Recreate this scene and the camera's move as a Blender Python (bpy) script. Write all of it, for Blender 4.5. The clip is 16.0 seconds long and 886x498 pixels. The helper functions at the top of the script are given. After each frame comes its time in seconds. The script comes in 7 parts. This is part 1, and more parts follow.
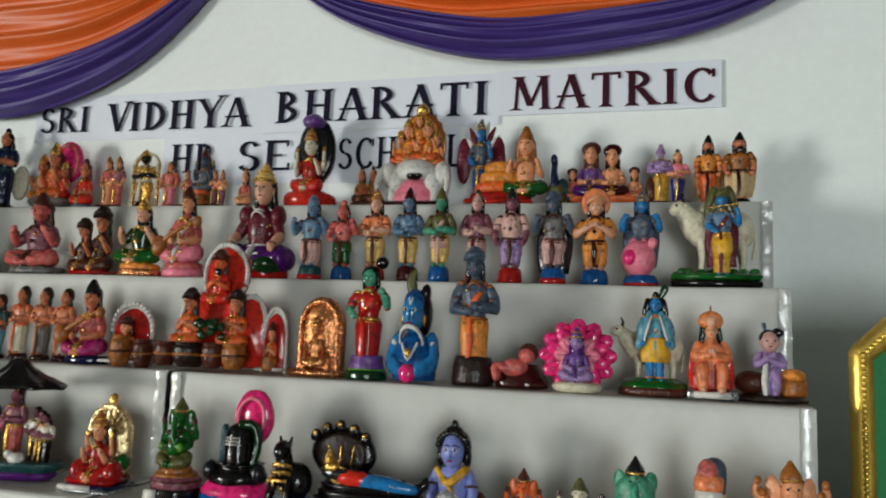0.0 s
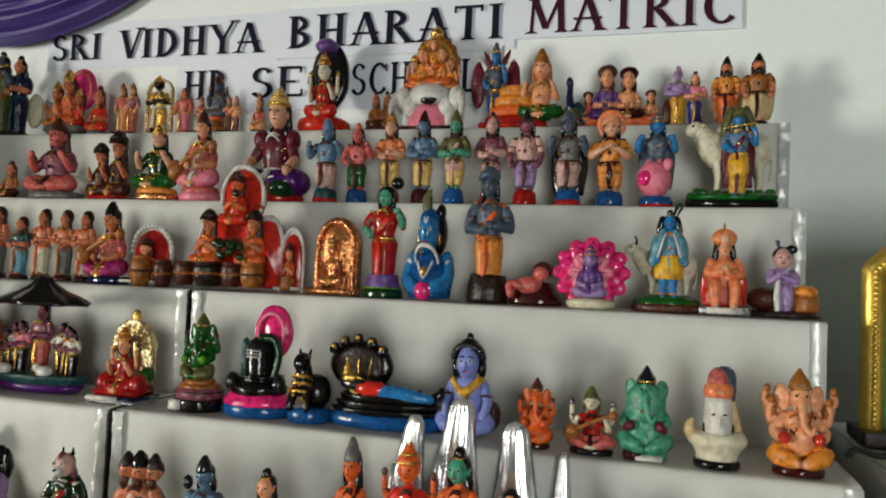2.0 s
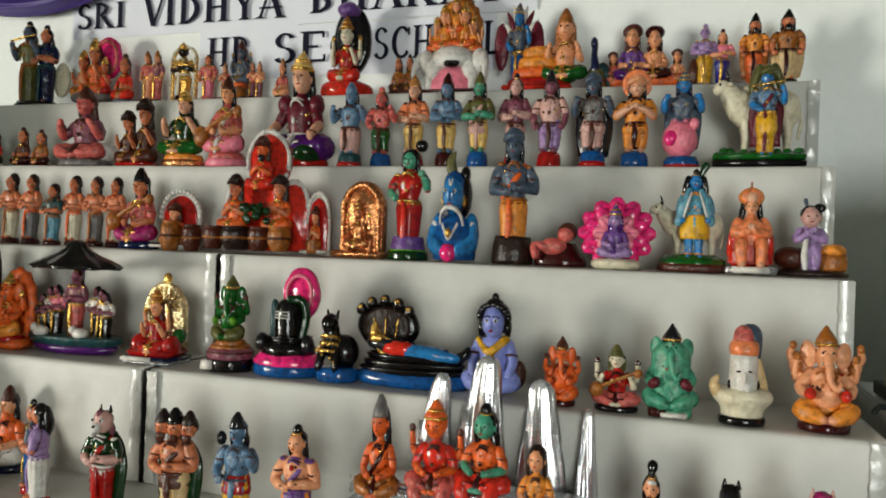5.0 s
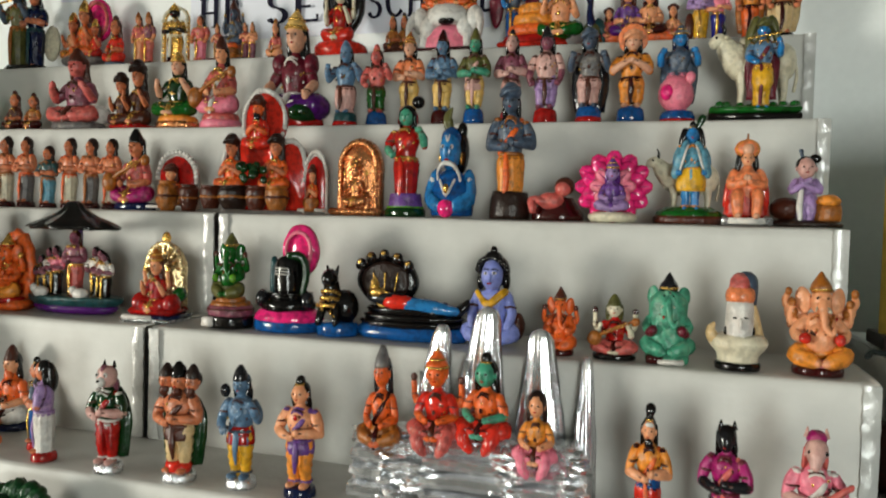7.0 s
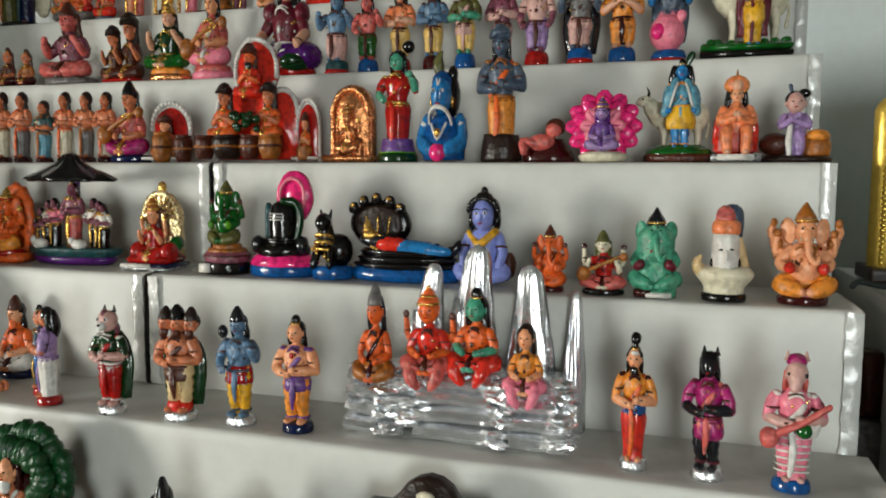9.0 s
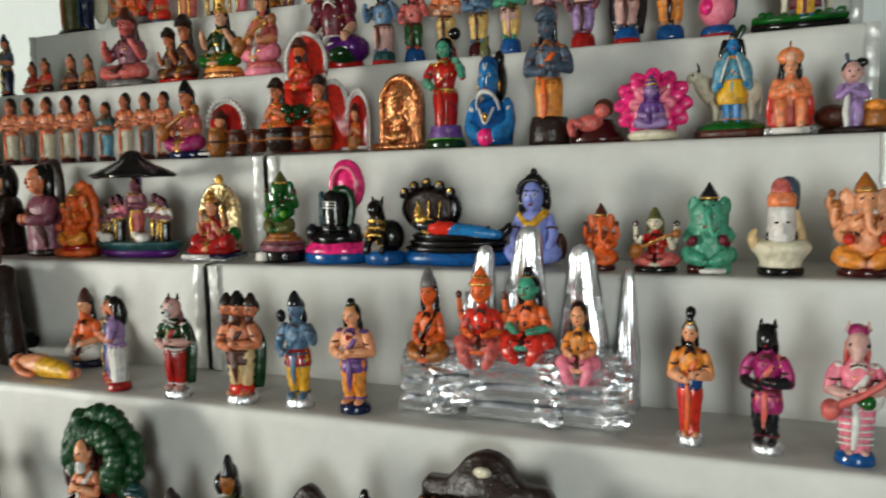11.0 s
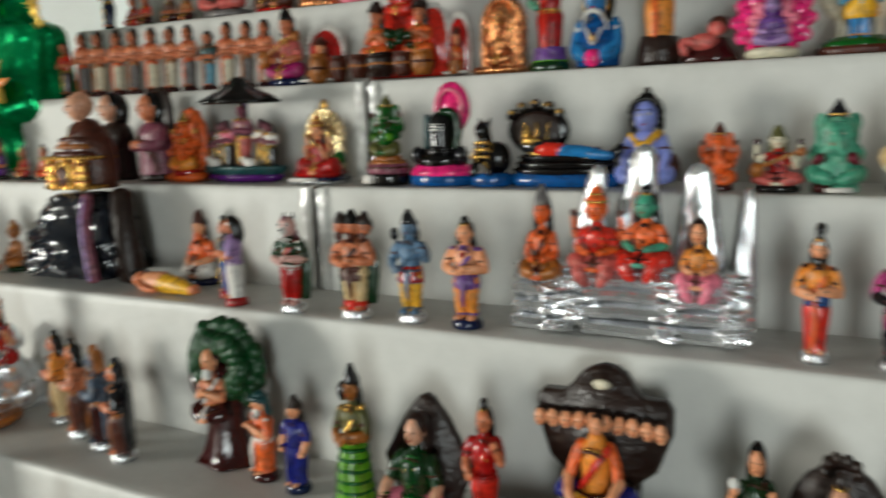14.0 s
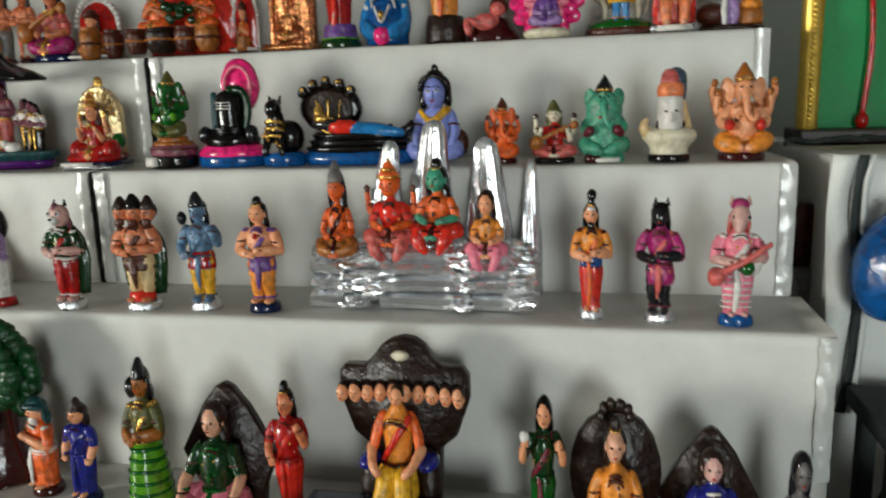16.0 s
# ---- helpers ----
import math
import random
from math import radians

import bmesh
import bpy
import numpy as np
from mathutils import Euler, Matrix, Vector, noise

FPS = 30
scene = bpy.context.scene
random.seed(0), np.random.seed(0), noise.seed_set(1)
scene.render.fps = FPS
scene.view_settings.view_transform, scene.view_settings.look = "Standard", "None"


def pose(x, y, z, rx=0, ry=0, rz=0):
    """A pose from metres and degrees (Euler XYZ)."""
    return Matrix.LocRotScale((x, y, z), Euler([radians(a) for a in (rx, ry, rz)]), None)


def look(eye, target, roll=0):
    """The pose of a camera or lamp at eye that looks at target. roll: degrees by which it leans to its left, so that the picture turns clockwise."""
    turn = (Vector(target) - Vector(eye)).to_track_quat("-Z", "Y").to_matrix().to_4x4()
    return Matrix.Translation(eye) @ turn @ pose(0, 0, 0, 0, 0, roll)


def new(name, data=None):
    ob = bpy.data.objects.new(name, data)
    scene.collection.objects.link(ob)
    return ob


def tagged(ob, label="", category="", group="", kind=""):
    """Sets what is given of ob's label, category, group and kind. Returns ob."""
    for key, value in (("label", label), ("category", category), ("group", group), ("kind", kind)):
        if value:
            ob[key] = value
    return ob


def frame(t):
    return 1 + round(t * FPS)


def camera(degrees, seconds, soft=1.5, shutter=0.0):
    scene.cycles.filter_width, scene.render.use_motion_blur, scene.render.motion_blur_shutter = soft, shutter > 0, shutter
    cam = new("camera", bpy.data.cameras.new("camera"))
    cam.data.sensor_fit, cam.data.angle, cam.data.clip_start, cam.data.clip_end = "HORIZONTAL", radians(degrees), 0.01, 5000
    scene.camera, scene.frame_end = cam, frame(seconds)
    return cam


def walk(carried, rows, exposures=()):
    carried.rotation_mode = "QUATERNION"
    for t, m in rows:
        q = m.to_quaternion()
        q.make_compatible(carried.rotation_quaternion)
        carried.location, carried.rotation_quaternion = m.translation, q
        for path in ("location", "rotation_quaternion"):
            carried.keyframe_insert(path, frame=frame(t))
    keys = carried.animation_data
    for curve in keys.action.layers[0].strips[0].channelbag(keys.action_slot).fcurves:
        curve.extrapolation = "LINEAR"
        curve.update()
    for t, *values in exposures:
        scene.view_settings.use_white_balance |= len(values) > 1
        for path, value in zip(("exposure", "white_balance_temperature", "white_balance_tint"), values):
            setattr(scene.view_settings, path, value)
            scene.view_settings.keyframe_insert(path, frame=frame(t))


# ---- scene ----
cam = camera(61.2, 16.0, soft=1.9, shutter=0.85)
PATH = [
    (0, (-0.348, -1.455, 1.464), (-0.875, 0.458, 1.708), 2.4),
    (0.5, (-0.353, -1.473, 1.45), (-0.912, 0.435, 1.673), 3.1),
    (1, (-0.35, -1.475, 1.436), (-0.948, 0.425, 1.614), 3.3),
    (1.5, (-0.349, -1.47, 1.417), (-0.921, 0.443, 1.541), 3.5),
    (2, (-0.352, -1.465, 1.407), (-0.906, 0.455, 1.495), 2.5),
    (2.5, (-0.364, -1.472, 1.396), (-0.965, 0.434, 1.457), 2.7),
    (3, (-0.364, -1.474, 1.395), (-0.972, 0.432, 1.422), 2.6),
    (5.5, (-0.352, -1.476, 1.385), (-0.961, 0.429, 1.37), 2.0),
    (6, (-0.351, -1.472, 1.37), (-0.939, 0.438, 1.307), 2.4),
    (6.5, (-0.347, -1.476, 1.368), (-0.929, 0.437, 1.311), 2.2),
    (7, (-0.36, -1.488, 1.355), (-0.95, 0.421, 1.277), 1.5),
    (7.5, (-0.352, -1.497, 1.341), (-0.953, 0.406, 1.219), 1.7),
    (8, (-0.339, -1.506, 1.327), (-0.962, 0.388, 1.173), 1.3),
    (8.5, (-0.329, -1.501, 1.319), (-0.926, 0.4, 1.141), 0.4),
    (11, (-0.32, -1.519, 1.288), (-1.045, 0.335, 1.094), -1.4),
    (11.5, (-0.357, -1.555, 1.261), (-1.244, 0.223, 1.028), -0.7),
    (12, (-0.398, -1.573, 1.264), (-1.366, 0.152, 0.97), -0.3),
    (12.5, (-0.438, -1.602, 1.275), (-1.515, 0.053, 0.955), -0.4),
    (13, (-0.453, -1.609, 1.257), (-1.569, 0.021, 0.94), -0.4),
    (13.5, (-0.443, -1.599, 1.245), (-1.507, 0.057, 0.896), -0.9),
    (14, (-0.404, -1.575, 1.241), (-1.282, 0.19, 0.903), -1.6),
    (14.5, (-0.381, -1.583, 1.243), (-1.06, 0.266, 0.9), -2.2),
    (15, (-0.371, -1.569, 1.249), (-0.954, 0.312, 0.899), -2.4),
    (15.5, (-0.377, -1.554, 1.235), (-0.862, 0.353, 0.874), -1.4),
    (16, (-0.37, -1.56, 1.224), (-0.784, 0.357, 0.832), -1.9),
]
walk(cam, [(t, look(eye, target, roll)) for t, eye, target, roll in PATH],
     [(0, -0.39, 6350, 6), (2.0, -0.35, 6700, 6), (3.0, -0.28, 6750, 6), (5.5, -0.17, 6800, 6), (6.5, -0.11, 6800, 6), (8.5, -0.14, 6600, 6), (11.0, -0.15, 6500, 6), (12.0, -0.3, 6500, 6), (13.4, -0.32, 6500, 6), (14.5, -0.2, 6450, 6), (16, -0.26, 6450, 6)])

# world, light, room -------------------------------------------------
WALL_Y = 1.08
world = bpy.data.worlds.new("world")
scene.world = world
world.use_nodes = True
wn = world.node_tree.nodes
sky = wn.new("ShaderNodeTexSky")
sky.sky_type, sky.sun_disc = "NISHITA", False
sky.sun_elevation, sky.sun_rotation = radians(40), radians(120)
world.node_tree.links.new(sky.outputs[0], wn["Background"].inputs[0])
wn["Background"].inputs[1].default_value = 0.12


def window_light(name, eye, target, sx, sy, watts, colour):
    lamp = bpy.data.lights.new(name, "AREA")
    lamp.shape, lamp.size, lamp.size_y, lamp.energy, lamp.color = "RECTANGLE", sx, sy, watts, colour
    ob = new(name, lamp)
    ob.matrix_world = look(eye, target)
    return ob


window_light("window_daylight", (-6.95, -4.4, 1.2), (0, -4.4, 1.2), 1.7, 1.4, 530, (1.0, 0.99, 0.925))
window_light("door_daylight", (1.3, -5.95, 1.08), (1.3, 0, 1.08), 1.5, 2.1, 190, (0.93, 1.0, 1.0))


# materials ----------------------------------------------------------
MATS = {}


def mat_nodes(name):
    m = bpy.data.materials.new(name)
    m.use_nodes = True
    return m, m.node_tree.nodes, m.node_tree.links, m.node_tree.nodes["Principled BSDF"]


def surface(name, colour, rough=0.5, metal=0.0, vary=0.12, grain=60.0, bump=0.15, blotch=6.0, coat=0.0, dist=0.002, stain=None, spec=0.5, fine_w=1.0):
    """Base colour with variation at two scales, uneven gloss and fine relief."""
    if name in MATS:
        return MATS[name]
    m, n, l, b = mat_nodes(name)
    tc = n.new("ShaderNodeTexCoord")
    big, fine = n.new("ShaderNodeTexNoise"), n.new("ShaderNodeTexNoise")
    big.inputs["Scale"].default_value, big.inputs["Detail"].default_value = blotch, 4
    fine.inputs["Scale"].default_value, fine.inputs["Detail"].default_value = grain, 6
    for t in (big, fine):
        l.new(tc.outputs["Object"], t.inputs["Vector"])
    mixf = n.new("ShaderNodeMath")
    mixf.operation = "ADD"
    l.new(big.outputs["Fac"], mixf.inputs[0])
    weigh = n.new("ShaderNodeMapRange")
    weigh.inputs["To Min"].default_value, weigh.inputs["To Max"].default_value = 0.5 - 0.5 * fine_w, 0.5 + 0.5 * fine_w
    l.new(fine.outputs["Fac"], weigh.inputs["Value"])
    l.new(weigh.outputs[0], mixf.inputs[1])
    ramp = n.new("ShaderNodeMapRange")
    ramp.inputs["From Min"].default_value, ramp.inputs["From Max"].default_value = 0.65, 1.35
    ramp.inputs["To Min"].default_value, ramp.inputs["To Max"].default_value = 1 - vary, 1 + vary * 0.6
    l.new(mixf.outputs[0], ramp.inputs["Value"])
    mul = n.new("ShaderNodeVectorMath")
    mul.operation = "SCALE"
    mul.inputs[0].default_value = colour
    l.new(ramp.outputs[0], mul.inputs["Scale"])
    out = mul.outputs[0]
    if stain:
        st = n.new("ShaderNodeTexNoise")
        st.inputs["Scale"].default_value, st.inputs["Detail"].default_value, st.inputs["Roughness"].default_value = 2.3, 8, 0.65
        l.new(tc.outputs["Object"], st.inputs["Vector"])
        sr = n.new("ShaderNodeMapRange")
        sr.inputs["From Min"].default_value, sr.inputs["From Max"].default_value = 0.52, 0.75
        sr.inputs["To Max"].default_value = 0.5
        l.new(st.outputs["Fac"], sr.inputs["Value"])
        mx = n.new("ShaderNodeMix")
        mx.data_type = "RGBA"
        l.new(sr.outputs[0], mx.inputs["Factor"])
        l.new(out, mx.inputs[6])
        mx.inputs[7].default_value = (*stain, 1)
        out = mx.outputs[2]
    l.new(out, b.inputs["Base Color"])
    rr = n.new("ShaderNodeMapRange")
    rr.inputs["To Min"].default_value, rr.inputs["To Max"].default_value = max(0.03, rough - 0.1), min(1, rough + 0.12)
    l.new(big.outputs["Fac"], rr.inputs["Value"])
    l.new(rr.outputs[0], b.inputs["Roughness"])
    b.inputs["Metallic"].default_value = metal
    b.inputs["Specular IOR Level"].default_value = spec
    b.inputs["Coat Weight"].default_value = coat
    b.inputs["Coat Roughness"].default_value = 0.12
    bp = n.new("ShaderNodeBump")
    bp.inputs["Strength"].default_value, bp.inputs["Distance"].default_value = bump, dist
    l.new(mixf.outputs[0], bp.inputs["Height"])
    l.new(bp.outputs[0], b.inputs["Normal"])
    MATS[name] = m
    return m


def paint(key):
    """Hand-brushed enamel on plaster, by colour name: uneven coats, dark antiquing in worn patches, pale dry-brushed ones."""
    name = "paint_" + key
    if name in MATS:
        return MATS[name]
    if key in ("gold", "silver", "copper", "pale_gold"):
        return surface(name, PAINT[key], 0.25, 0.9, 0.45, 110, 0.8, 45, dist=0.004)
    c = tuple(0.92 * v ** 1.4 for v in PAINT[key])
    gloss, pale = key in GLOSSY, sum(PAINT[key]) > 1.5
    m, n, l, b = mat_nodes(name)
    tc = n.new("ShaderNodeTexCoord")
    info = n.new("ShaderNodeObjectInfo")
    shift = n.new("ShaderNodeVectorMath")
    shift.operation = "ADD"
    l.new(tc.outputs["Object"], shift.inputs[0])
    l.new(info.outputs["Random"], shift.inputs[1])
    fac = []
    for scale, detail, lo, hi, top in ((70, 4, .47, .62, .4 if pale else .62), (55, 3, .54, .72, .45), (16, 2, .35, .7, .35)):
        t = n.new("ShaderNodeTexNoise")
        t.inputs["Scale"].default_value, t.inputs["Detail"].default_value = scale, detail
        l.new(shift.outputs[0], t.inputs["Vector"])
        r = n.new("ShaderNodeMapRange")
        r.inputs["From Min"].default_value, r.inputs["From Max"].default_value, r.inputs["To Max"].default_value = lo, hi, top
        l.new(t.outputs["Fac"], r.inputs["Value"])
        fac.append((t, r))
    dark = tuple(v * (.45 if pale else .3) + .004 * q for v, q in zip(c, (1.6, 1, .7)))
    light = tuple(v + (q - v) * (.3 if sum(c) > .25 else .05) for v, q in zip(c, (.8, .62, .42)))
    warm = tuple(v * q for v, q in zip(c, (.8, .6, .5)))
    out = None
    for (t, r), other in zip((fac[2], fac[1], fac[0]), (warm, light if not gloss else c, dark)):
        mx = n.new("ShaderNodeMix")
        mx.data_type = "RGBA"
        l.new(r.outputs[0], mx.inputs["Factor"])
        if out:
            l.new(out, mx.inputs[6])
        else:
            mx.inputs[6].default_value = (*c, 1)
        mx.inputs[7].default_value = (*other, 1)
        out = mx.outputs[2]
    l.new(out, b.inputs["Base Color"])
    rr = n.new("ShaderNodeMapRange")
    rr.inputs["To Min"].default_value, rr.inputs["To Max"].default_value = (.04, .2) if gloss else (.2, .5)
    l.new(fac[1][0].outputs["Fac"], rr.inputs["Value"])
    l.new(rr.outputs[0], b.inputs["Roughness"])
    b.inputs["Specular IOR Level"].default_value = .5 if gloss else .42
    bp = n.new("ShaderNodeBump")
    bp.inputs["Strength"].default_value, bp.inputs["Distance"].default_value, bp.invert = .28 if gloss else .75, .005, True
    l.new(fac[0][0].outputs["Fac"], bp.inputs["Height"])
    l.new(bp.outputs[0], b.inputs["Normal"])
    MATS[name] = m
    return m


PAINT = {
    "skin": (0.76, 0.33, 0.18), "peach": (0.88, 0.48, 0.29), "orange": (0.88, 0.24, 0.06), "saffron": (0.9, 0.42, 0.09),
    "red": (0.55, 0.035, 0.03), "scarlet": (0.78, 0.08, 0.05), "maroon": (0.1, 0.012, 0.012), "brown": (0.16, 0.05, 0.025),
    "dark_brown": (0.055, 0.025, 0.016), "black": (0.012, 0.011, 0.012), "charcoal": (0.035, 0.037, 0.045),
    "blue": (0.02, 0.17, 0.42), "sky_blue": (0.06, 0.32, 0.62), "navy": (0.012, 0.035, 0.12), "royal_blue": (0.045, 0.06, 0.35),
    "periwinkle": (0.36, 0.42, 0.8), "slate": (0.14, 0.19, 0.26), "teal": (0.03, 0.14, 0.15), "mint": (0.13, 0.45, 0.32),
    "green": (0.02, 0.2, 0.04), "dark_green": (0.008, 0.09, 0.025), "lime": (0.2, 0.45, 0.05), "olive": (0.2, 0.2, 0.07),
    "yellow": (0.86, 0.55, 0.06), "straw": (0.85, 0.63, 0.26), "pale_gold": (0.96, 0.74, 0.4), "cream": (0.78, 0.62, 0.38), "ivory": (0.78, 0.74, 0.6), "white": (0.8, 0.79, 0.76),
    "pink": (0.9, 0.34, 0.44), "hot_pink": (0.93, 0.07, 0.33), "magenta": (0.5, 0.03, 0.25), "rose": (0.72, 0.22, 0.2),
    "lilac": (0.5, 0.36, 0.62), "purple": (0.16, 0.03, 0.26), "violet": (0.25, 0.12, 0.4), "grey": (0.25, 0.24, 0.24),
    "gold": (0.85, 0.5, 0.12), "silver": (0.75, 0.76, 0.78), "copper": (0.72, 0.3, 0.12), "ochre": (0.5, 0.22, 0.05),
    "aqua": (0.2, 0.46, 0.58), "apricot": (0.93, 0.38, 0.19), "leaf": (0.012, 0.13, 0.045), "ink": (0.035, 0.045, 0.062), "steel": (0.2, 0.33, 0.47), "blush": (0.74, 0.5, 0.46), "fair": (0.8, 0.5, 0.36), "soot": (0.008, 0.008, 0.009), "mauve": (0.36, 0.14, 0.2), "wine": (0.24, 0.02, 0.06),
}
GLOSSY = {"black", "blue", "sky_blue", "navy", "red", "scarlet", "green", "dark_green", "maroon", "hot_pink", "purple", "royal_blue", "charcoal", "lime", "ink"}

WALL_MAT = surface("wall_paint", (0.91, 0.935, 0.92), 0.7, 0, 0.04, 45, 0.12, 1.5, stain=(0.78, 0.8, 0.77))
PAPER = surface("white_paper", (0.575, 0.565, 0.53), 0.5, 0, 0.08, 22, 0.35, 3.5, dist=0.006, stain=(0.5, 0.48, 0.43))
# unseen side and rear walls: colour darkened to cut bounced fill light
FAR_WALL_DIM = surface("far_wall_low_bounce", (0.16, 0.155, 0.14), 0.75, 0, 0.05, 45, 0.12, 1.5)
# ceiling out of view: near-black colour keeps its bounce light off the treads
CEILING_DIM = surface("ceiling_low_bounce", (0.12, 0.12, 0.112), 0.8, 0, 0.05, 45, 0.12, 1.5)
FLOOR_MAT = surface("floor_tile", (0.2, 0.175, 0.145), 0.4, 0, 0.15, 30, 0.1, 2)
CLOTH_WHITE = surface("white_cloth", (0.78, 0.78, 0.75), 0.8, 0, 0.06, 180, 0.3, 4)
TAPE = surface("clear_tape", (0.5, 0.5, 0.475), 0.1, 0, 0.05, 45, 0.9, 16, 0.9, 0.004)
FOIL = surface("silver_foil", (0.87, 0.88, 0.9), 0.21, 0.92, 0.08, 80, 0.3, 30, dist=0.005)


# mesh helpers -------------------------------------------------------
def mesh_object(name, verts, faces, mats, index=None, smooth=True, parent=None):
    me = bpy.data.meshes.new(name)
    me.from_pydata([tuple(v) for v in verts], [], faces)
    for m in mats:
        me.materials.append(m)
    if index:
        me.polygons.foreach_set("material_index", index)
    me.polygons.foreach_set("use_smooth", [smooth] * len(faces))
    me.update()
    ob = new(name, me)
    if parent:
        ob.parent = parent
    return ob


def part(name, bm, material, parent, label="", smooth=False):
    me = bpy.data.meshes.new(name)
    for f in bm.faces:
        f.smooth = smooth
    bm.to_mesh(me)
    bm.free()
    me.materials.append(material)
    ob = new(name, me)
    if parent:
        ob.parent = parent
    return tagged(ob, label) if label else ob


def empty(name, x, y, z, rz=0):
    ob = new(name)
    ob.empty_display_size = 0.05
    ob.matrix_world = pose(x, y, z, 0, 0, rz)
    return ob


def box_bm(x0, x1, y0, y1, z0, z1, bevel=0.0, seg=2):
    bm = bmesh.new()
    bmesh.ops.create_cube(bm, size=1)
    for v in bm.verts:
        v.co = Vector((x0 if v.co.x < 0 else x1, y0 if v.co.y < 0 else y1, z0 if v.co.z < 0 else z1))
    if bevel:
        bmesh.ops.bevel(bm, geom=bm.edges[:], offset=bevel, segments=seg, affect="EDGES", profile=0.6)
    return bm


def spline(pts, sub=3):
    """Catmull-Rom through rows of numbers."""
    p = [np.array(a, float) for a in pts]
    if len(p) < 3:
        return [p[0] + (p[-1] - p[0]) * i / sub for i in range(sub + 1)] if len(p) == 2 else p
    q = [2 * p[0] - p[1], *p, 2 * p[-1] - p[-2]]
    out = []
    for i in range(1, len(q) - 2):
        a, b, c, d = q[i - 1:i + 3]
        for j in range(sub):
            t = j / sub
            out.append(0.5 * (2 * b + (c - a) * t + (2 * a - 5 * b + 4 * c - d) * t * t + (3 * b - a - 3 * c + d) * t ** 3))
    out.append(p[-1])
    return out


class Clay:
    """One modelled figure: shapes pressed together into a single mesh, each with its own paint. The front is -y."""

    def __init__(self, seed=0):
        self.v, self.f, self.m, self.keys = [], [], [], []
        self.M = Matrix.Identity(4)
        self.rng = random.Random(seed)

    def key(self, k):
        if k not in self.keys:
            self.keys.append(k)
        return self.keys.index(k)

    def rings(self, k, rows, closed=True, caps=True, loop=False):
        """rows: rings of points, each of the same count."""
        o, n, mi = len(self.v), len(rows[0]), self.key(k)
        for r in rows:
            for p in r:
                self.v.append(self.M @ Vector(p))
        rn = len(rows)
        for i in range(rn if loop else rn - 1):
            for j in range(n if closed else n - 1):
                a, b = o + i * n + j, o + i * n + (j + 1) % n
                c, d = o + (i + 1) % rn * n + (j + 1) % n, o + (i + 1) % rn * n + j
                self.f.append((a, b, c, d))
                self.m.append(mi)
        if caps and not loop and closed:
            self.f.append(tuple(o + j for j in reversed(range(n))))
            self.f.append(tuple(o + (rn - 1) * n + j for j in range(n)))
            self.m += [mi, mi]

    def lathe(self, k, prof, n=16, cx=0, cy=0, folds=0, amp=0.0, sub=3, turn=0.0):
        """prof: rows of z, half width, half depth and, if wanted, the middle's x and y."""
        prof = [tuple(p) + (0,) * (5 - len(p)) for p in prof]
        rows = []
        for z, rx, ry, ox, oy in spline(prof, sub):
            ring = []
            for j in range(n):
                a = 2 * math.pi * j / n
                g = 1 + amp * math.cos(folds * a + turn * z) if folds else 1
                ring.append((cx + ox + max(rx, .001) * g * math.cos(a), cy + oy + max(ry, .001) * g * math.sin(a), z))
            rows.append(ring)
        self.rings(k, rows)

    def ball(self, k, c, r, n=12, m=8, tilt=None):
        r = (r, r, r) if isinstance(r, (int, float)) else r
        rows = []
        R = Euler([radians(a) for a in tilt]).to_matrix() if tilt else None
        for i in range(m + 1):
            t = math.pi * (i + 0.001) / (m + 0.002)
            ring = []
            for j in range(n):
                a = 2 * math.pi * j / n
                p = Vector((r[0] * math.sin(t) * math.cos(a), r[1] * math.sin(t) * math.sin(a), -r[2] * math.cos(t)))
                p = R @ p if R else p
                ring.append((c[0] + p.x, c[1] + p.y, c[2] + p.z))
            rows.append(ring)
        self.rings(k, rows)

    def limb(self, k, pts, rs, n=8, sub=3, flat=1.0, loop=False):
        """A bent tapering tube with round ends."""
        rows = spline([(*p, r) for p, r in zip(pts, rs)], sub) if not loop else [np.array((*p, r), float) for p, r in zip(pts, rs)]
        P = [Vector(r[:3]) for r in rows]
        R = [r[3] for r in rows]
        out = []
        cnt = len(P)
        up = Vector((0.13, -1, 0.21)).normalized()
        for i in range(cnt):
            a, b = (P[i - 1], P[(i + 1) % cnt]) if loop else (P[max(i - 1, 0)], P[min(i + 1, cnt - 1)])
            d = (b - a).normalized()
            s = d.cross(up)
            s = s.normalized() if s.length > 1e-4 else Vector((1, 0, 0))
            u = s.cross(d)
            ends = []
            if not loop and i == 0:
                ends = [(-0.95, 0.3), (-0.65, 0.75)]
            ring_at = [(P[i] + d * R[i] * e, q) for e, q in ends] + [(P[i], 1)]
            if not loop and i == cnt - 1:
                ring_at += [(P[i] + d * R[i] * e, q) for e, q in ((0.65, 0.75), (0.95, 0.3))]
            for c, q in ring_at:
                out.append([c + (s * math.cos(2 * math.pi * j / n) + u * math.sin(2 * math.pi * j / n) * flat) * R[i] * q for j in range(n)])
        self.rings(k, out, loop=loop)

    def ring(self, k, c, rx, rz, r, tilt=0, n=16, part_from=0, part_to=360, m=6):
        """A hoop in the xz plane, leaning back by tilt degrees; from and to in degrees make it an arc."""
        full = part_to - part_from >= 360
        T = Matrix.Rotation(radians(tilt), 3, "X")
        cnt = n if full else n + 1
        pts = []
        for i in range(cnt):
            a = radians(part_from + (part_to - part_from) * i / n)
            p = T @ Vector((rx * math.cos(a), 0, rz * math.sin(a)))
            pts.append((c[0] + p.x, c[1] + p.y, c[2] + p.z))
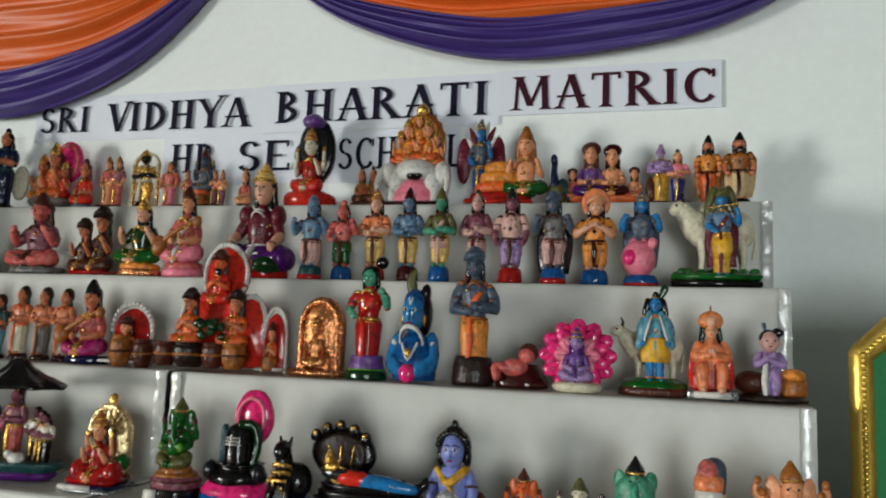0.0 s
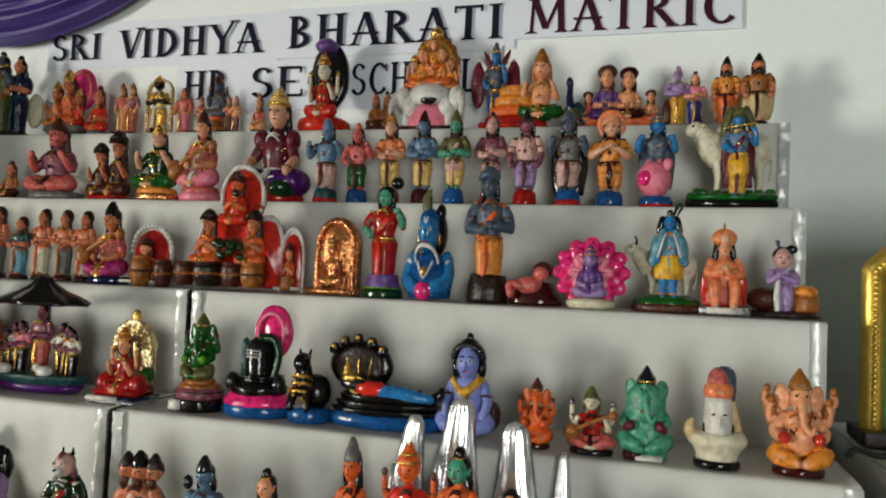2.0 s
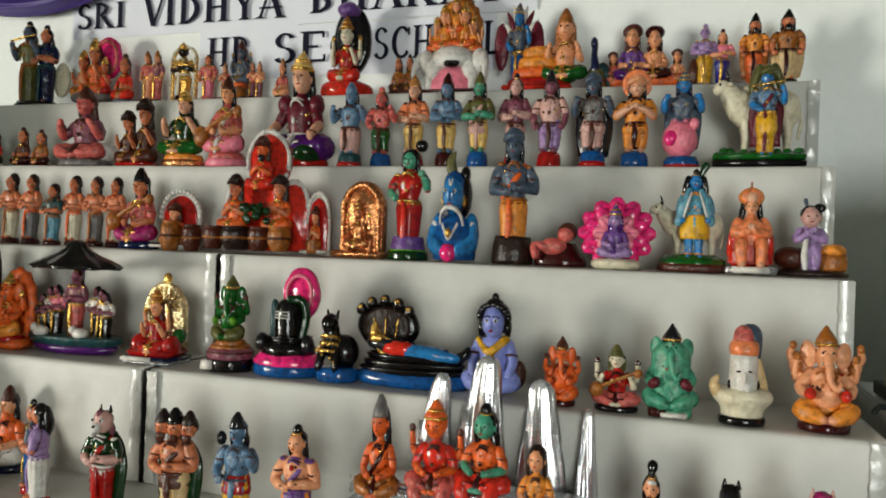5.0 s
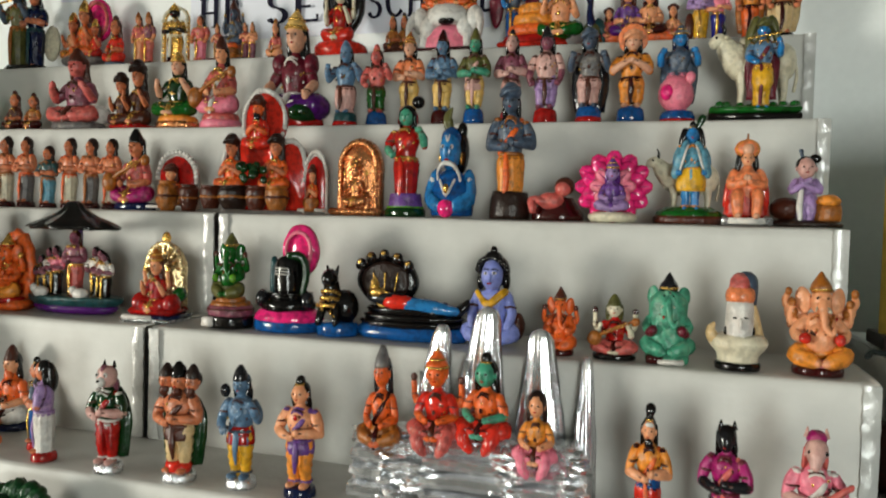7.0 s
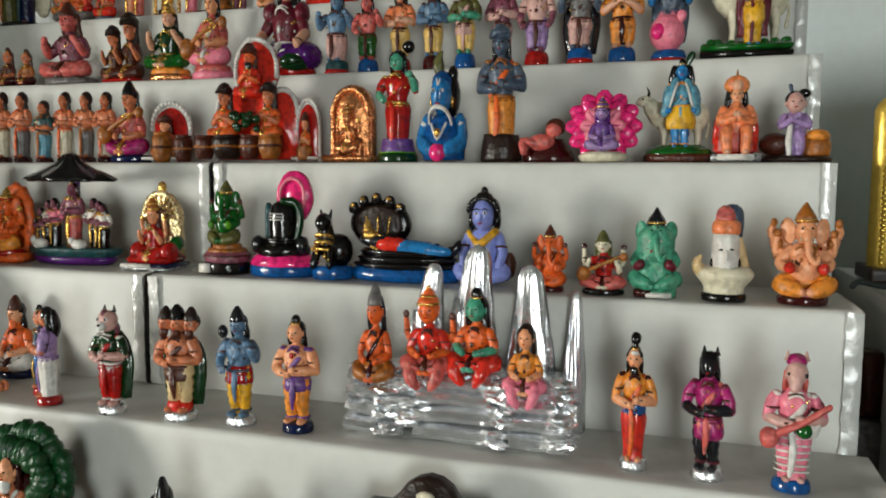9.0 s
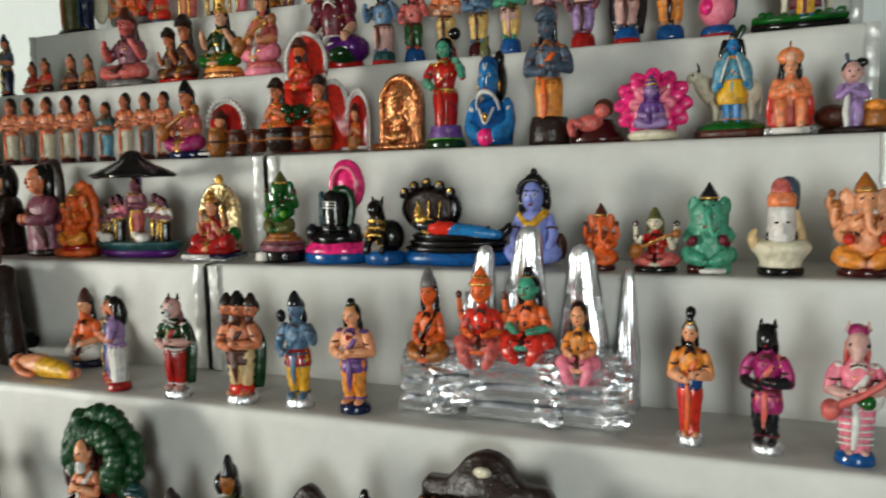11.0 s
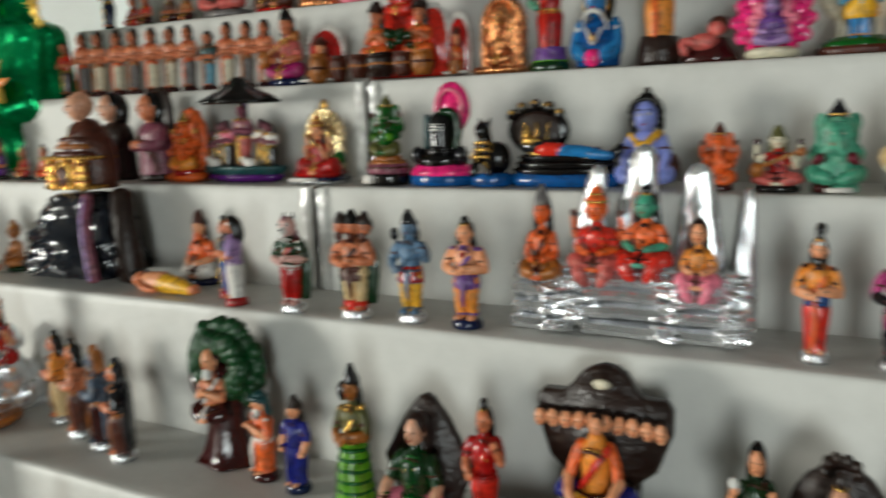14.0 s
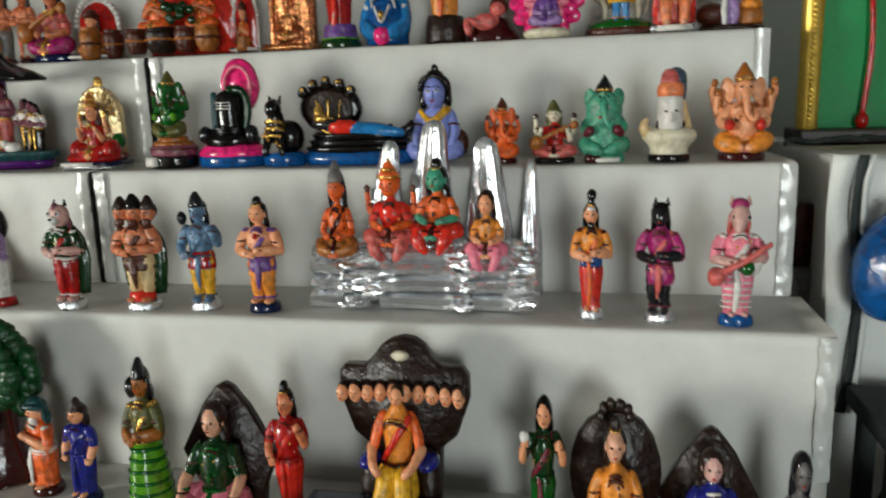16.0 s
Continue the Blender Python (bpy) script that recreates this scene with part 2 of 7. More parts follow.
        self.limb(k, pts, [r] * cnt, m, 1, loop=full)

    def slab(self, k, outline, y0, y1, soft=0.15):
        """An upright plate cut to an outline of (x, z), with a softened front edge."""
        cx = sum(p[0] for p in outline) / len(outline)
        cz = sum(p[1] for p in outline) / len(outline)
        t = y1 - y0
        s = 1 - soft
        mid = y0 + t * 0.35
        rows = [[(x, y1, z) for x, z in outline], [(x, mid, z) for x, z in outline],
                [(cx + (x - cx) * s, y0, cz + (z - cz) * s) for x, z in outline]]
        self.rings(k, rows)

    def box(self, k, x0, x1, y0, y1, z0, z1, b=0.01):
        rows = []
        for z, q in ((z0, b), (z0 + b, 0), (z1 - b, 0), (z1, b)):
            rows.append([(x0 + q, y0 + q, z), (x1 - q, y0 + q, z), (x1 - q, y1 - q, z), (x0 + q, y1 - q, z)])
        self.rings(k, rows)

    def build(self, name, label, category, x, y, z, W, H, rz=0, group="", depth=None, smooth=True):
        """Scales the figure to its true width and height and stands it at its place."""
        a = np.array([tuple(v) for v in self.v])
        tall = max(a[:, 2].max(), .01)
        shift = Vector((self.rng.uniform(0, 40), self.rng.uniform(0, 40), 0))
        for i, v in enumerate(self.v):
            # uneven hand modelling, fading out at the foot
            p = v / tall
            q = noise.noise_vector(p * 7 + shift) * .009 + noise.noise_vector(p * 21 + shift) * .0045
            a[i] += np.array(q) * tall * min(1, max(0, p.z) / .12)
        lo, hi = a.min(0), a.max(0)
        sx, sz = W / (hi[0] - lo[0]), H / (hi[2] - lo[2])
        sy = depth / (hi[1] - lo[1]) if depth else (sx + sz) / 2
        mx = (lo[0] + hi[0]) / 2
        verts = [((p[0] - mx) * sx, p[1] * sy, (p[2] - lo[2]) * sz) for p in a]
        ob = mesh_object(name, verts, self.f, [CLAY_MATS(k) for k in self.keys], self.m, smooth)
        ob.matrix_world = pose(x, y, z, 0, 0, rz)
        return tagged(ob, label, category, group)


def CLAY_MATS(k):
    if k == "foil":
        return FOIL
    if k == "paper":
        return PAPER
    return paint(k)


# figures ------------------------------------------------------------
def face(d, skin, hair, c, r, beard=None):
    """A head: skull, hair, nose, ears."""
    x, y, z = c
    d.ball(skin, c, (r * .82, r * .86, r), 12, 9)
    d.ball(hair, (x, y + r * .3, z + r * .22), (r * .93, r * .85, r * .95), 12, 8)
    d.ball(skin, (x, y - r * .86, z - r * .08), (r * .13, r * .16, r * .22), 6, 5)
    for s in (-1, 1):
        d.ball("black", (x + s * r * .34, y - r * .76, z + r * .12), (r * .15, r * .08, r * .07), 6, 4)
        d.ball(skin, (x + s * r * .84, y, z - r * .08), (r * .13, r * .15, r * .26), 6, 5)
    d.ball("red", (x, y - r * .76, z - r * .42), (r * .2, r * .1, r * .07), 6, 4)
    if beard:
        d.ball(beard, (x, y - r * .42, z - r * .98), (r * .55, r * .45, r * .62), 10, 7)


def headgear(d, kind, key, c, r, trim="gold"):
    x, y, z = c
    if kind == "crown":
        d.lathe(key, [(z + r * .45, r * .85, r * .85), (z + r * .8, r * .9, r * .9), (z + r * 1.1, r * .68, r * .68), (z + r * 1.45, r * .48, r * .48), (z + r * 1.75, r * .2, r * .2)], 12, x, y)
        d.ring(trim, (x, y, z + r * .6), r * .9, r * .9, r * .12, 90, 12)
        d.ring(trim, (x, y, z + r * 1.15), r * .66, r * .66, r * .1, 90, 12)
        d.ball(trim, (x, y, z + r * 1.78), r * .18, 8, 6)
    elif kind == "bun":
        d.ball(key, (x, y + r * .1, z + r * 1.15), (r * .5, r * .5, r * .55), 10, 7)
        d.ring(trim, (x, y + r * .1, z + r * .9), r * .45, r * .45, r * .1, 90, 10)
    elif kind == "cone":
        d.lathe(key, [(z + r * .4, r * .85, r * .85), (z + r * .9, r * .72, r * .72), (z + r * 1.4, r * .48, r * .48), (z + r * 1.8, r * .2, r * .2)], 10, x, y)
    elif kind == "turban":
        d.ball(key, (x, y, z + r * .75), (r * 1.15, r * 1.1, r * .6), 14, 8)
        d.ball(key, (x, y, z + r * 1.1), (r * .8, r * .8, r * .55), 12, 8)
        d.limb(key, [(x - r * .9, y - r * .6, z + r * .5), (x, y - r * 1.1, z + r * .8), (x + r * .9, y - r * .6, z + r * .95)], [r * .22] * 3, 6)
    elif kind == "long":
        d.ball(key, (x, y + r * .25, z + r * .2), (r * 1.05, r * .9, r * 1.05), 12, 8)
        d.limb(key, [(x, y + r * .7, z + r * .2), (x, y + r * .95, z - r * 1.2), (x, y + r * .8, z - r * 2.6)], [r * .8, r * .85, r * .4], 8)


def adorn(d, z0, z1, rx, ry, keys, n=16, size=.014):
    """Small beads and painted dabs over the front of a body."""
    for i in range(n):
        a = d.rng.uniform(math.pi * 1.12, math.pi * 1.88)
        z = d.rng.uniform(z0, z1)
        q = size * d.rng.uniform(.7, 1.4)
        d.ball(keys[i % len(keys)], (rx * math.cos(a), ry * math.sin(a), z), (q, q * .7, q), 6, 4)


def locks(d, hair, c, r, length=2.2):
    for s in (-1, 1):
        d.limb(hair, [(c[0] + s * r * .8, c[1] + r * .25, c[2] + r * .3), (c[0] + s * r * .85, c[1] + r * .35, c[2] - r * .7), (c[0] + s * r * .95, c[1] + r * .5, c[2] - r * length * .6)], [r * .22, r * .26, r * .12], 8)


def ribbed(d, key, pts, rs, ribs=9, n=10, deep=.09):
    """A leg in gathered cloth: a bent tube with ribs round it."""
    rows = spline([(*p, r) for p, r in zip(pts, rs)], ribs)
    d.limb(key, [tuple(r[:3]) for r in rows], [r[3] * (1 + (deep if i % 2 else -deep)) for i, r in enumerate(rows)], n, 1)


def standing(d, skin="skin", top="skin", low="yellow", base="blue", hair="black", hat=("crown", "gold"), arms="fold", base2=None,
             legs=False, beard=None, sash=None, girdle="gold", cape=None, halo=None, bh=0.085):
    """A standing figure of height about 1, weight on one leg, elbows out."""
    if base:
        d.lathe(base, [(0, .152, .135), (bh * .5, .15, .132), (bh * .85, .135, .118), (bh, .1, .09)], 18, sub=2)
        if base2:
            d.lathe(base2, [(.0, .16, .144), (bh * .2, .162, .146), (bh * .35, .154, .14)], 18, sub=1)
    zb = bh - .01 if base else 0
    lean = d.rng.uniform(-.012, .012)
    if legs:
        for s in (-1, 1):
            ribbed(d, low, [(s * .056, 0, zb + .04), (s * .062 + lean, -.012, .25), (s * .06 + lean, 0, .45)], [.047, .062, .078], 5)
            d.ball(skin, (s * .068, -.055, zb + .022), (.04, .075, .028), 8, 5)
            d.ring(girdle, (s * .058, 0, zb + .05), .053, .053, .011, 90, 10)
        d.lathe(sash or low, [(.35, .128, .098), (.41, .135, .104), (.47, .112, .09)], 27, folds=9, amp=.07)
        d.limb(sash or girdle, [(.0, -.1, .45), (.006, -.115, .33), (-.004, -.09, .2)], [.024, .03, .012], 8, flat=.5)
    else:
        d.lathe(low, [(zb, .108, .095), (zb + .05, .102, .09), (.26, .122, .1), (.4, .136, .106), (.47, .108, .088)], 33, folds=11, amp=.07, turn=4)
        d.limb(sash or girdle, [(-.03, -.1, .45), (-.015, -.125, .3), (-.03, -.115, zb + .05)], [.022, .03, .02], 8, flat=.5)
        for s in (-1, 1):
            d.ball(skin, (s * .055, -.09, zb + .015), (.033, .055, .02), 8, 5)
    d.lathe(top, [(.43, .108, .088), (.5, .104, .085), (.58, .128, .1), (.645, .142, .102), (.69, .125, .085), (.725, .075, .06), (.75, .042, .042), (.79, .04, .042)], 18)
    d.ring(girdle, (0, 0, .46), .112, .092, .017, 88, 18)
    d.ring(girdle, (0, 0, .435), .122, .098, .009, 92, 18)
    d.ring(girdle, (0, -.015, .7), .062, .06, .011, 62, 14)
    d.ring("brown", (0, -.025, .665), .078, .085, .008, 50, 14)
    d.ring(girdle, (0, -.032, .63), .074, .11, .009, 40, 14)
    d.ball(girdle, (0, -.105, .565), (.02, .012, .022), 8, 5)
    if sash:
        d.limb(sash, [(.1, -.02, .71), (.03, -.105, .6), (-.1, -.06, .47)], [.022, .027, .022], 8, flat=.5)
    c, r = (lean, -.02, .838), .09
    face(d, skin, hair, c, r, beard)
    if hat:
        headgear(d, hat[0], hat[1], c, r)
    if hair not in (skin, "skin", "peach"):
        mane = hair if hair not in ("grey", "slate") else "charcoal"
        locks(d, mane, c, r)
        d.ball(mane, (lean, .045, .755), (.088, .05, .1), 10, 7)
    adorn(d, .52, .67, .138, .1, (girdle, "gold", "brown"), 9, .01)
    if halo:
        d.slab(halo, [(.16 * math.cos(a * math.pi / 10), .9 + .16 * math.sin(a * math.pi / 10)) for a in range(20)], .05, .08)
    for s in (-1, 1):
        a = (s * .138, .0, .672 + s * lean)
        if arms == "fold":
            pts = [a, (s * .208, -.035, .535), (s * .035, -.15, .53 + .02 * s)]
        elif arms == "namaste":
            pts = [a, (s * .195, -.045, .54), (s * .018, -.15, .63)]
        elif arms == "down":
            pts = [a, (s * .19, -.01, .55), (s * .165, -.07, .42)]
        elif arms == "up":
            pts = [a, (s * .215, -.03, .56), (s * .185, -.13, .69)]
        else:
            pts = [a, (s * .195, -.03, .55), (s * .1, -.14, .48)] if s < 0 else [a, (s * .21, -.05, .58), (s * .185, -.13, .71)]
        d.limb(top, [a, tuple((np.array(a) + np.array(pts[1])) / 2 + np.array((s * .012, 0, 0))), pts[1]], [.054, .053, .044], 10)
        d.limb(skin, [pts[1], tuple((np.array(pts[1]) + np.array(pts[2])) / 2 + np.array((s * .01, -.012, 0))), pts[2]], [.044, .041, .03], 10, 2)
        d.ball(skin, (pts[2][0], pts[2][1] - .008, pts[2][2]), (.036, .03, .034), 8, 6)
        for j in range(3):
            d.ball(skin, (pts[2][0] - s * .026, pts[2][1] - .018, pts[2][2] + .016 - j * .016), (.022, .014, .009), 6, 4)
        for q, k2 in ((.68, girdle), (.8, "brown")):
            d.ring(k2, tuple(np.array(pts[1]) * (1 - q) + np.array(pts[2]) * q), .038, .038, .009, 80, 10)
        d.ring("brown", tuple((np.array(a) * .5 + np.array(pts[1]) * .5)), .054, .054, .009, 85, 10)
        d.ball(girdle, (a[0], a[1] - .012, a[2] + .03), (.038, .042, .02), 8, 5)
    if cape:
        d.lathe(cape, [(.12, .17, .045), (.3, .205, .05), (.5, .215, .05), (.65, .17, .05), (.74, .08, .04)], 27, 0, .072, folds=9, amp=.06)


def seated(d, skin="skin", top="skin", low="red", base="blue", hair="black", hat=("crown", "gold"), arms="lap", halo=None, base2=None,
           beard=None, sash=None, girdle="gold", four=False, cushion=None, head=1.0):
    """A figure seated with crossed legs, height about 1."""
    if base:
        d.lathe(base, [(0, .34, .24), (.05, .35, .25), (.09, .33, .23)], 20, sub=2)
        if base2:
            d.lathe(base2, [(.08, .3, .21), (.12, .31, .22), (.17, .28, .2)], 20, sub=2)
    z0 = .15 if base2 else .08
    if not base:
        z0 = 0
    if cushion:
        for s in (-1, 1):
            d.ball(cushion, (s * .3, .02, z0 + .12), (.13, .15, .12), 12, 8)
    d.ball(low, (0, .0, z0 + .12), (.25, .19, .13), 18, 9)
    for s in (-1, 1):
        ribbed(d, low, [(s * .12, .02, z0 + .14), (s * .29, -.1, z0 + .12), (s * .08, -.22, z0 + .07)], [.098, .094, .062], 5, 12, .05)
        d.ball(skin, (-s * .03, -.255, z0 + .05), (.075, .045, .035), 8, 6)
        d.ring(girdle, (s * .1, -.215, z0 + .08), .058, .058, .012, 30, 10)
    d.limb(sash or girdle, [(0, -.14, z0 + .2), (.0, -.24, z0 + .13), (.01, -.275, z0 + .02)], [.03, .042, .03], 8, flat=.45)
    tz = z0 + .2
    d.lathe(top, [(tz - .06, .15, .125), (tz + .05, .142, .12), (tz + .15, .165, .135), (tz + .24, .178, .13), (tz + .3, .15, .105), (tz + .345, .075, .07), (tz + .38, .05, .052), (tz + .42, .048, .05)], 18)
    d.ring(girdle, (0, 0, tz), .15, .128, .02, 88, 18)
    d.ring(girdle, (0, -.045, tz + .29), .075, .075, .012, 58, 14)
    d.ring("brown", (0, -.05, tz + .25), .09, .1, .009, 50, 14)
    d.ring(girdle, (0, -.06, tz + .2), .092, .14, .011, 38, 14)
    d.ball(girdle, (0, -.15, tz + .12), (.026, .015, .03), 8, 5)
    if sash:
        d.limb(sash, [(.13, -.04, tz + .32), (.03, -.14, tz + .17), (-.13, -.09, tz + .01)], [.03, .035, .03], 8, flat=.5)
    r = (1 - tz - .4) * .36 if hat and hat[0] in ("crown", "cone") else (1 - tz - .4) * .5
    r = max(.115, min(r * 1.15, .155)) * head
    c = (d.rng.uniform(-.015, .015), -.025, tz + .4 + r * .85)
    face(d, skin, hair, c, r, beard)
    if hat:
        headgear(d, hat[0], hat[1], c, r)
    if hair not in (skin, "skin", "peach"):
        locks(d, hair, c, r)
        d.ball(hair, (c[0], .05, tz + .36), (r * 1.0, .06, r * 1.1), 10, 7)
    adorn(d, tz + .05, tz + .27, .165, .132, (girdle, "gold", "brown"), 10, .012)
    adorn(d, z0 + .08, z0 + .2, .29, .23, (girdle, low), 6, .013)
    if halo:
        R = r * 2.1
        d.slab(halo, [(R * math.cos(a * math.pi / 12), c[2] + r * .3 + R * math.sin(a * math.pi / 12)) for a in range(24)], .1, .14)
    for s in (-1, 1):
        a = (s * .165, 0, tz + .265)
        if arms == "lap":
            pts = [a, (s * .255, -.05, tz + .08), (s * .09, -.23, tz + .04)]
        elif arms == "bless":
            pts = [a, (s * .265, -.07, tz + .1), (s * .215, -.2, tz + .27)]
        elif arms == "knee":
            pts = [a, (s * .27, -.05, tz + .1), (s * .255, -.21, z0 + .19)]
        else:
            pts = [a, (s * .24, -.07, tz + .09), (s * .02, -.2, tz + .19)]
        d.limb(top, [a, (s * .225, -.025, tz + .17), pts[1]], [.062, .062, .052], 10)
        d.limb(skin, [pts[1], tuple((np.array(pts[1]) + np.array(pts[2])) / 2 + np.array((s * .01, -.012, 0))), pts[2]], [.052, .048, .036], 10, 2)
        d.ball(skin, pts[2], (.042, .034, .042), 8, 6)
        for j in range(3):
            d.ball(skin, (pts[2][0] - s * .012, pts[2][1] - .022, pts[2][2] + .03 - j * .02), (.024, .016, .011), 6, 4)
        for q, k2 in ((.62, girdle), (.78, "brown")):
            d.ring(k2, tuple(np.array(pts[1]) * (1 - q) + np.array(pts[2]) * q), .044, .044, .01, 70, 10)
        d.ring("brown", (s * .215, -.02, tz + .18), .064, .064, .01, 80, 10)
        if four:
            up = [(s * .15, .04, tz + .27), (s * .3, .03, tz + .2), (s * .32, -.02, tz + .42)]
            d.limb(skin, up, [.05, .046, .034], 10)
            d.ball(skin, up[2], .04, 8, 6)
            d.lathe(girdle, [(up[2][2] + .02, .03, .03), (up[2][2] + .07, .05, .02), (up[2][2] + .11, .015, .01)], 8, up[2][0], up[2][1], sub=2)
            d.ring(girdle, (s * .305, .01, tz + .28), .046, .046, .01, 70, 10)


# structure ----------------------------------------------------------
F = {1: 0.835, 2: 0.56, 3: 0.278, 4: 0.0, 5: -0.25, 6: -0.545, 7: -0.82}
Z = {1: 1.905, 2: 1.63, 3: 1.358, 4: 1.083, 5: 0.815, 6: 0.48, 7: 0.2}
LEFT_X, SEAM_X, RIGHT_X = -3.065, -1.55, 0.0


def wall_with_opening(name, along, x0, x1, at, thick, z1, hole=None, mat=WALL_MAT):
    """A wall along x or y, with an opening (from, to, sill, head) cut through."""
    verts, faces = [], []

    def block(a0, a1, b0, b1):
        o = len(verts)
        for a in (a0, a1):
            for t in (at, at + thick):
                for z in (b0, b1):
                    verts.append((a, t, z) if along == "x" else (t, a, z))
        faces.extend([(o, o + 1, o + 3, o + 2), (o + 4, o + 6, o + 7, o + 5), (o, o + 4, o + 5, o + 1),
                      (o + 2, o + 3, o + 7, o + 6), (o + 1, o + 5, o + 7, o + 3), (o, o + 2, o + 6, o + 4)])
    if hole:
        h0, h1, s, h = hole
        block(x0, h0, 0, z1)
        block(h1, x1, 0, z1)
        block(h0, h1, h, z1)
        if s > 0:
            block(h0, h1, 0, s)
    else:
        block(x0, x1, 0, z1)
    return tagged(mesh_object(name, verts, faces, [mat], smooth=False), kind="structure")


wall_with_opening("wall_north", "x", -7.2, 4.2, WALL_Y, 0.2, 3.2)
# walls out of view, coloured dark to hold down the room's fill
wall_with_opening("wall_west", "y", -6.2, WALL_Y, -7.2, 0.2, 3.2, (-5.25, -3.55, .5, 1.9), FAR_WALL_DIM)
wall_with_opening("wall_east", "y", -6.2, WALL_Y, 4.0, 0.2, 3.2, None, FAR_WALL_DIM)
wall_with_opening("wall_south", "x", -7.0, 4.0, -6.2, 0.2, 3.2, (0.55, 2.05, 0.0, 2.13), FAR_WALL_DIM)
tagged(part("floor", box_bm(-7.2, 4.2, -6.2, WALL_Y, -0.1, 0), FLOOR_MAT, None), kind="structure")
tagged(part("ceiling", box_bm(-7.2, 4.2, -6.2, WALL_Y + .2, 3.2, 3.3), CEILING_DIM, None), kind="structure")


def display_step(k, x0, x1, seed):
    """A box of the stepped stand, wrapped in white paper, taped along its ends."""
    rng = random.Random(seed)
    depth = F[k - 1] - F[k] if k > 1 else WALL_Y - F[1] - .004
    th = empty("display_step", (x0 + x1) / 2, F[k], 0)
    w = (x1 - x0) / 2 - (.009 if k in (3, 4) else .005)
    nx = 70
    # one sheet from the floor up the front, over the edge and back along the top
    prof = [(0, Z[k] - .44 if k < 6 else 0), (0, Z[k] - .27), (0, Z[k] - .2), (0, Z[k] - .12), (0, Z[k] - .06), (0, Z[k] - .025), (0.001, Z[k] - .008), (.004, Z[k] - .002),
            (.010, Z[k]), (.03, Z[k]), (.08, Z[k]), (.14, Z[k]), (.2, Z[k]), (depth - .002, Z[k])]
    prof = [p for i, p in enumerate(prof) if p[0] < depth - .002 or i == len(prof) - 1]
    verts, faces = [], []
    for i in range(nx + 1):
        x = -w + 2 * w * i / nx
        for y, z in prof:
            p = Vector((x * 3.1 + seed * 7, y * 5, z * 4))
            q = noise.noise(p) * .0035 + noise.noise(p * 3.3) * .0015
            edge = min(1, (w - abs(x)) / .05)
            verts.append((x, y - abs(q) * edge if y < .004 else y, z + (q * .45 if y >= .004 and y < depth - .01 else 0) - .003 * (y < .02) * abs(noise.noise(p * .7))))
    m = len(prof)
    for i in range(nx):
        for j in range(m - 1):
            faces.append((i * m + j, (i + 1) * m + j, (i + 1) * m + j + 1, i * m + j + 1))
    for i, flip in ((0, 1), (nx, 0)):
        loop = [i * m + j for j in range(m)]
        o = len(verts)
        verts.append((verts[i * m][0], depth - .002, verts[i * m][2]))
        loop.append(o)
        faces.append(tuple(loop if not flip else loop[::-1]))
    body = mesh_object("paper_cover", verts, faces, [PAPER], parent=th)
    for s in (-1, 1):
        # tape up the end of the front
        tv, tf = [], []
        n = 24
        for i in range(n + 1):
            z = Z[k] - .265 + .262 * i / n
            jog = rng.uniform(-.002, .002)
            for a, lift in ((.0, .001), (.009, .003), (.02, .004), (.03, .0025)):
                tv.append((s * (w + .001 - a) + jog * (a > .025), -.002 - lift - .0045 * rng.random(), z))
        for i in range(n):
            for j in range(3):
                tf.append((i * 4 + j, i * 4 + j + 1, (i + 1) * 4 + j + 1, (i + 1) * 4 + j)[::s])
        mesh_object("tape", tv, tf, [TAPE], parent=th)
    return tagged(th, "white paper covered box step with clear taped ends", "display step", "stepped display stand")


RIGHT_END = {1: 0, 2: 0, 3: 0, 4: .008, 5: .024, 6: .028, 7: .03}
for level in range(1, 8):
    if level in (3, 4):
        display_step(level, LEFT_X, SEAM_X, level * 2)
        display_step(level, SEAM_X, RIGHT_X + RIGHT_END[level], level * 2 + 1)
    else:
        display_step(level, LEFT_X - (.25 if level > 5 else 0), RIGHT_X + RIGHT_END[level], level * 2)


# special figures ----------------------------------------------------
def sub(d, x=0, y=0, z=0, s=1.0, rz=0, sx=None):
    """Where the next figure of a group is modelled."""
    d.M = Matrix.Translation((x, y, z)) @ Matrix.Rotation(radians(rz), 4, "Z") @ Matrix.Diagonal((sx or s, s, s, 1))


def put(d, name, label, k, x, y, W, H, rz=0, group="", depth=None, lift=0.0):
    return d.build(name, label, "figurine", x, y, Z[k] + .002 + lift, W, H, rz, group, depth)


def oval(rx, rz, cz, n=28, cx=0, a0=0, a1=360, wave=0, amp=0.0):
    return [(cx + rx * (1 + amp * math.cos(wave * 2 * math.pi * i / n)) * math.cos(radians(a0 + (a1 - a0) * i / n)),
             cz + rz * (1 + amp * math.cos(wave * 2 * math.pi * i / n)) * math.sin(radians(a0 + (a1 - a0) * i / n))) for i in range(n)]


def arch(w, z0, zs, z1, n=16):
    """A round-headed outline: half width, foot, springing, crown."""
    return [(-w, z0)] + [(-w * math.cos(math.pi * i / n), zs + (z1 - zs) * math.sin(math.pi * i / n)) for i in range(n + 1)] + [(w, z0)]


def beads(d, key, pts, y, r, step=2):
    for x, z in pts[::step]:
        d.ball(key, (x, y, z), r, 6, 5)


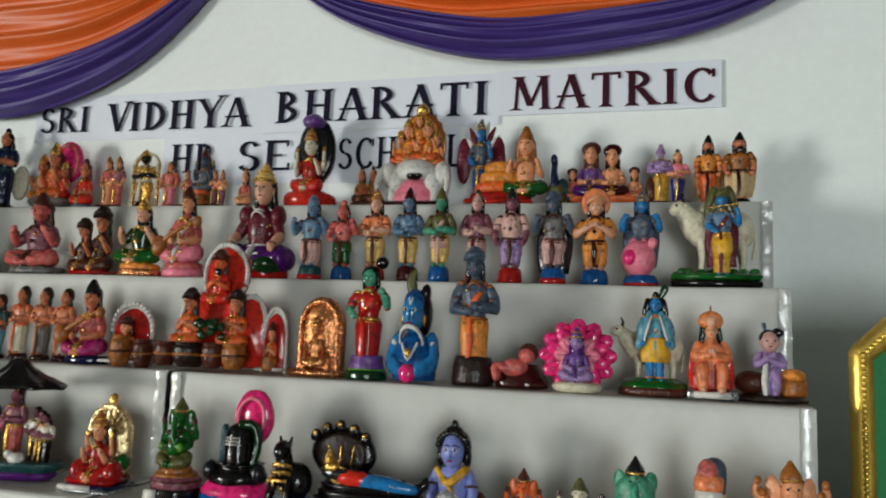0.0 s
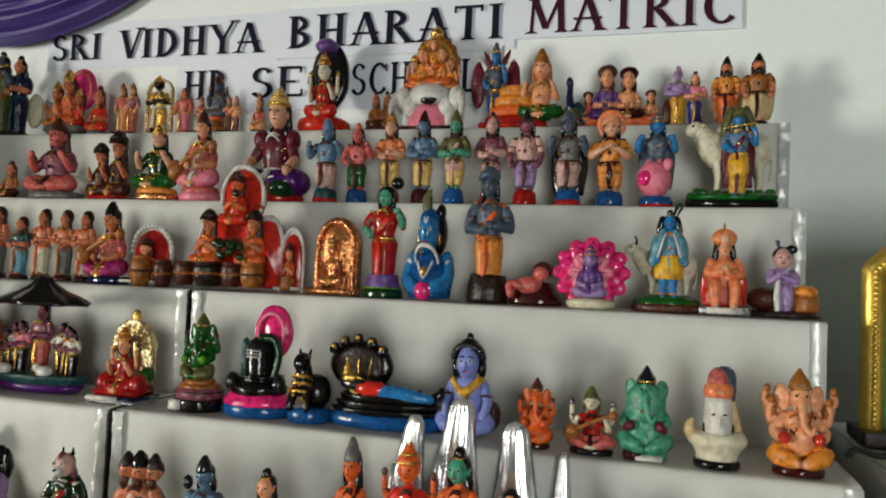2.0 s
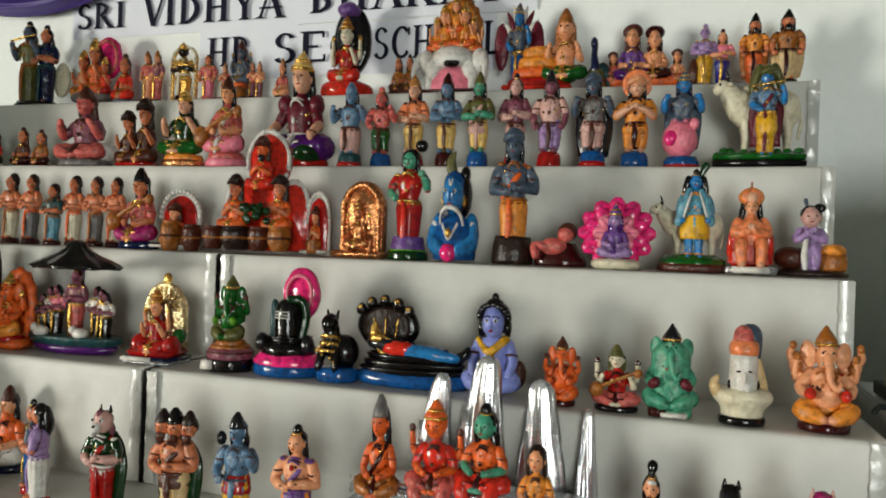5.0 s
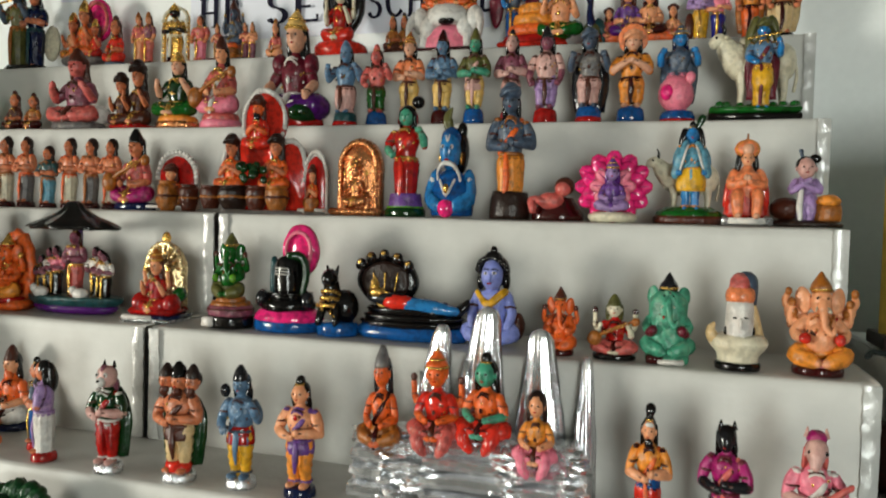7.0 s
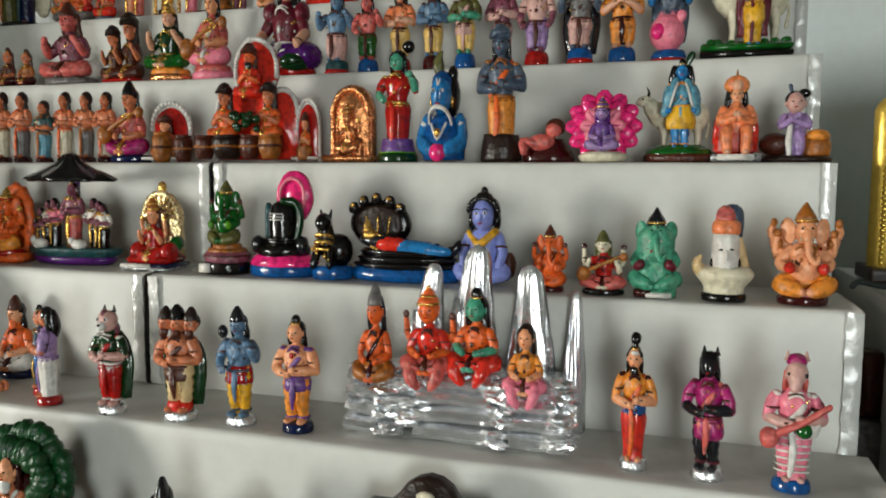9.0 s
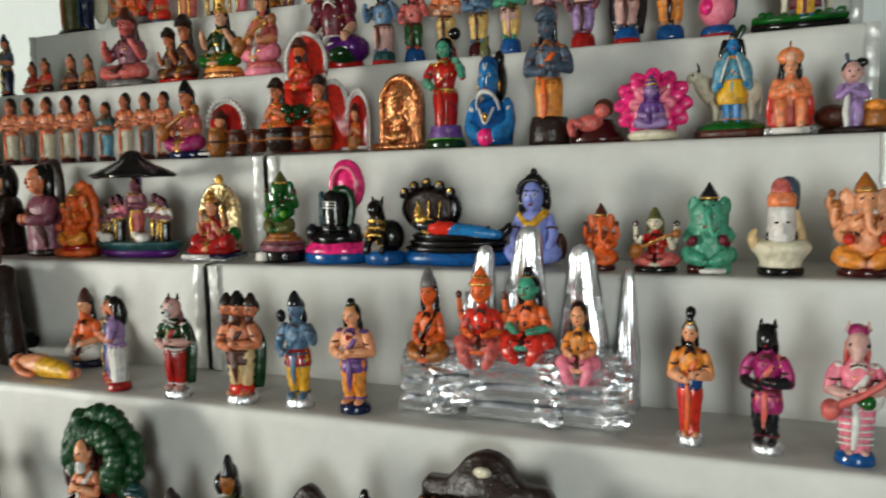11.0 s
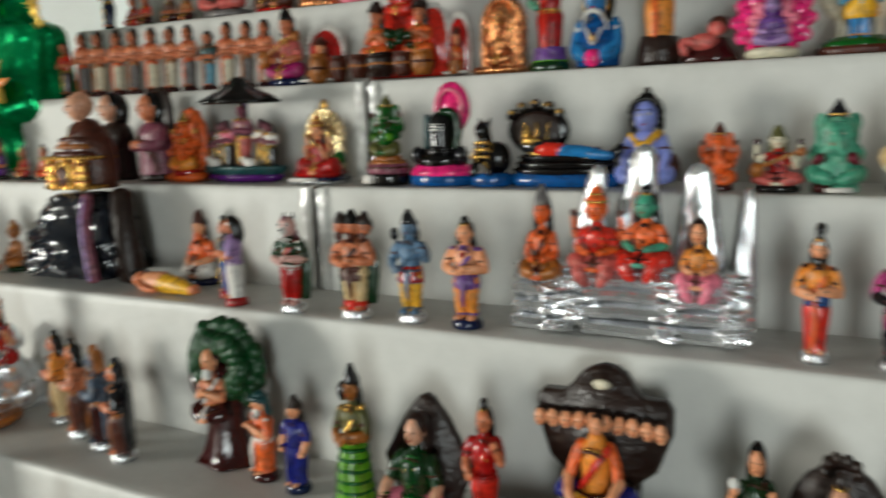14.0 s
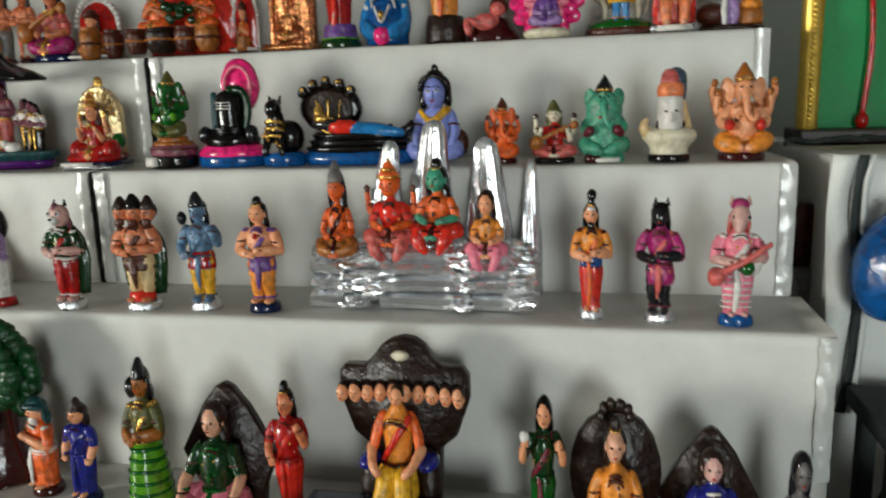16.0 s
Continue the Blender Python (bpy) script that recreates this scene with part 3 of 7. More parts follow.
def elephant_headed(d, skin, low, base, crown="gold", trunk=1, base2=None, ears=None, girdle="gold", sleeve=None, four=True):
    d.lathe(base, [(0, .3, .22), (.05, .31, .23), (.09, .29, .21)], 18, sub=2)
    if base2:
        d.lathe(base2, [(.08, .28, .2), (.12, .29, .21), (.16, .26, .19)], 18, sub=2)
    for s in (-1, 1):
        d.limb(low, [(s * .1, 0, .22), (s * .29, -.1, .2), (s * .1, -.22, .15)], [.1, .1, .075], 10)
        d.ball(skin, (s * .06, -.25, .14), (.07, .05, .045), 8, 6)
        d.limb(skin, [(s * .17, 0, .52), (s * .3, -.06, .4), (s * .2, -.2, .36)], [.07, .062, .045], 8)
        d.ball(sleeve or skin, (s * .2, -.22, .37), (.07, .06, .06), 8, 6)
        if four:
            d.limb(skin, [(s * .17, .04, .54), (s * .34, .03, .5), (s * .33, -.03, .66)], [.06, .055, .04], 8)
            d.ball(girdle, (s * .33, -.03, .69), .05, 8, 6)
            d.ring(girdle, (s * .3, 0, .5), .06, .06, .014, 20, 10)
        d.ball(ears or skin, (s * .2, .0, .72), (.1, .035, .13), 12, 8, (0, s * 12, s * 20))
        d.ball("black", (s * .06, -.135, .75), (.018, .012, .012), 6, 4)
        d.limb("ivory", [(s * .055, -.13, .66), (s * .085, -.18, .63)], [.016, .008], 6, 2)
    d.ball(skin, (0, -.03, .36), (.2, .19, .18), 16, 10)
    d.ball(low, (0, 0, .22), (.22, .18, .1), 14, 8)
    d.lathe(skin, [(.42, .17, .14), (.52, .19, .13), (.6, .12, .1)], 14)
    d.ball(skin, (0, -.02, .72), (.13, .13, .14), 14, 10)
    d.limb(skin, [(0, -.12, .7), (trunk * .01, -.17, .6), (trunk * .03, -.2, .48), (trunk * .1, -.22, .42), (trunk * .13, -.22, .47)], [.06, .05, .042, .034, .026], 10)
    d.ring(girdle, (0, -.06, .5), .13, .14, .014, 45, 14)
    adorn(d, .3, .56, .2, .2, (girdle, "brown", "red"), 18, .016)
    adorn(d, .66, .82, .135, .14, (girdle, "brown"), 8, .012)
    d.limb(girdle, [(.14, -.06, .58), (.04, -.2, .42), (-.13, -.12, .28)], [.014] * 3, 6)
    d.lathe(crown, [(.8, .12, .12), (.86, .125, .125), (.92, .08, .08), (1.0, .015, .015)], 12)
    d.ring("red" if crown == "gold" else "gold", (0, 0, .83), .125, .125, .014, 90, 14)


def cow(d, key="ivory", horns="black"):
    d.ball(key, (0, 0, .55), (.44, .2, .25), 18, 12)
    d.ball(key, (.3, 0, .6), (.2, .19, .24), 14, 9)
    d.ball(key, (-.3, 0, .62), (.2, .18, .24), 14, 9)
    d.ball(key, (-.2, 0, .84), (.12, .08, .1), 12, 8)
    d.limb(key, [(-.34, 0, .62), (-.48, -.02, .78), (-.56, -.05, .88)], [.19, .15, .1], 12)
    d.limb(key, [(-.42, -.02, .62), (-.52, -.04, .7), (-.58, -.06, .8)], [.08, .08, .05], 8, flat=.5)
    d.ball(key, (-.62, -.08, .88), (.13, .08, .085), 12, 8, (0, -25, 0))
    for s in (-1, 1):
        d.limb(horns, [(-.54, s * .05 - .03, .95), (-.53, s * .1 - .03, 1.03), (-.56, s * .07 - .03, 1.1)], [.03, .022, .008], 6)
        d.ball(key, (-.5, s * .13 - .03, .9), (.04, .09, .03), 8, 5)
        for x in (-.27, .3):
            d.limb(key, [(x, s * .09, .45), (x + .02, s * .09, .25), (x, s * .09, .02)], [.085, .055, .045], 8)
    d.limb(key, [(.42, 0, .65), (.5, .02, .5), (.47, .02, .25)], [.03, .022, .03], 6)
    d.ball("black", (-.63, -.15, .91), (.02, .015, .02), 6, 4)


def flute(d, z=.76, y=-.14):
    d.limb("gold", [(-.2, y, z - .03), (.2, y + .02, z + .03)], [.012, .012], 6, 2)


def lute(d, key="ochre"):
    """A long-necked lute held aslant across the lap."""
    d.limb(key, [(-.3, -.22, .36), (0, -.24, .5), (.36, -.2, .66)], [.03, .026, .024], 8)
    d.ball(key, (-.3, -.22, .34), (.12, .09, .12), 12, 8)
    d.ball(key, (.33, -.19, .62), (.07, .06, .07), 10, 7)
    for i in range(5):
        d.ring("gold", (-.12 + i * .08, -.24, .44 + i * .035), .034, .034, .007, 30, 8)


ROW = {k: f"figurines on the {n} step" for k, n in zip(range(1, 8), ("top", "second", "third", "fourth", "fifth", "sixth", "lowest"))}


def simple(fn, label, k, x, y, W, H, rz=0, extra=None, **kw):
    d = Clay(int(abs(x) * 1000) + k)
    fn(d, **kw)
    if extra:
        extra(d)
    kind = "standing_figurine" if fn is standing else "seated_figurine" if fn is seated else "elephant_headed_figurine"
    return put(d, kind, label, k, x, y, W, H, rz, ROW[k])


# top step -----------------------------------------------------------
d = Clay(1)
sub(d, -.14, 0, .05, 1)
standing(d, "slate", "olive", "olive", None, "black", ("bun", "black"), "up", girdle="ochre")
flute(d)
sub(d, .14, .03, .05, .95)
standing(d, "skin", "navy", "navy", None, "black", ("bun", "black"), "fold", girdle="teal")
sub(d)
d.lathe("black", [(0, .36, .17), (.04, .37, .18), (.07, .33, .15)], 18, sub=2)
d.slab("ivory", oval(.14, .2, .35, cx=.32), .1, .15)
put(d, "couple_figurine", "clay couple in olive and navy with a flute", 1, -2.89, .935, .24, .36, 0, ROW[1])

d = Clay(2)
d.slab("hot_pink", oval(.3, .3, .68, cx=.12), .1, .16)
d.ring("rose", (.12, .1, .68), .24, .24, .03, 0, 20)
for x, y, s, top, low in ((-.28, .02, .75, "peach", "saffron"), (.05, -.05, .9, "orange", "orange"), (.3, -.08, .6, "scarlet", "red")):
    sub(d, x, y, .1, s * .9, 0, s * .7)
    seated(d, "skin", top, low, None, "brown", ("cone", "gold"), "bless")
sub(d)
d.ball("grey", (0, 0, .08), (.48, .25, .12), 16, 8)
put(d, "group_figurine", "clay group before a pink round fan on a grey base", 1, -2.602, .935, .215, .285, 0, ROW[1])
simple(seated, "small red clay seated figurine with dark hair", 1, -2.44, .915, .1, .2, low="scarlet", top="scarlet", base="slate", hat=("bun", "brown"), hair="brown")
d = Clay(3)
for x, t, l in ((-.16, "rose", "peach"), (.14, "mauve", "rose")):
    sub(d, x, 0, .06, .95)
    standing(d, "peach", t, l, None, "brown", ("cone", "ochre"), "down")
sub(d)
d.box("maroon", -.34, .34, -.16, .16, 0, .07, .02)
put(d, "couple_figurine", "small rose pink clay couple on a maroon base", 1, -2.312, .915, .108, .205, 0, ROW[1])
d = Clay(4)
standing(d, "black", "gold", "gold", "maroon", "black", ("crown", "gold"), "fold", girdle="ivory")
for s in (-1, 1):
    d.limb("gold", [(s * .24, .02, .02), (s * .24, .02, .7)], [.035, .035], 8, 2)
    beads(d, "ivory", [(s * .24, .08 + i * .08) for i in range(9)], -.02, .03, 1)
d.ring("gold", (0, .04, .7), .24, .24, .03, 0, 16, 0, 180)
beads(d, "ivory", oval(.24, .24, .7, 16, 0, 0, 180), .0, .03, 1)
put(d, "arched_figurine", "gold painted figurine with black face under beaded arch", 1, -2.172, .915, .12, .23, 0, ROW[1])
simple(standing, "pink clay doll with black hair and wide skirt", 1, -2.063, .915, .08, .18, skin="skin", top="rose", low="pink", base="rose", hat=("long", "black"), arms="down")
d = Clay(5)
for i in range(3):
    d.box(("saffron", "ochre", "orange")[i], -.2 + i * .02, .2 - i * .02, -.3 + i * .05, .05, .04 + i * .09, .13 + i * .09, .015)
sub(d, 0, .0, .28, .72)
seated(d, "slate", "slate", "slate", None, "brown", ("cone", "brown"), "bless", four=True)
for x, t in ((-.4, "rose"), (.32, "rose"), (.5, "peach")):
    sub(d, x, -.05, .03, .62)
    standing(d, "peach", t, "mauve", None, "brown", ("bun", "ochre"), "namaste")
sub(d)
d.box("maroon", -.58, .58, -.3, .16, 0, .05, .02)
put(d, "group_figurine", "clay group with grey figure seated above orange steps", 1, -1.927, .935, .2, .23, 0, ROW[1])
simple(seated, "small peach clay seated figurine with gilt cap", 1, -1.749, .915, .066, .15, skin="peach", top="rose", low="peach", base="maroon", hat=("bun", "ochre"))
d = Clay(6)
d.slab("black", oval(.3, .36, .62), .06, .14)
d.slab("charcoal", oval(.22, .26, .64), .03, .07)
d.lathe("violet", [(.86, .14, .14), (.93, .17, .15), (1.0, .05, .05)], 12)
d.lathe("scarlet", [(0, .36, .26), (.06, .4, .29), (.13, .38, .27), (.17, .25, .2)], 18)
sub(d, 0, -.04, .15, .68)
seated(d, "ivory", "red", "scarlet", None, "black", ("crown", "ochre"), "bless", four=True)
put(d, "hooded_figurine", "red robed pale figurine under a black hood", 1, -1.502, .935, .19, .345, 0, ROW[1])
d = Clay(7)
for x in (-.18, .18):
    sub(d, x, 0, .1, .9, 0, .7)
    seated(d, "skin", "ochre", "brown", None, "dark_brown", ("bun", "dark_brown"), "lap")
sub(d)
d.lathe("brown", [(0, .48, .3), (.08, .5, .3), (.16, .4, .26)], 16)
put(d, "couple_figurine", "small brown clay couple seated on a mound", 1, -1.28, .915, .115, .145, 0, ROW[1])

d = Clay(8)
d.slab("ochre", oval(.34, .36, .66, 36, wave=18, amp=.03), .1, .17)
d.slab("saffron", oval(.27, .29, .68), .06, .11)
d.lathe("gold", [(.98, .08, .05), (1.04, .09, .06), (1.1, .02, .02)], 10, 0, .1)
for x, z, s in ((-.15, .46, .45), (.13, .46, .45), (0, .62, .36), (-.26, .44, .35), (.26, .42, .36)):
    sub(d, x, .0, z, s)
    seated(d, "peach", "saffron", "orange", None, "brown", ("crown", "gold"), "bless", four=True)
sub(d)
d.lathe("white", [(.28, .3, .22), (.36, .33, .25), (.44, .28, .2), (.47, .2, .15)], 18, folds=9, amp=.06)
for s in (-1, 1):
    d.ball("white", (s * .26, 0, .25), (.16, .2, .16), 12, 8)
    d.ball("white", (s * .38, -.06, .33), (.12, .13, .13), 12, 8)
    d.limb("white", [(s * .44, -.12, .36), (s * .5, -.2, .24), (s * .47, -.2, .1)], [.06, .045, .03], 8)
    d.ball("ivory", (s * .36, .05, .38), (.05, .1, .12), 8, 6)
    d.limb("white", [(s * .3, -.1, .22), (s * .3, -.12, .08)], [.07, .065], 8, 2)
d.ball("black", (.03, -.2, .3), (.12, .05, .04), 10, 6)
d.lathe("pink", [(.03, .42, .22), (.1, .4, .22), (.22, .3, .2), (.27, .2, .15)], 18)
d.box("maroon", -.42, .42, -.24, .2, 0, .05, .02)
put(d, "shrine_figurine", "gilt oval shrine carried by white elephants on pink", 1, -1.113, .955, .27, .385, 0, ROW[1])
d = Clay(9)
for i in range(9):
    a = radians(20 + 17.5 * i)
    d.limb("white" if i % 2 else "wine", [(0, .05, .55), (.25 * math.cos(a), .05, .55 + .3 * math.sin(a)), (.42 * math.cos(a), .05, .55 + .45 * math.sin(a))], [.04, .05, .02], 6)
for s in (-1, 1):
    d.slab("wine", oval(.13, .26, .55, cx=s * .33), .0, .06)
standing(d, "sky_blue", "slate", "blue", "red", "navy", ("crown", "slate"), "bless")
put(d, "winged_figurine", "blue clay figurine with wine red wings and fan", 1, -.892, .95, .165, .31, 0, ROW[1])
d = Clay(10)
for i in range(4):
    d.lathe(("red", "orange", "saffron", "saffron")[i], [(.05 + i * .14, .5 - i * .08, .22), (.11 + i * .14, .52 - i * .08, .23), (.18 + i * .14, .5 - i * .08, .21)], 20, folds=0, sub=2)
d.box("scarlet", -.56, .56, -.26, .2, 0, .08, .03)
sub(d, .42, -.05, .12, 1.0)
seated(d, "peach", "peach", "green", None, "ochre", ("cone", "ochre"), "bless")
put(d, "couch_figurine", "seated figurine in green beside an orange coiled couch", 1, -.79, .915, .27, .262, 0, ROW[1])
d = Clay(11)
d.ball("olive", (0, 0, .28), (.3, .2, .2), 12, 8)
d.limb("navy", [(0, -.05, .4), (-.05, -.05, .65), (-.02, -.08, .85)], [.16, .11, .1], 10)
d.ball("navy", (-.05, -.1, .88), (.13, .12, .12), 10, 7)
d.limb("teal", [(.1, .05, .35), (.3, .1, .4), (.42, .1, .12)], [.17, .14, .06], 8)
d.lathe("olive", [(0, .34, .2), (.07, .35, .2), (.12, .25, .15)], 14)
put(d, "peacock_figurine", "small dark blue clay peacock on olive base", 1, -.628, .905, .078, .165, 0, ROW[1])
d = Clay(12)
d.lathe("orange", [(0.03, .55, .16), (.12, .62, .2), (.2, .6, .19)], 20)
d.box("black", -.66, .66, -.2, .2, 0, .05, .02)
for x, s, t, l, h in ((-.2, 1.0, "violet", "purple", "brown"), (.12, .95, "peach", "maroon", "maroon"), (-.48, .55, "rose", "rose", "brown"), (.45, .55, "peach", "rose", "brown")):
    sub(d, x, 0, .14, s, 0, s * .7)
    seated(d, "peach", t, l, None, h, None, "lap")
    sub(d, x, .02, .14, s)
    d.ball(h, (0, .02, .86), (.15, .09, .13), 12, 8)
put(d, "boat_figurine", "clay couple seated in an orange boat", 1, -.484, .935, .275, .215, 0, ROW[1])
d = Clay(13)
for x, t, l, h in ((-.15, "lilac", "yellow", "lilac"), (.16, "pink", "royal_blue", "brown")):
    sub(d, x, 0, .06, .95 if x > 0 else 1.05)
    standing(d, "lilac" if x < 0 else "peach", t, l, None, h, ("bun", h), "fold")
sub(d)
d.box("black", -.4, .4, -.18, .18, 0, .07, .02)
d.ball("brown", (-.34, .02, .3), (.1, .1, .24), 10, 7)
put(d, "couple_figurine", "clay couple in lilac yellow and pink blue", 1, -.289, .935, .135, .2, 0, ROW[1])
simple(standing, "bearded standing clay saint in orange robe", 1, -.173, .915, .085, .218, skin="skin", top="saffron", low="orange", base=None, hat=("cone", "black"), beard="black", girdle="maroon", arms="down", cape="ochre")
simple(standing, "bearded standing clay saint in cream robe", 1, -.083, .915, .1, .224, skin="skin", top="ochre", low="cream", base="black", hat=("cone", "black"), beard="black", girdle="maroon", arms="down", cape="cream")

# second step --------------------------------------------------------
simple(standing, "tall dark blue clay figurine", 2, -2.992, .66, .085, .25, top="slate", low="navy", base="black", hat=("cone", "navy"))
for x, w, h, t in ((-2.86, .08, .135, "red"), (-2.79, .085, .145, "scarlet"), (-2.66, .09, .15, "brown"), (-2.575, .09, .14, "ochre")):
    simple(seated, f"small {t} clay seated figurine", 2, x, .66, w, h, top=t, low="scarlet" if t == "red" else "maroon", base="white" if t in ("red", "scarlet") else "maroon", hat=("bun", "brown"), hair="brown")
simple(seated, "red robed clay figurine with white cushions", 2, -2.365, .65, .245, .285, skin="rose", top="mauve", low="rose", base="grey", hat=("cone", "brown"), hair="brown", cushion="white", arms="bless", girdle="brown")
d = Clay(21)
for x, s, h in ((-.14, .8, "turban"), (.12, 1.0, "turban")):
    sub(d, x, .0 if x > 0 else -.12, .05, s, 0, .8 * s)
    seated(d, "skin", "brown", "brown", None, "dark_brown", (h, "dark_brown"), "bless")
sub(d)
d.box("red", -.34, .34, -.24, .2, 0, .08, .03)
put(d, "couple_figurine", "brown clay couple in broad hats on red base", 2, -2.13, .65, .15, .24, 0, ROW[2])
simple(seated, "clay lady in green blouse and skirt on gilt seat", 2, -1.95, .64, .172, .26, skin="fair", top="dark_green", low="green", base="copper", base2="saffron", arms="bless", hat=("crown", "gold"))
simple(seated, "pink clay lady seated playing a lute", 2, -1.794, .65, .165, .3, skin="peach", top="rose", low="pink", base="pink", base2="rose", hat=("cone", "brown"), extra=lute, sash="white")
d = Clay(22)
seated(d, "fair", "wine", "purple", "red", "black", ("crown", "straw"), "knee", sash=None, girdle="white")
for s in (-1, 1):
    d.ball("wine", (s * .2, 0, .56), (.09, .1, .1), 10, 7)
    d.ball("purple", (s * .3, -.05, .18), (.16, .18, .12), 12, 8)
d.ball("dark_green", (.16, -.1, .12), (.2, .2, .1), 12, 7)
put(d, "seated_figurine", "large clay lady in wine blouse and purple sari", 2, -1.527, .66, .25, .375, 0, ROW[2])
STAND2 = [
    (-1.345, .64, .104, .264, dict(skin="steel", top="steel", low="blush", base="teal", base2="red", hat=("cone", "steel"), arms="up"), "blue grey clay figurine with pale fish-like skirt"),
    (-1.235, .63, .088, .246, dict(skin="rose", top="rose", low="green", base="blue", hat=("bun", "rose"), arms="bless", legs=True), "rose clay figurine in green trousers"),
    (-1.144, .66, .088, .286, dict(skin="fair", top="apricot", low="straw", base="red", hat=("crown", "ochre"), arms="fold", legs=True), "apricot clay figurine in yellow trousers"),
    (-1.039, .66, .088, .286, dict(skin="steel", top="steel", low="straw", base="maroon", hat=("cone", "maroon"), arms="fold", legs=True), "blue grey clay figurine in yellow trousers"),
    (-.933, .63, .086, .278, dict(skin="mint", top="olive", low="straw", base="blue", hat=("cone", "olive"), arms="fold", legs=True, sash="blush"), "olive green clay figurine in yellow trousers"),
    (-.83, .66, .086, .28, dict(skin="blush", top="mauve", low="blush", base="red", hat=("bun", "charcoal"), arms="fold"), "mauve clay figurine in pale skirt"),
    (-.729, .66, .092, .283, dict(skin="mauve", top="blush", low="lilac", base="red", hat=("cone", "charcoal"), arms="down", legs=True), "dusty pink clay figurine in lilac trousers"),
    (-.603, .63, .1, .265, dict(skin="slate", top="grey", low="blush", base="blue", base2="red", hat=("turban", "slate"), arms="up", legs=True, cape="charcoal"), "grey clay figurine in pale trousers"),
    (-.49, .63, .098, .275, dict(skin="fair", top="saffron", low="saffron", base="blue", hat=("turban", "peach"), arms="namaste", legs=True, halo="apricot", girdle="maroon"), "orange clay figurine with orange halo"),
]
for x, y, w, h, kw, label in STAND2:
    simple(standing, label, 2, x, y, w * 1.2, h, bh=.17, **{"girdle": "brown", **kw})
d = Clay(23)
d.lathe("blue", [(0, .19, .15), (.06, .2, .16), (.12, .17, .13)], 16)
d.lathe("red", [(0, .205, .16), (.03, .205, .16)], 16, sub=1)
d.ball("pink", (-.02, -.05, .3), (.2, .17, .2), 14, 9)
d.ball("hot_pink", (-.12, -.18, .3), (.08, .06, .09), 10, 7)
d.ball("pink", (.13, -.12, .46), (.06, .05, .07), 8, 6)
sub(d, 0, .02, .1, .95)
standing(d, "sky_blue", "slate", "pink", None, "navy", ("crown", "slate"), "up", girdle="slate", cape="slate")
put(d, "standing_figurine", "slate blue clay figurine riding a pink animal", 2, -.366, .63, .114, .264, 0, ROW[2])
d = Clay(24)
d.box("green", -.56, .56, -.3, .3, .07, .16, .03)
d.box("black", -.56, .56, -.31, .31, 0, .08, .02)
for i in range(26):
    d.ball("green", (d.rng.uniform(-.5, .5), d.rng.uniform(-.26, .1), .17), (.06, .04, .045), 6, 4)
sub(d, .08, .08, .14, .88, 0, .9)
cow(d, "ivory")
sub(d, .08, -.17, .13, 1.0, 0, .95)
standing(d, "sky_blue", "steel", "yellow", None, "olive", ("turban", "olive"), "bless", sash="wine", girdle="gold", cape="wine")
d.ball("yellow", (0, -.04, .3), (.14, .11, .15), 14, 9)
for s in (-1, 1):
    d.limb("olive", [(s * .1, .06, .95), (s * .17, .06, .8), (s * .2, .05, .62)], [.07, .06, .03], 8)
flute(d)
d.slab("wine", [(-.2, .1), (-.14, .52), (.14, .52), (.2, .1)], -.02, .04)
put(d, "cow_figurine", "blue clay flute player with cream cow on green", 2, -.178, .655, .228, .275, 0, ROW[2])

# third step ---------------------------------------------------------
MEN_X = (-2.818, -2.735, -2.64, -2.56, -2.475, -2.385, -2.305, -2.195, -2.136, -2.055, -1.983)
for i, x in enumerate(MEN_X):
    blue = i == 7
    simple(standing, "small clay singer in blue dress" if blue else "small clay singer in white skirt with folded arms", 3, x, .37 if not blue else .345, .086, .235 - .0022 * i - (.03 if blue else 0),
           skin="skin", top="teal" if blue else "skin", low="aqua" if blue else "ivory" if i % 3 else "grey", base="maroon", hat=None, hair="dark_brown", arms="fold", girdle="ochre" if i % 2 else "orange",
           extra=lambda d: d.ball("dark_brown", (0, .03, .87), (.105, .08, .11), 12, 8))
simple(standing, "small red clay musician with black hair", 3, -2.912, .37, .072, .205, top="scarlet", low="maroon", base="black", hat=("long", "black"))
d = Clay(31)
d.lathe("brown", [(0, .3, .26), (.15, .36, .3), (.5, .42, .34), (.8, .3, .26), (1, .2, .18)], 14)
sub(d, 0, -.25, .1, .8)
seated(d, "skin", "mint", "rose", None, "black", None, "lap")
put(d, "arched_figurine", "small clay figurine before a brown mound", 3, -3.005, .37, .085, .19, 0, ROW[3])
simple(seated, "clay lady in magenta sari playing a lute", 3, -1.889, .365, .154, .24, skin="skin", top="rose", low="magenta", base="navy", hat=("cone", "black"), extra=lute)


def shrine(x, y, W, H, label, seed, half=False):
    d = Clay(seed)
    o = arch(.42, 0, .55, 1)
    d.slab("white", o, .0, .1, .04)
    d.slab("red", [(a * .86, b * .9 + .02) for a, b in o], -.03, .02, .04)
    beads(d, "white", o, -.01, .045, 1)
    sub(d, 0, -.14, .05, .75)
    seated(d, "peach", "orange", "ochre", None, "brown", ("turban", "brown"), "fold")
    sub(d)
    d.lathe("ochre", [(0, .2, .12), (.15, .22, .13), (.22, .2, .12)], 14, 0, -.25)
    d.box("white", -.44, .44, -.3, .12, 0, .05, .015)
    return put(d, "shrine_figurine", label, 3, x, y, W, H, 0, ROW[3])


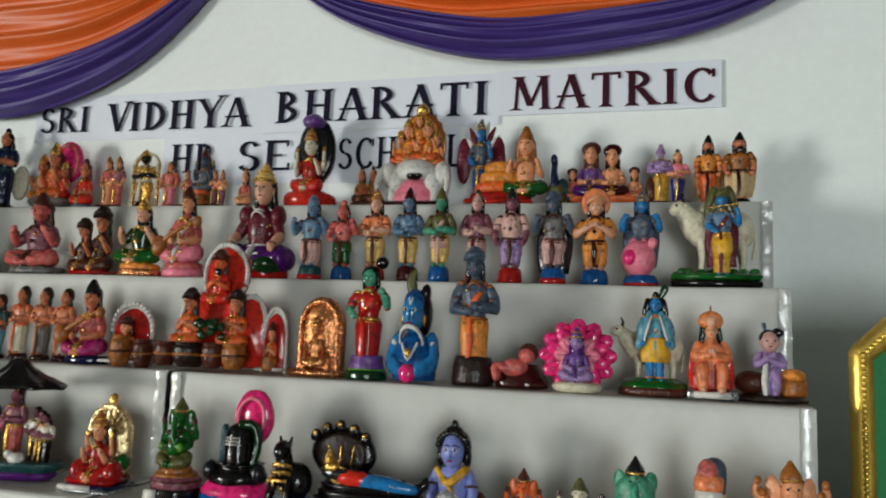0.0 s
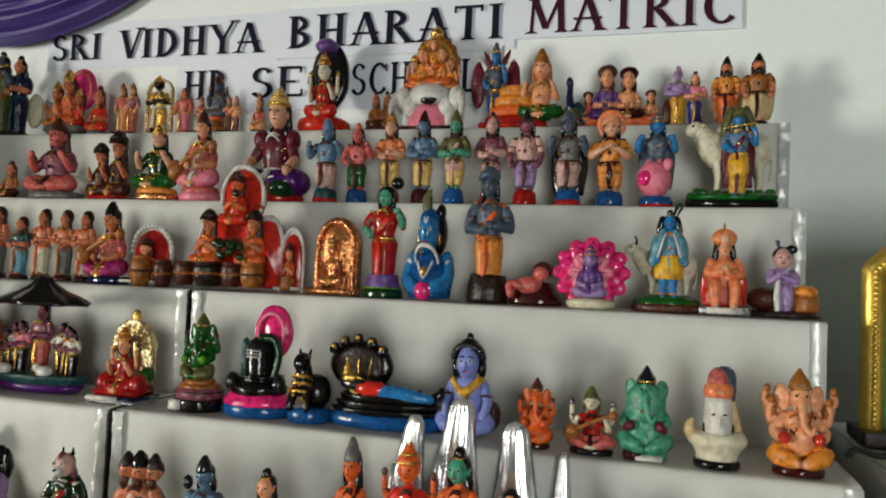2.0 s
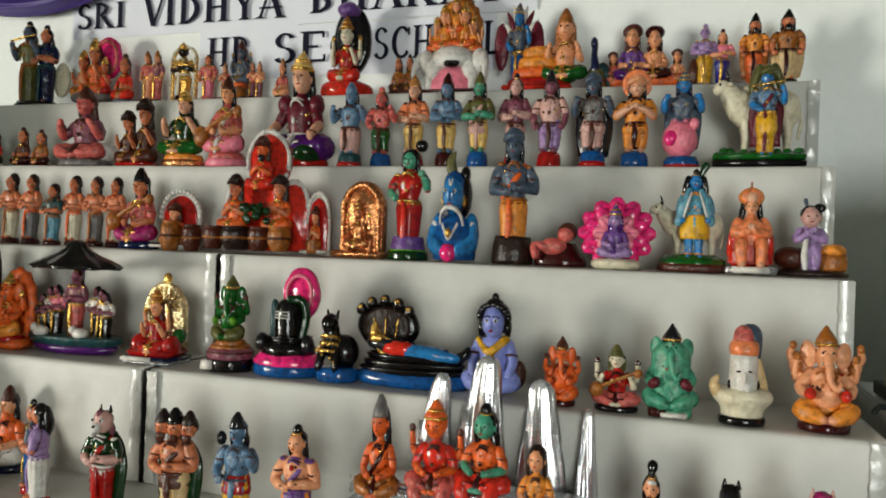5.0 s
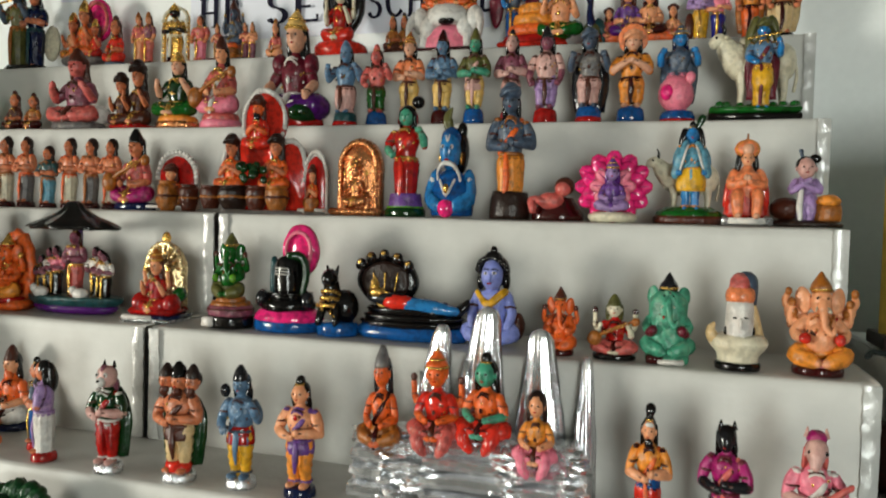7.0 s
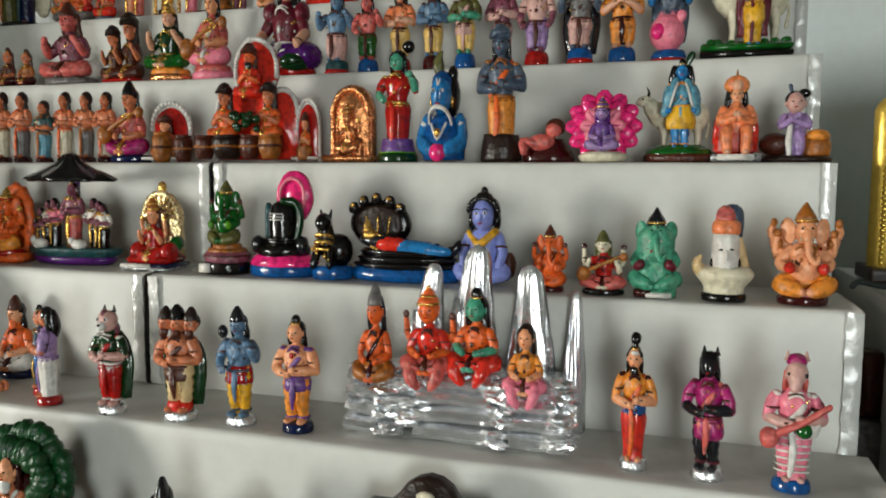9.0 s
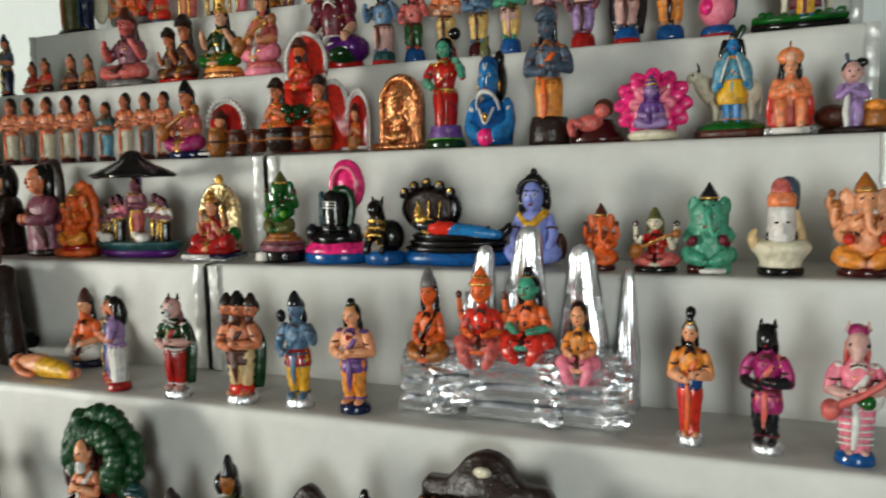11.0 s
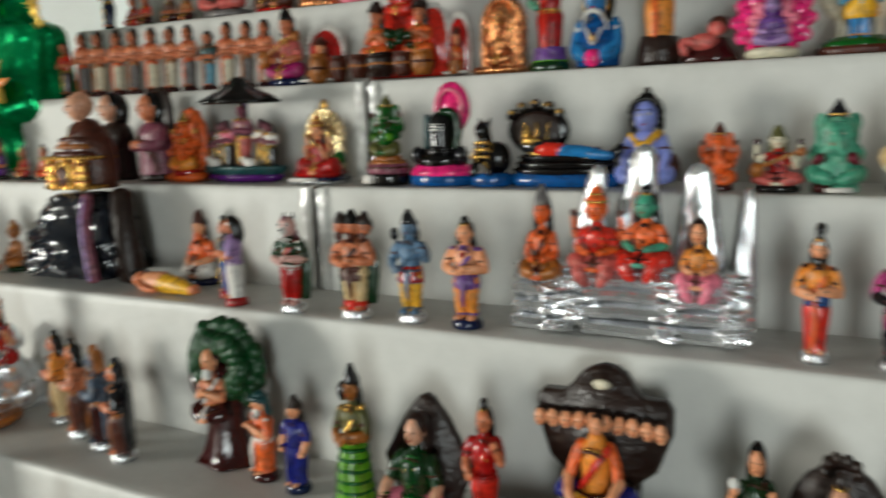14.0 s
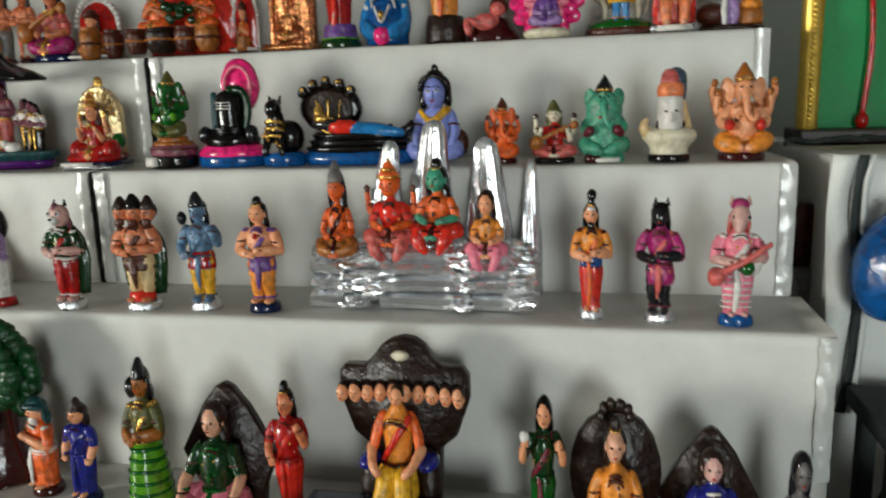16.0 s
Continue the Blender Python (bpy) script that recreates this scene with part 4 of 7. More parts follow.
shrine(-1.755, .378, .148, .18, "small white edged clay shrine with red back", 32)
shrine(-1.308, .378, .075, .18, "narrow white edged clay shrine with red back", 33)
d = Clay(34)
tre = ([(-.5, 0), (-.52, .2)] + [(-.3 - .2 * math.cos(math.pi * i / 12), .38 + .2 * math.sin(math.pi * i / 12)) for i in range(9)]
       + [(-.2, .58)] + [(-.25 * math.cos(math.pi * (i - 1) / 12), .76 + .24 * math.sin(math.pi * (i - 1) / 12)) for i in range(15)] + [(.2, .58)]
       + [(.3 + .2 * math.cos(math.pi * (8 - i) / 12), .38 + .2 * math.sin(math.pi * (8 - i) / 12)) for i in range(9)] + [(.52, .2), (.5, 0)])
d.slab("scarlet", tre, .0, .07, .03)
for a, b in zip(tre[:-1], tre[1:]):
    for q in (0, .5):
        d.ball("white", (a[0] + (b[0] - a[0]) * q, .0, a[1] + (b[1] - a[1]) * q), .026, 6, 5)
sub(d, 0, -.1, .5, .46)
seated(d, "orange", "scarlet", "scarlet", None, "brown", ("turban", "brown"), "fold", beard="charcoal")
for x in (-.28, .25):
    sub(d, x, -.15, .16, .48)
    seated(d, "skin", "orange", "orange", None, "dark_brown", ("turban", "dark_brown"), "fold")
sub(d)
for x, r, key in ((-.42, .1, "brown"), (-.14, .15, "dark_brown"), (.12, .1, "brown"), (.36, .11, "ochre")):
    d.lathe(key, [(0, r * .7, r * .7), (.07, r, r), (.15, r * 1.05, r * 1.05), (.17, r * .9, r * .9), (.19, r, r)], 14, x, -.3)
    d.ring("ochre" if key != "ochre" else "brown", (x, -.3, .1), r * 1.04, r * 1.04, .012, 90, 12)
for i in range(14):
    d.ball("dark_green", (.06 + d.rng.uniform(-.12, .14), -.3 + d.rng.uniform(-.06, .04), .24 + d.rng.uniform(0, .12)), (.05, .03, .035), 6, 4)
put(d, "shrine_figurine", "red three lobed clay shrine edged with white beads", 3, -1.482, .40, .29, .355, 0, ROW[3])
for x, h, key in ((-1.735, .085, "ochre"), (-1.665, .075, "brown")):
    d = Clay(35)
    d.lathe(key, [(0, .3, .3), (.4, .42, .42), (.8, .44, .44), (.9, .36, .36), (1, .4, .4)], 16)
    d.ring("brown" if key == "ochre" else "ochre", (0, 0, .5), .45, .45, .04, 90, 16)
    put(d, "drum_figurine", "small brown clay drum", 3, x, .31, .055, h, 0, ROW[3])
d = Clay(36)
o = arch(.4, 0, .62, 1)
d.slab("copper", o, .0, .16, .05)
d.ring("copper", (0, -.01, .62), .33, .32, .035, 0, 20, 0, 180)
for s in (-1, 1):
    d.limb("copper", [(s * .33, -.01, .05), (s * .33, -.01, .62)], [.045, .04], 8, 2)
    d.lathe("copper", [(.05, .07, .07), (.12, .06, .06), (.3, .04, .04)], 8, s * .2, -.06)
sub(d, 0, -.08, .12, .62)
seated(d, "copper", "copper", "copper", None, "copper", ("crown", "copper"), "bless", four=True)
sub(d)
d.box("copper", -.44, .44, -.2, .16, 0, .09, .03)
put(d, "plaque_figurine", "copper coloured arched clay plaque with seated relief", 3, -1.172, .358, .138, .207, 0, ROW[3])
d = Clay(37)
d.lathe("dark_green", [(0, .2, .17), (.05, .2, .17), (.08, .18, .15)], 16)
d.lathe("lime", [(.075, .185, .15), (.09, .185, .15)], 16, sub=1)
d.lathe("violet", [(.08, .17, .14), (.14, .16, .13), (.2, .15, .12)], 20, folds=10, amp=.05)
sub(d, 0, 0, .08, .93)
standing(d, "mint", "red", "red", None, "black", ("long", "black"), "bless", sash="scarlet", girdle="gold")
d.ball("black", (.1, .04, .98), (.07, .06, .06), 10, 7)
put(d, "standing_figurine", "green faced clay lady in long red sari", 3, -1.035, .358, .122, .315, 0, ROW[3])
d = Clay(38)
d.lathe("blue", [(0, .4, .24), (.1, .42, .26), (.28, .4, .24), (.4, .26, .18), (.46, .13, .12), (.54, .12, .12)], 18)
d.ball("sky_blue", (-.02, -.07, .64), (.2, .19, .2), 16, 10)
d.ball("blue", (-.02, -.02, .74), (.2, .18, .14), 14, 9)
d.ball("black", (.08, .08, .64), (.2, .18, .24), 14, 9)
d.ball("black", (.16, .04, .84), (.1, .09, .09), 10, 7)
d.limb("olive", [(-.05, -.04, .84), (-.1, -.05, .95), (-.02, -.05, 1.05)], [.08, .09, .02], 8, flat=.4)
d.ball("sky_blue", (-.02, -.26, .62), (.035, .045, .055), 8, 6)
d.ball("red", (-.02, -.25, .54), (.05, .02, .015), 8, 5)
d.limb("white", [(-.05, -.22, .78), (-.02, -.235, .72), (.01, -.22, .78)], [.012] * 3, 6)
for s in (-1, 1):
    d.limb("sky_blue", [(s * .33, 0, .36), (s * .4, -.1, .18), (s * .17, -.27, .1)], [.11, .1, .07], 10)
    d.ball("white", (s * .36, -.07, .34), (.07, .06, .05), 8, 6)
    d.ball("gold", (s * .2 - .02, -.06, .58), (.03, .03, .06), 8, 6)
    d.ball("white", (s * .08 - .02, -.235, .67), (.045, .015, .022), 8, 5)
    d.ball("black", (s * .08 - .02, -.25, .67), (.018, .01, .018), 6, 4)
d.ring("white", (0, -.16, .36), .22, .2, .024, 40, 20)
d.ring("silver", (0, -.14, .42), .17, .13, .02, 45, 18)
d.limb("white", [(-.14, -.24, .34), (0, -.3, .2), (.14, -.24, .34)], [.02] * 3, 6)
d.ball("gold", (0, -.3, .26), .05, 8, 6)
d.ball("hot_pink", (0, -.29, .07), (.16, .09, .09), 12, 8)
put(d, "bust_figurine", "glossy blue clay bust with peacock feather and necklace", 3, -.91, .358, .134, .282, 0, ROW[3])
simple(standing, "slate blue clay figurine in orange skirt on brown base", 3, -.762, .378, .13, .345, skin="slate", top="slate", low="saffron", base="dark_brown", hat=("turban", "slate"), hair="charcoal", arms="fold", girdle="ochre", sash="orange",
       extra=lambda d: d.lathe("dark_brown", [(0, .2, .16), (.1, .2, .16), (.2, .17, .13)], 16))
d = Clay(39)
d.lathe("maroon", [(0, .5, .3), (.14, .5, .3), (.3, .4, .26), (.5, .3, .2)], 20, .05, .06, folds=5, amp=.06)
d.ball("rose", (-.05, -.1, .42), (.28, .2, .2), 12, 8)
d.ball("rose", (.18, -.08, .68), (.16, .15, .17), 12, 8)
d.ball("brown", (.2, 0, .75), (.2, .16, .2), 12, 8)
for s in (-1, 1):
    d.limb("rose", [(-.15, -.1 + s * .1, .4), (-.4, -.15 + s * .1, .45), (-.38, -.2 + s * .1, .2)], [.1, .08, .06], 8)
put(d, "baby_figurine", "small pink clay crawling baby on maroon cushion", 3, -.643, .368, .135, .108, 0, ROW[3])
def clay_part(d, name, parent, label=""):
    ob = mesh_object(name, [tuple(v) for v in d.v], d.f, [CLAY_MATS(k) for k in d.keys], d.m, parent=parent)
    return tagged(ob, label) if label else ob


def lotus(x, y, W, H):
    """An open lotus of three rows of broad cupped petals round a small seated figure."""
    th = empty("lotus_figurine", x, y, Z[3] + .002)
    d = Clay(40)
    d.lathe("ivory", [(0, .27 * W, .2 * W), (.04 * W, .31 * W, .24 * W), (.09 * W, .31 * W, .25 * W), (.13 * W, .24 * W, .2 * W)], 20)
    clay_part(d, "lotus_base", th, "cream painted foot")
    for row, (n, m, ln, wd, yy, key) in enumerate(((12, .36, .135, .125, .03, "hot_pink"), (10, .27, .135, .125, -.035, "hot_pink"), (8, .18, .11, .1, -.09, "pink"))):
        for i in range(n):
            a = 2 * math.pi * (i + row * .5) / n
            c = Clay(400 + row * 20 + i)
            sheet = []
            for u in range(8):
                t = u / 7
                half = wd * math.sin(math.pi * min(.97, .16 + .78 * t)) ** .7
                sheet.append([((m - ln + 2 * ln * t), yy - .05 * (1 - (2 * t - 1) ** 2) * (1 - q * q) - .03 * t * t, half * q) for q in (-1, -.6, 0, .6, 1)]
                             + [((m - ln + 2 * ln * t), yy + .02, half * q) for q in (.6, -.6)])
            R = Matrix.Rotation(-a, 4, "Y")
            c.M = Matrix.Translation((0, 0, .49 * H)) @ Matrix.Diagonal((W, W, H, 1)) @ R
            c.rings(key, sheet)
            c.limb("magenta", [(m - ln * .5, yy - .06, 0), (m + ln * .7, yy - .055, 0)], [.009, .004], 5, 2)
            clay_part(c, "petal", th)
    d = Clay(41)
    sub(d, 0, -.16 * W, .14 * H, .72 * H, 0, .58 * W)
    seated(d, "lilac", "violet", "lilac", None, "purple", ("crown", "violet"), "lap", girdle="violet")
    clay_part(d, "seated_relief", th, "small lilac seated figure")
    return tagged(th, "hot pink clay lotus with small lilac figure", "figurine", ROW[3])


lotus(-.504, .335, .182, .172)
d = Clay(41)
d.lathe("brown", [(0, .46, .28), (.05, .47, .29), (.08, .45, .27)], 18)
d.lathe("green", [(.07, .44, .27), (.12, .42, .25), (.17, .3, .18)], 18)
sub(d, .0, .12, .1, .6, 0, .78)
cow(d, "ivory")
d.ball("blush", (0, -.02, .5), (.4, .17, .17), 14, 9)
sub(d, .02, -.1, .13, .9, 0, 1.05)
standing(d, "sky_blue", "aqua", "sky_blue", None, "black", ("bun", "black"), "down", legs=True, girdle="saffron", sash="aqua")
d.lathe("yellow", [(.22, .17, .13), (.32, .175, .135), (.42, .145, .115), (.48, .12, .1)], 27, folds=9, amp=.06)
for s in (-1, 1):
    d.limb("aqua", [(s * .07, -.06, .74), (s * .13, -.11, .6), (s * .2, -.06, .4)], [.04, .065, .05], 8, flat=.5)
    d.limb("white", [(s * .05, -.1, .72), (s * .09, -.15, .6), (s * .14, -.13, .46)], [.012, .014, .012], 6, flat=.5)
    d.limb("black", [(s * .09, .0, .88), (s * .12, .0, .76), (s * .13, -.01, .68)], [.04, .045, .02], 8)
d.limb("dark_green", [(.06, -.02, .93), (.11, -.02, 1.02)], [.03, .045], 8, 2, flat=.4)
put(d, "cow_figurine", "blue clay figurine in yellow cloth with pale cow", 3, -.342, .38, .182, .255, 0, ROW[3])
d = Clay(42)
d.box("silver", -.33, .33, -.3, .22, 0, .09, .02)
d.box("white", -.24, .24, -.315, -.25, .015, .085, .008)
d.box("scarlet", -.28, .28, -.12, .2, .09, .34, .05)
d.lathe("rose", [(.12, .31, .2), (.3, .27, .19), (.48, .2, .15), (.62, .17, .12)], 24, folds=7, amp=.06)
d.lathe("apricot", [(.3, .16, .13), (.45, .17, .14), (.58, .19, .13), (.64, .1, .09), (.7, .06, .06)], 18, 0, -.05)
for s in (-1, 1):
    ribbed(d, "apricot", [(s * .09, -.05, .34), (s * .13, -.24, .34), (s * .12, -.26, .12)], [.09, .085, .065], 5, 10, .05)
    d.ball("fair", (s * .12, -.29, .11), (.05, .07, .035), 8, 5)
    d.limb("apricot", [(s * .17, -.04, .6), (s * .22, -.1, .47), (s * .03, -.22, .5)], [.065, .06, .045], 10)
    d.limb("scarlet", [(s * .17, -.0, .62), (s * .23, -.05, .45), (s * .25, -.02, .25)], [.05, .06, .06], 8, flat=.5)
    d.ball("fair", (s * .02, -.23, .53), (.035, .03, .06), 8, 6)
    d.limb("black", [(s * .1, .0, .82), (s * .12, .01, .7), (s * .14, -.02, .6)], [.04, .045, .02], 8)
face(d, "peach", "black", (0, -.07, .78), .095)
d.ball("apricot", (0, .0, .9), (.17, .11, .12), 20, 10)
d.ring("saffron", (0, -.05, .9), .14, .09, .018, 0, 18)
d.ball("fair", (0, -.09, .89), (.08, .06, .07), 14, 8)
d.limb("ochre", [(0, 0, 1.0), (0, 0, 1.07)], [.02, .015], 6, 2)
put(d, "seated_figurine", "orange robed clay saint with broad round turban", 3, -.207, .375, .108, .212, 0, ROW[3])
d = Clay(43)
d.lathe("dark_brown", [(0, .48, .25), (.05, .49, .26), (.09, .4, .2)], 18)
d.ball("brown", (-.25, .04, .25), (.22, .18, .17), 16, 9)
d.ring("ochre", (-.25, .04, .31), .17, .14, .018, 85, 16)
d.lathe("ochre", [(.08, .2, .14), (.2, .22, .15), (.32, .2, .14)], 14, .26, .06)
d.ball("saffron", (.28, .04, .36), (.18, .15, .1), 14, 8)
for s, fx in ((-1, -.06), (1, .04)):
    ribbed(d, "lilac", [(fx, -.06, .1), (fx + .01, -.08, .25), (.02, -.04, .42)], [.065, .075, .09], 4, 10, .05)
d.lathe("lilac", [(.38, .13, .1, .02), (.5, .12, .1, .0), (.62, .13, .09, -.02), (.7, .06, .06, -.02)], 16)
d.limb("white", [(-.08, -.13, .5), (-.1, -.17, .3), (-.09, -.16, .1)], [.035, .045, .035], 8, flat=.5)
d.limb("lilac", [(.11, -.02, .62), (.16, -.1, .5), (-.08, -.18, .6)], [.06, .055, .04], 10)
d.limb("lilac", [(-.14, -.02, .62), (-.2, -.1, .5), (.02, -.19, .64)], [.06, .055, .04], 10)
face(d, "blush", "black", (-.02, -.08, .81), .15)
d.ball("black", (.1, -.02, .95), (.08, .07, .06), 10, 7)
d.limb("slate", [(-.06, -.05, .95), (-.09, -.05, 1.05)], [.022, .03], 8, 2, flat=.4)
put(d, "standing_figurine", "lilac clay child leaning between a brown pot and yellow bundle", 3, -.079, .385, .16, .176, 0, ROW[3])


# fourth step --------------------------------------------------------
for x, w, h, t in ((-3.0, .08, .137, "peach"), (-2.905, .088, .141, "purple"), (-2.781, .06, .118, "red"), (-2.679, .06, .118, "scarlet")):
    simple(seated, f"small {t} clay seated figurine on dark base", 4, x, .07, w, h, skin="skin", top=t, low=t, base="black", hat=("bun", "brown"), hair="brown")


def robed(label, x, y, W, H, skin, robe, hair, shawl, seed, veil=False):
    """A broad figure wrapped in a robe, with a large head."""
    d = Clay(seed)
    d.lathe(robe, [(0, .24, .2), (.1, .25, .2), (.3, .24, .19), (.48, .27, .19), (.58, .24, .16), (.64, .12, .1)], 33, folds=11, amp=.04, turn=3)
    d.lathe("dark_brown", [(0, .26, .21), (.04, .27, .22), (.07, .25, .2)], 20, sub=2)
    d.limb(shawl, [(-.2, -.08, .56), (0, -.2, .44), (.2, -.15, .3), (.22, -.1, .12)], [.05, .06, .05, .04], 10, flat=.5)
    for s in (-1, 1):
        d.limb(robe, [(s * .22, -.02, .55), (s * .29, -.08, .4), (s * .12, -.22, .38)], [.075, .07, .055], 10)
        d.ball(skin, (s * .07, -.24, .4), (.05, .04, .05), 10, 7)
    d.lathe(skin, [(.58, .07, .07), (.68, .065, .065)], 12, 0, -.03)
    face(d, skin, hair, (0, -.06, .8), .155)
    if hair != skin:
        d.ball(hair, (0, .05, .76), (.17, .12, .22), 14, 9)
    if veil:
        d.slab("dark_brown", arch(.26, .4, .78, 1.04), .06, .14)
    put(d, "robed_figurine", label, 4, x, y, W, H, -20, ROW[4])


robed("bald clay sage in a brown robe", -2.53, .12, .19, .28, "fair", "brown", "fair", "ochre", 48)
robed("clay figurine in brown robe with long black hair", -2.385, .12, .16, .272, "fair", "dark_brown", "black", "brown", 49)
robed("clay lady in mauve and brown under dark veil", -2.22, .12, .165, .282, "skin", "mauve", "black", "brown", 51, True)
d = Clay(52)
d.slab("orange", oval(.36, .46, .52, 24, wave=12, amp=.04), .02, .12)
sub(d, 0, -.08, .08, .85)
elephant_headed(d, "orange", "saffron", "red", "gold")
sub(d)
d.box("orange", -.36, .36, -.25, .12, 0, .12, .04)
put(d, "plaque_figurine", "orange clay plaque with elephant headed figure", 4, -2.064, .1, .118, .217, 0, ROW[4])
d = Clay(53)
d.lathe("purple", [(0, .46, .15), (.04, .52, .18), (.07, .5, .17)], 24)
d.lathe("teal", [(.065, .5, .17), (.1, .56, .2), (.14, .57, .21), (.15, .52, .17)], 24)
d.limb("violet", [(0, .05, .14), (0, .05, .5), (0, .05, .82)], [.03, .03, .03], 8)
d.lathe("black", [(.74, .52, .26), (.77, .46, .24), (.83, .28, .15), (.9, .13, .08), (.95, .08, .06), (.97, .02, .02)], 32, -.02, 0, folds=8, amp=.1)
d.lathe("black", [(.72, .48, .25), (.745, .5, .26)], 24, folds=8, amp=.1, sub=1)
for x, s, t in ((-.34, .36, "white"), (-.24, .38, "pink"), (.24, .38, "white"), (.33, .36, "ochre"), (.4, .34, "white"), (-.42, .3, "charcoal")):
    sub(d, x, -.03 + .05 * d.rng.random(), .13, s * 1.25)
    standing(d, "mauve", t, "black", None, "black", ("long", "black"), "fold")
sub(d, 0, .0, .13, .62)
standing(d, "mauve", "mauve", "rose", None, "maroon", ("bun", "maroon"), "fold")
sub(d)
for x in (-.3, .2):
    d.ball("white", (x, -.14, .18), (.09, .06, .05), 10, 6)
    d.ball("white", (x - .07, -.16, .21), (.04, .035, .04), 8, 5)
put(d, "boat_figurine", "clay figures in teal boat under a black umbrella", 4, -1.878, .12, .3, .295, 0, ROW[4])
d = Clay(54)
d.slab("pale_gold", arch(.36, .12, .55, .88), .06, .16, .05)
d.ring("pale_gold", (0, .03, .54), .36, .34, .035, 0, 16, 0, 180)
for i in range(9):
    a = math.pi * (i + .5) / 9
    d.limb("pale_gold", [(.12 * math.cos(a), .03, .6 + .08 * math.sin(a)), (.36 * math.cos(a), .03, .56 + .32 * math.sin(a))], [.03, .04], 6, 2)
d.ball("gold", (0, .08, .93), (.08, .06, .08), 10, 7)
sub(d, 0, -.12, .1, .72)
seated(d, "peach", "red", "red", None, "brown", ("crown", "ochre"), "bless", four=True)
sub(d)
for s in (-1, 1):
    d.ball("red", (s * .3, -.12, .2), (.14, .15, .12), 12, 8)
d.ball("green", (.33, .02, .3), (.1, .12, .08), 10, 7)
d.box("red", -.4, .4, -.3, .14, .07, .16, .04)
d.box("white", -.46, .1, -.37, .1, .03, .075, .01)
d.box("silver", -.5, .42, -.36, .18, 0, .04, .015)
d.box("navy", -.44, .46, -.33, .17, .035, .08, .02)
put(d, "throne_figurine", "red clay figure before a gold ribbed arch", 4, -1.59, .1, .142, .222, 0, ROW[4])
d = Clay(55)
d.lathe("black", [(0, .36, .26), (.1, .37, .27), (.14, .35, .25)], 18)
d.box("white", -.3, -.12, -.285, -.2, .02, .12, .01)
d.lathe("mauve", [(.13, .36, .26), (.19, .37, .27), (.24, .34, .24)], 18)
d.lathe("brown", [(.19, .375, .275), (.21, .375, .275)], 18, sub=1)
d.lathe("ochre", [(.23, .33, .24), (.28, .3, .22)], 18, sub=1)
sub(d, 0, 0, .26, .76)
elephant_headed(d, "green", "olive", "ochre", "olive", sleeve="lime", girdle="brown")
put(d, "elephant_headed_figurine", "green elephant headed clay figurine on mauve black base", 4, -1.375, .08, .115, .226, 0, ROW[4])
d = Clay(56)
d.lathe("blue", [(0, .49, .3), (.06, .5, .31), (.1, .49, .3)], 24)
d.lathe("hot_pink", [(.1, .5, .3), (.14, .49, .3), (.18, .44, .27), (.2, .4, .25)], 24)
d.lathe("black", [(.19, .36, .26), (.25, .38, .27), (.29, .34, .24), (.33, .28, .2), (.36, .34, .24)], 20)
d.lathe("black", [(.34, .2, .18), (.5, .2, .18), (.66, .18, .17), (.72, .1, .1)], 18)
d.lathe("hot_pink", [(.34, .05, .03), (.6, .06, .03)], 8, .12, .15)
d.slab("hot_pink", oval(.27, .26, .76, 28, cx=.06), .12, .2, .06)
d.ring("pink", (.06, .1, .76), .19, .18, .022, 0, 20)
d.limb("dark_green", [(.22, -.05, .34), (.26, -.02, .55), (.2, -.03, .7), (.05, -.1, .72)], [.045, .05, .05, .04], 8)
d.limb("teal", [(-.24, 0, .38), (-.24, 0, .66)], [.05, .045], 8, 2)
for i in range(3):
    d.box("white", -.09, .09, -.205, -.17, .54 + i * .03, .552 + i * .03, .003)
for s in (-1, 1):
    d.ball("charcoal", (s * .34, -.1, .3), (.09, .09, .09), 10, 7)
put(d, "linga_figurine", "black rounded stone figurine with pink disc on blue base", 4, -1.23, .1, .174, .25, 0, ROW[4])
d = Clay(57)
d.lathe("blue", [(0, .46, .32), (.1, .48, .34), (.18, .45, .31), (.2, .4, .28)], 20)
d.ball("black", (.1, .05, .42), (.36, .24, .26), 14, 9)
d.limb("black", [(-.08, -.05, .5), (-.12, -.1, .75)], [.2, .17], 10, 2)
d.ball("black", (-.12, -.16, .84), (.17, .2, .15), 12, 8)
for s in (-1, 1):
    d.limb("black", [(-.12 + s * .1, -.06, .93), (-.12 + s * .13, -.05, 1.02)], [.045, .02], 6, 2)
    d.limb("black", [(-.1 + s * .17, -.18, .4), (-.1 + s * .2, -.28, .22)], [.1, .08], 8, 2)
for z, r in ((.52, .22), (.62, .2), (.4, .24)):
    d.ring("gold", (-.12, -.1, z), r, r * .95, .03, 75, 16)
for i in range(6):
    d.ball("gold", (-.12 + .2 * math.cos(i), -.3, .3 + .05 * i), .035, 6, 5)
put(d, "bull_figurine", "black and gold clay bull on blue base", 4, -1.093, .08, .1, .16, 0, ROW[4])
d = Clay(58)
d.lathe("blue", [(0, .47, .2), (.06, .5, .22), (.13, .49, .21), (.16, .45, .19)], 28)
for i in range(3):
    d.lathe("black", [(.15 + i * .08, .44 - i * .02, .2), (.2 + i * .08, .47 - i * .02, .215), (.235 + i * .08, .43 - i * .02, .19)], 24, .01 * i)
d.slab("black", oval(.28, .3, .68, 24, cx=-.25), .03, .12)
d.slab("dark_brown", oval(.22, .24, .68, 24, cx=-.25), .0, .04)
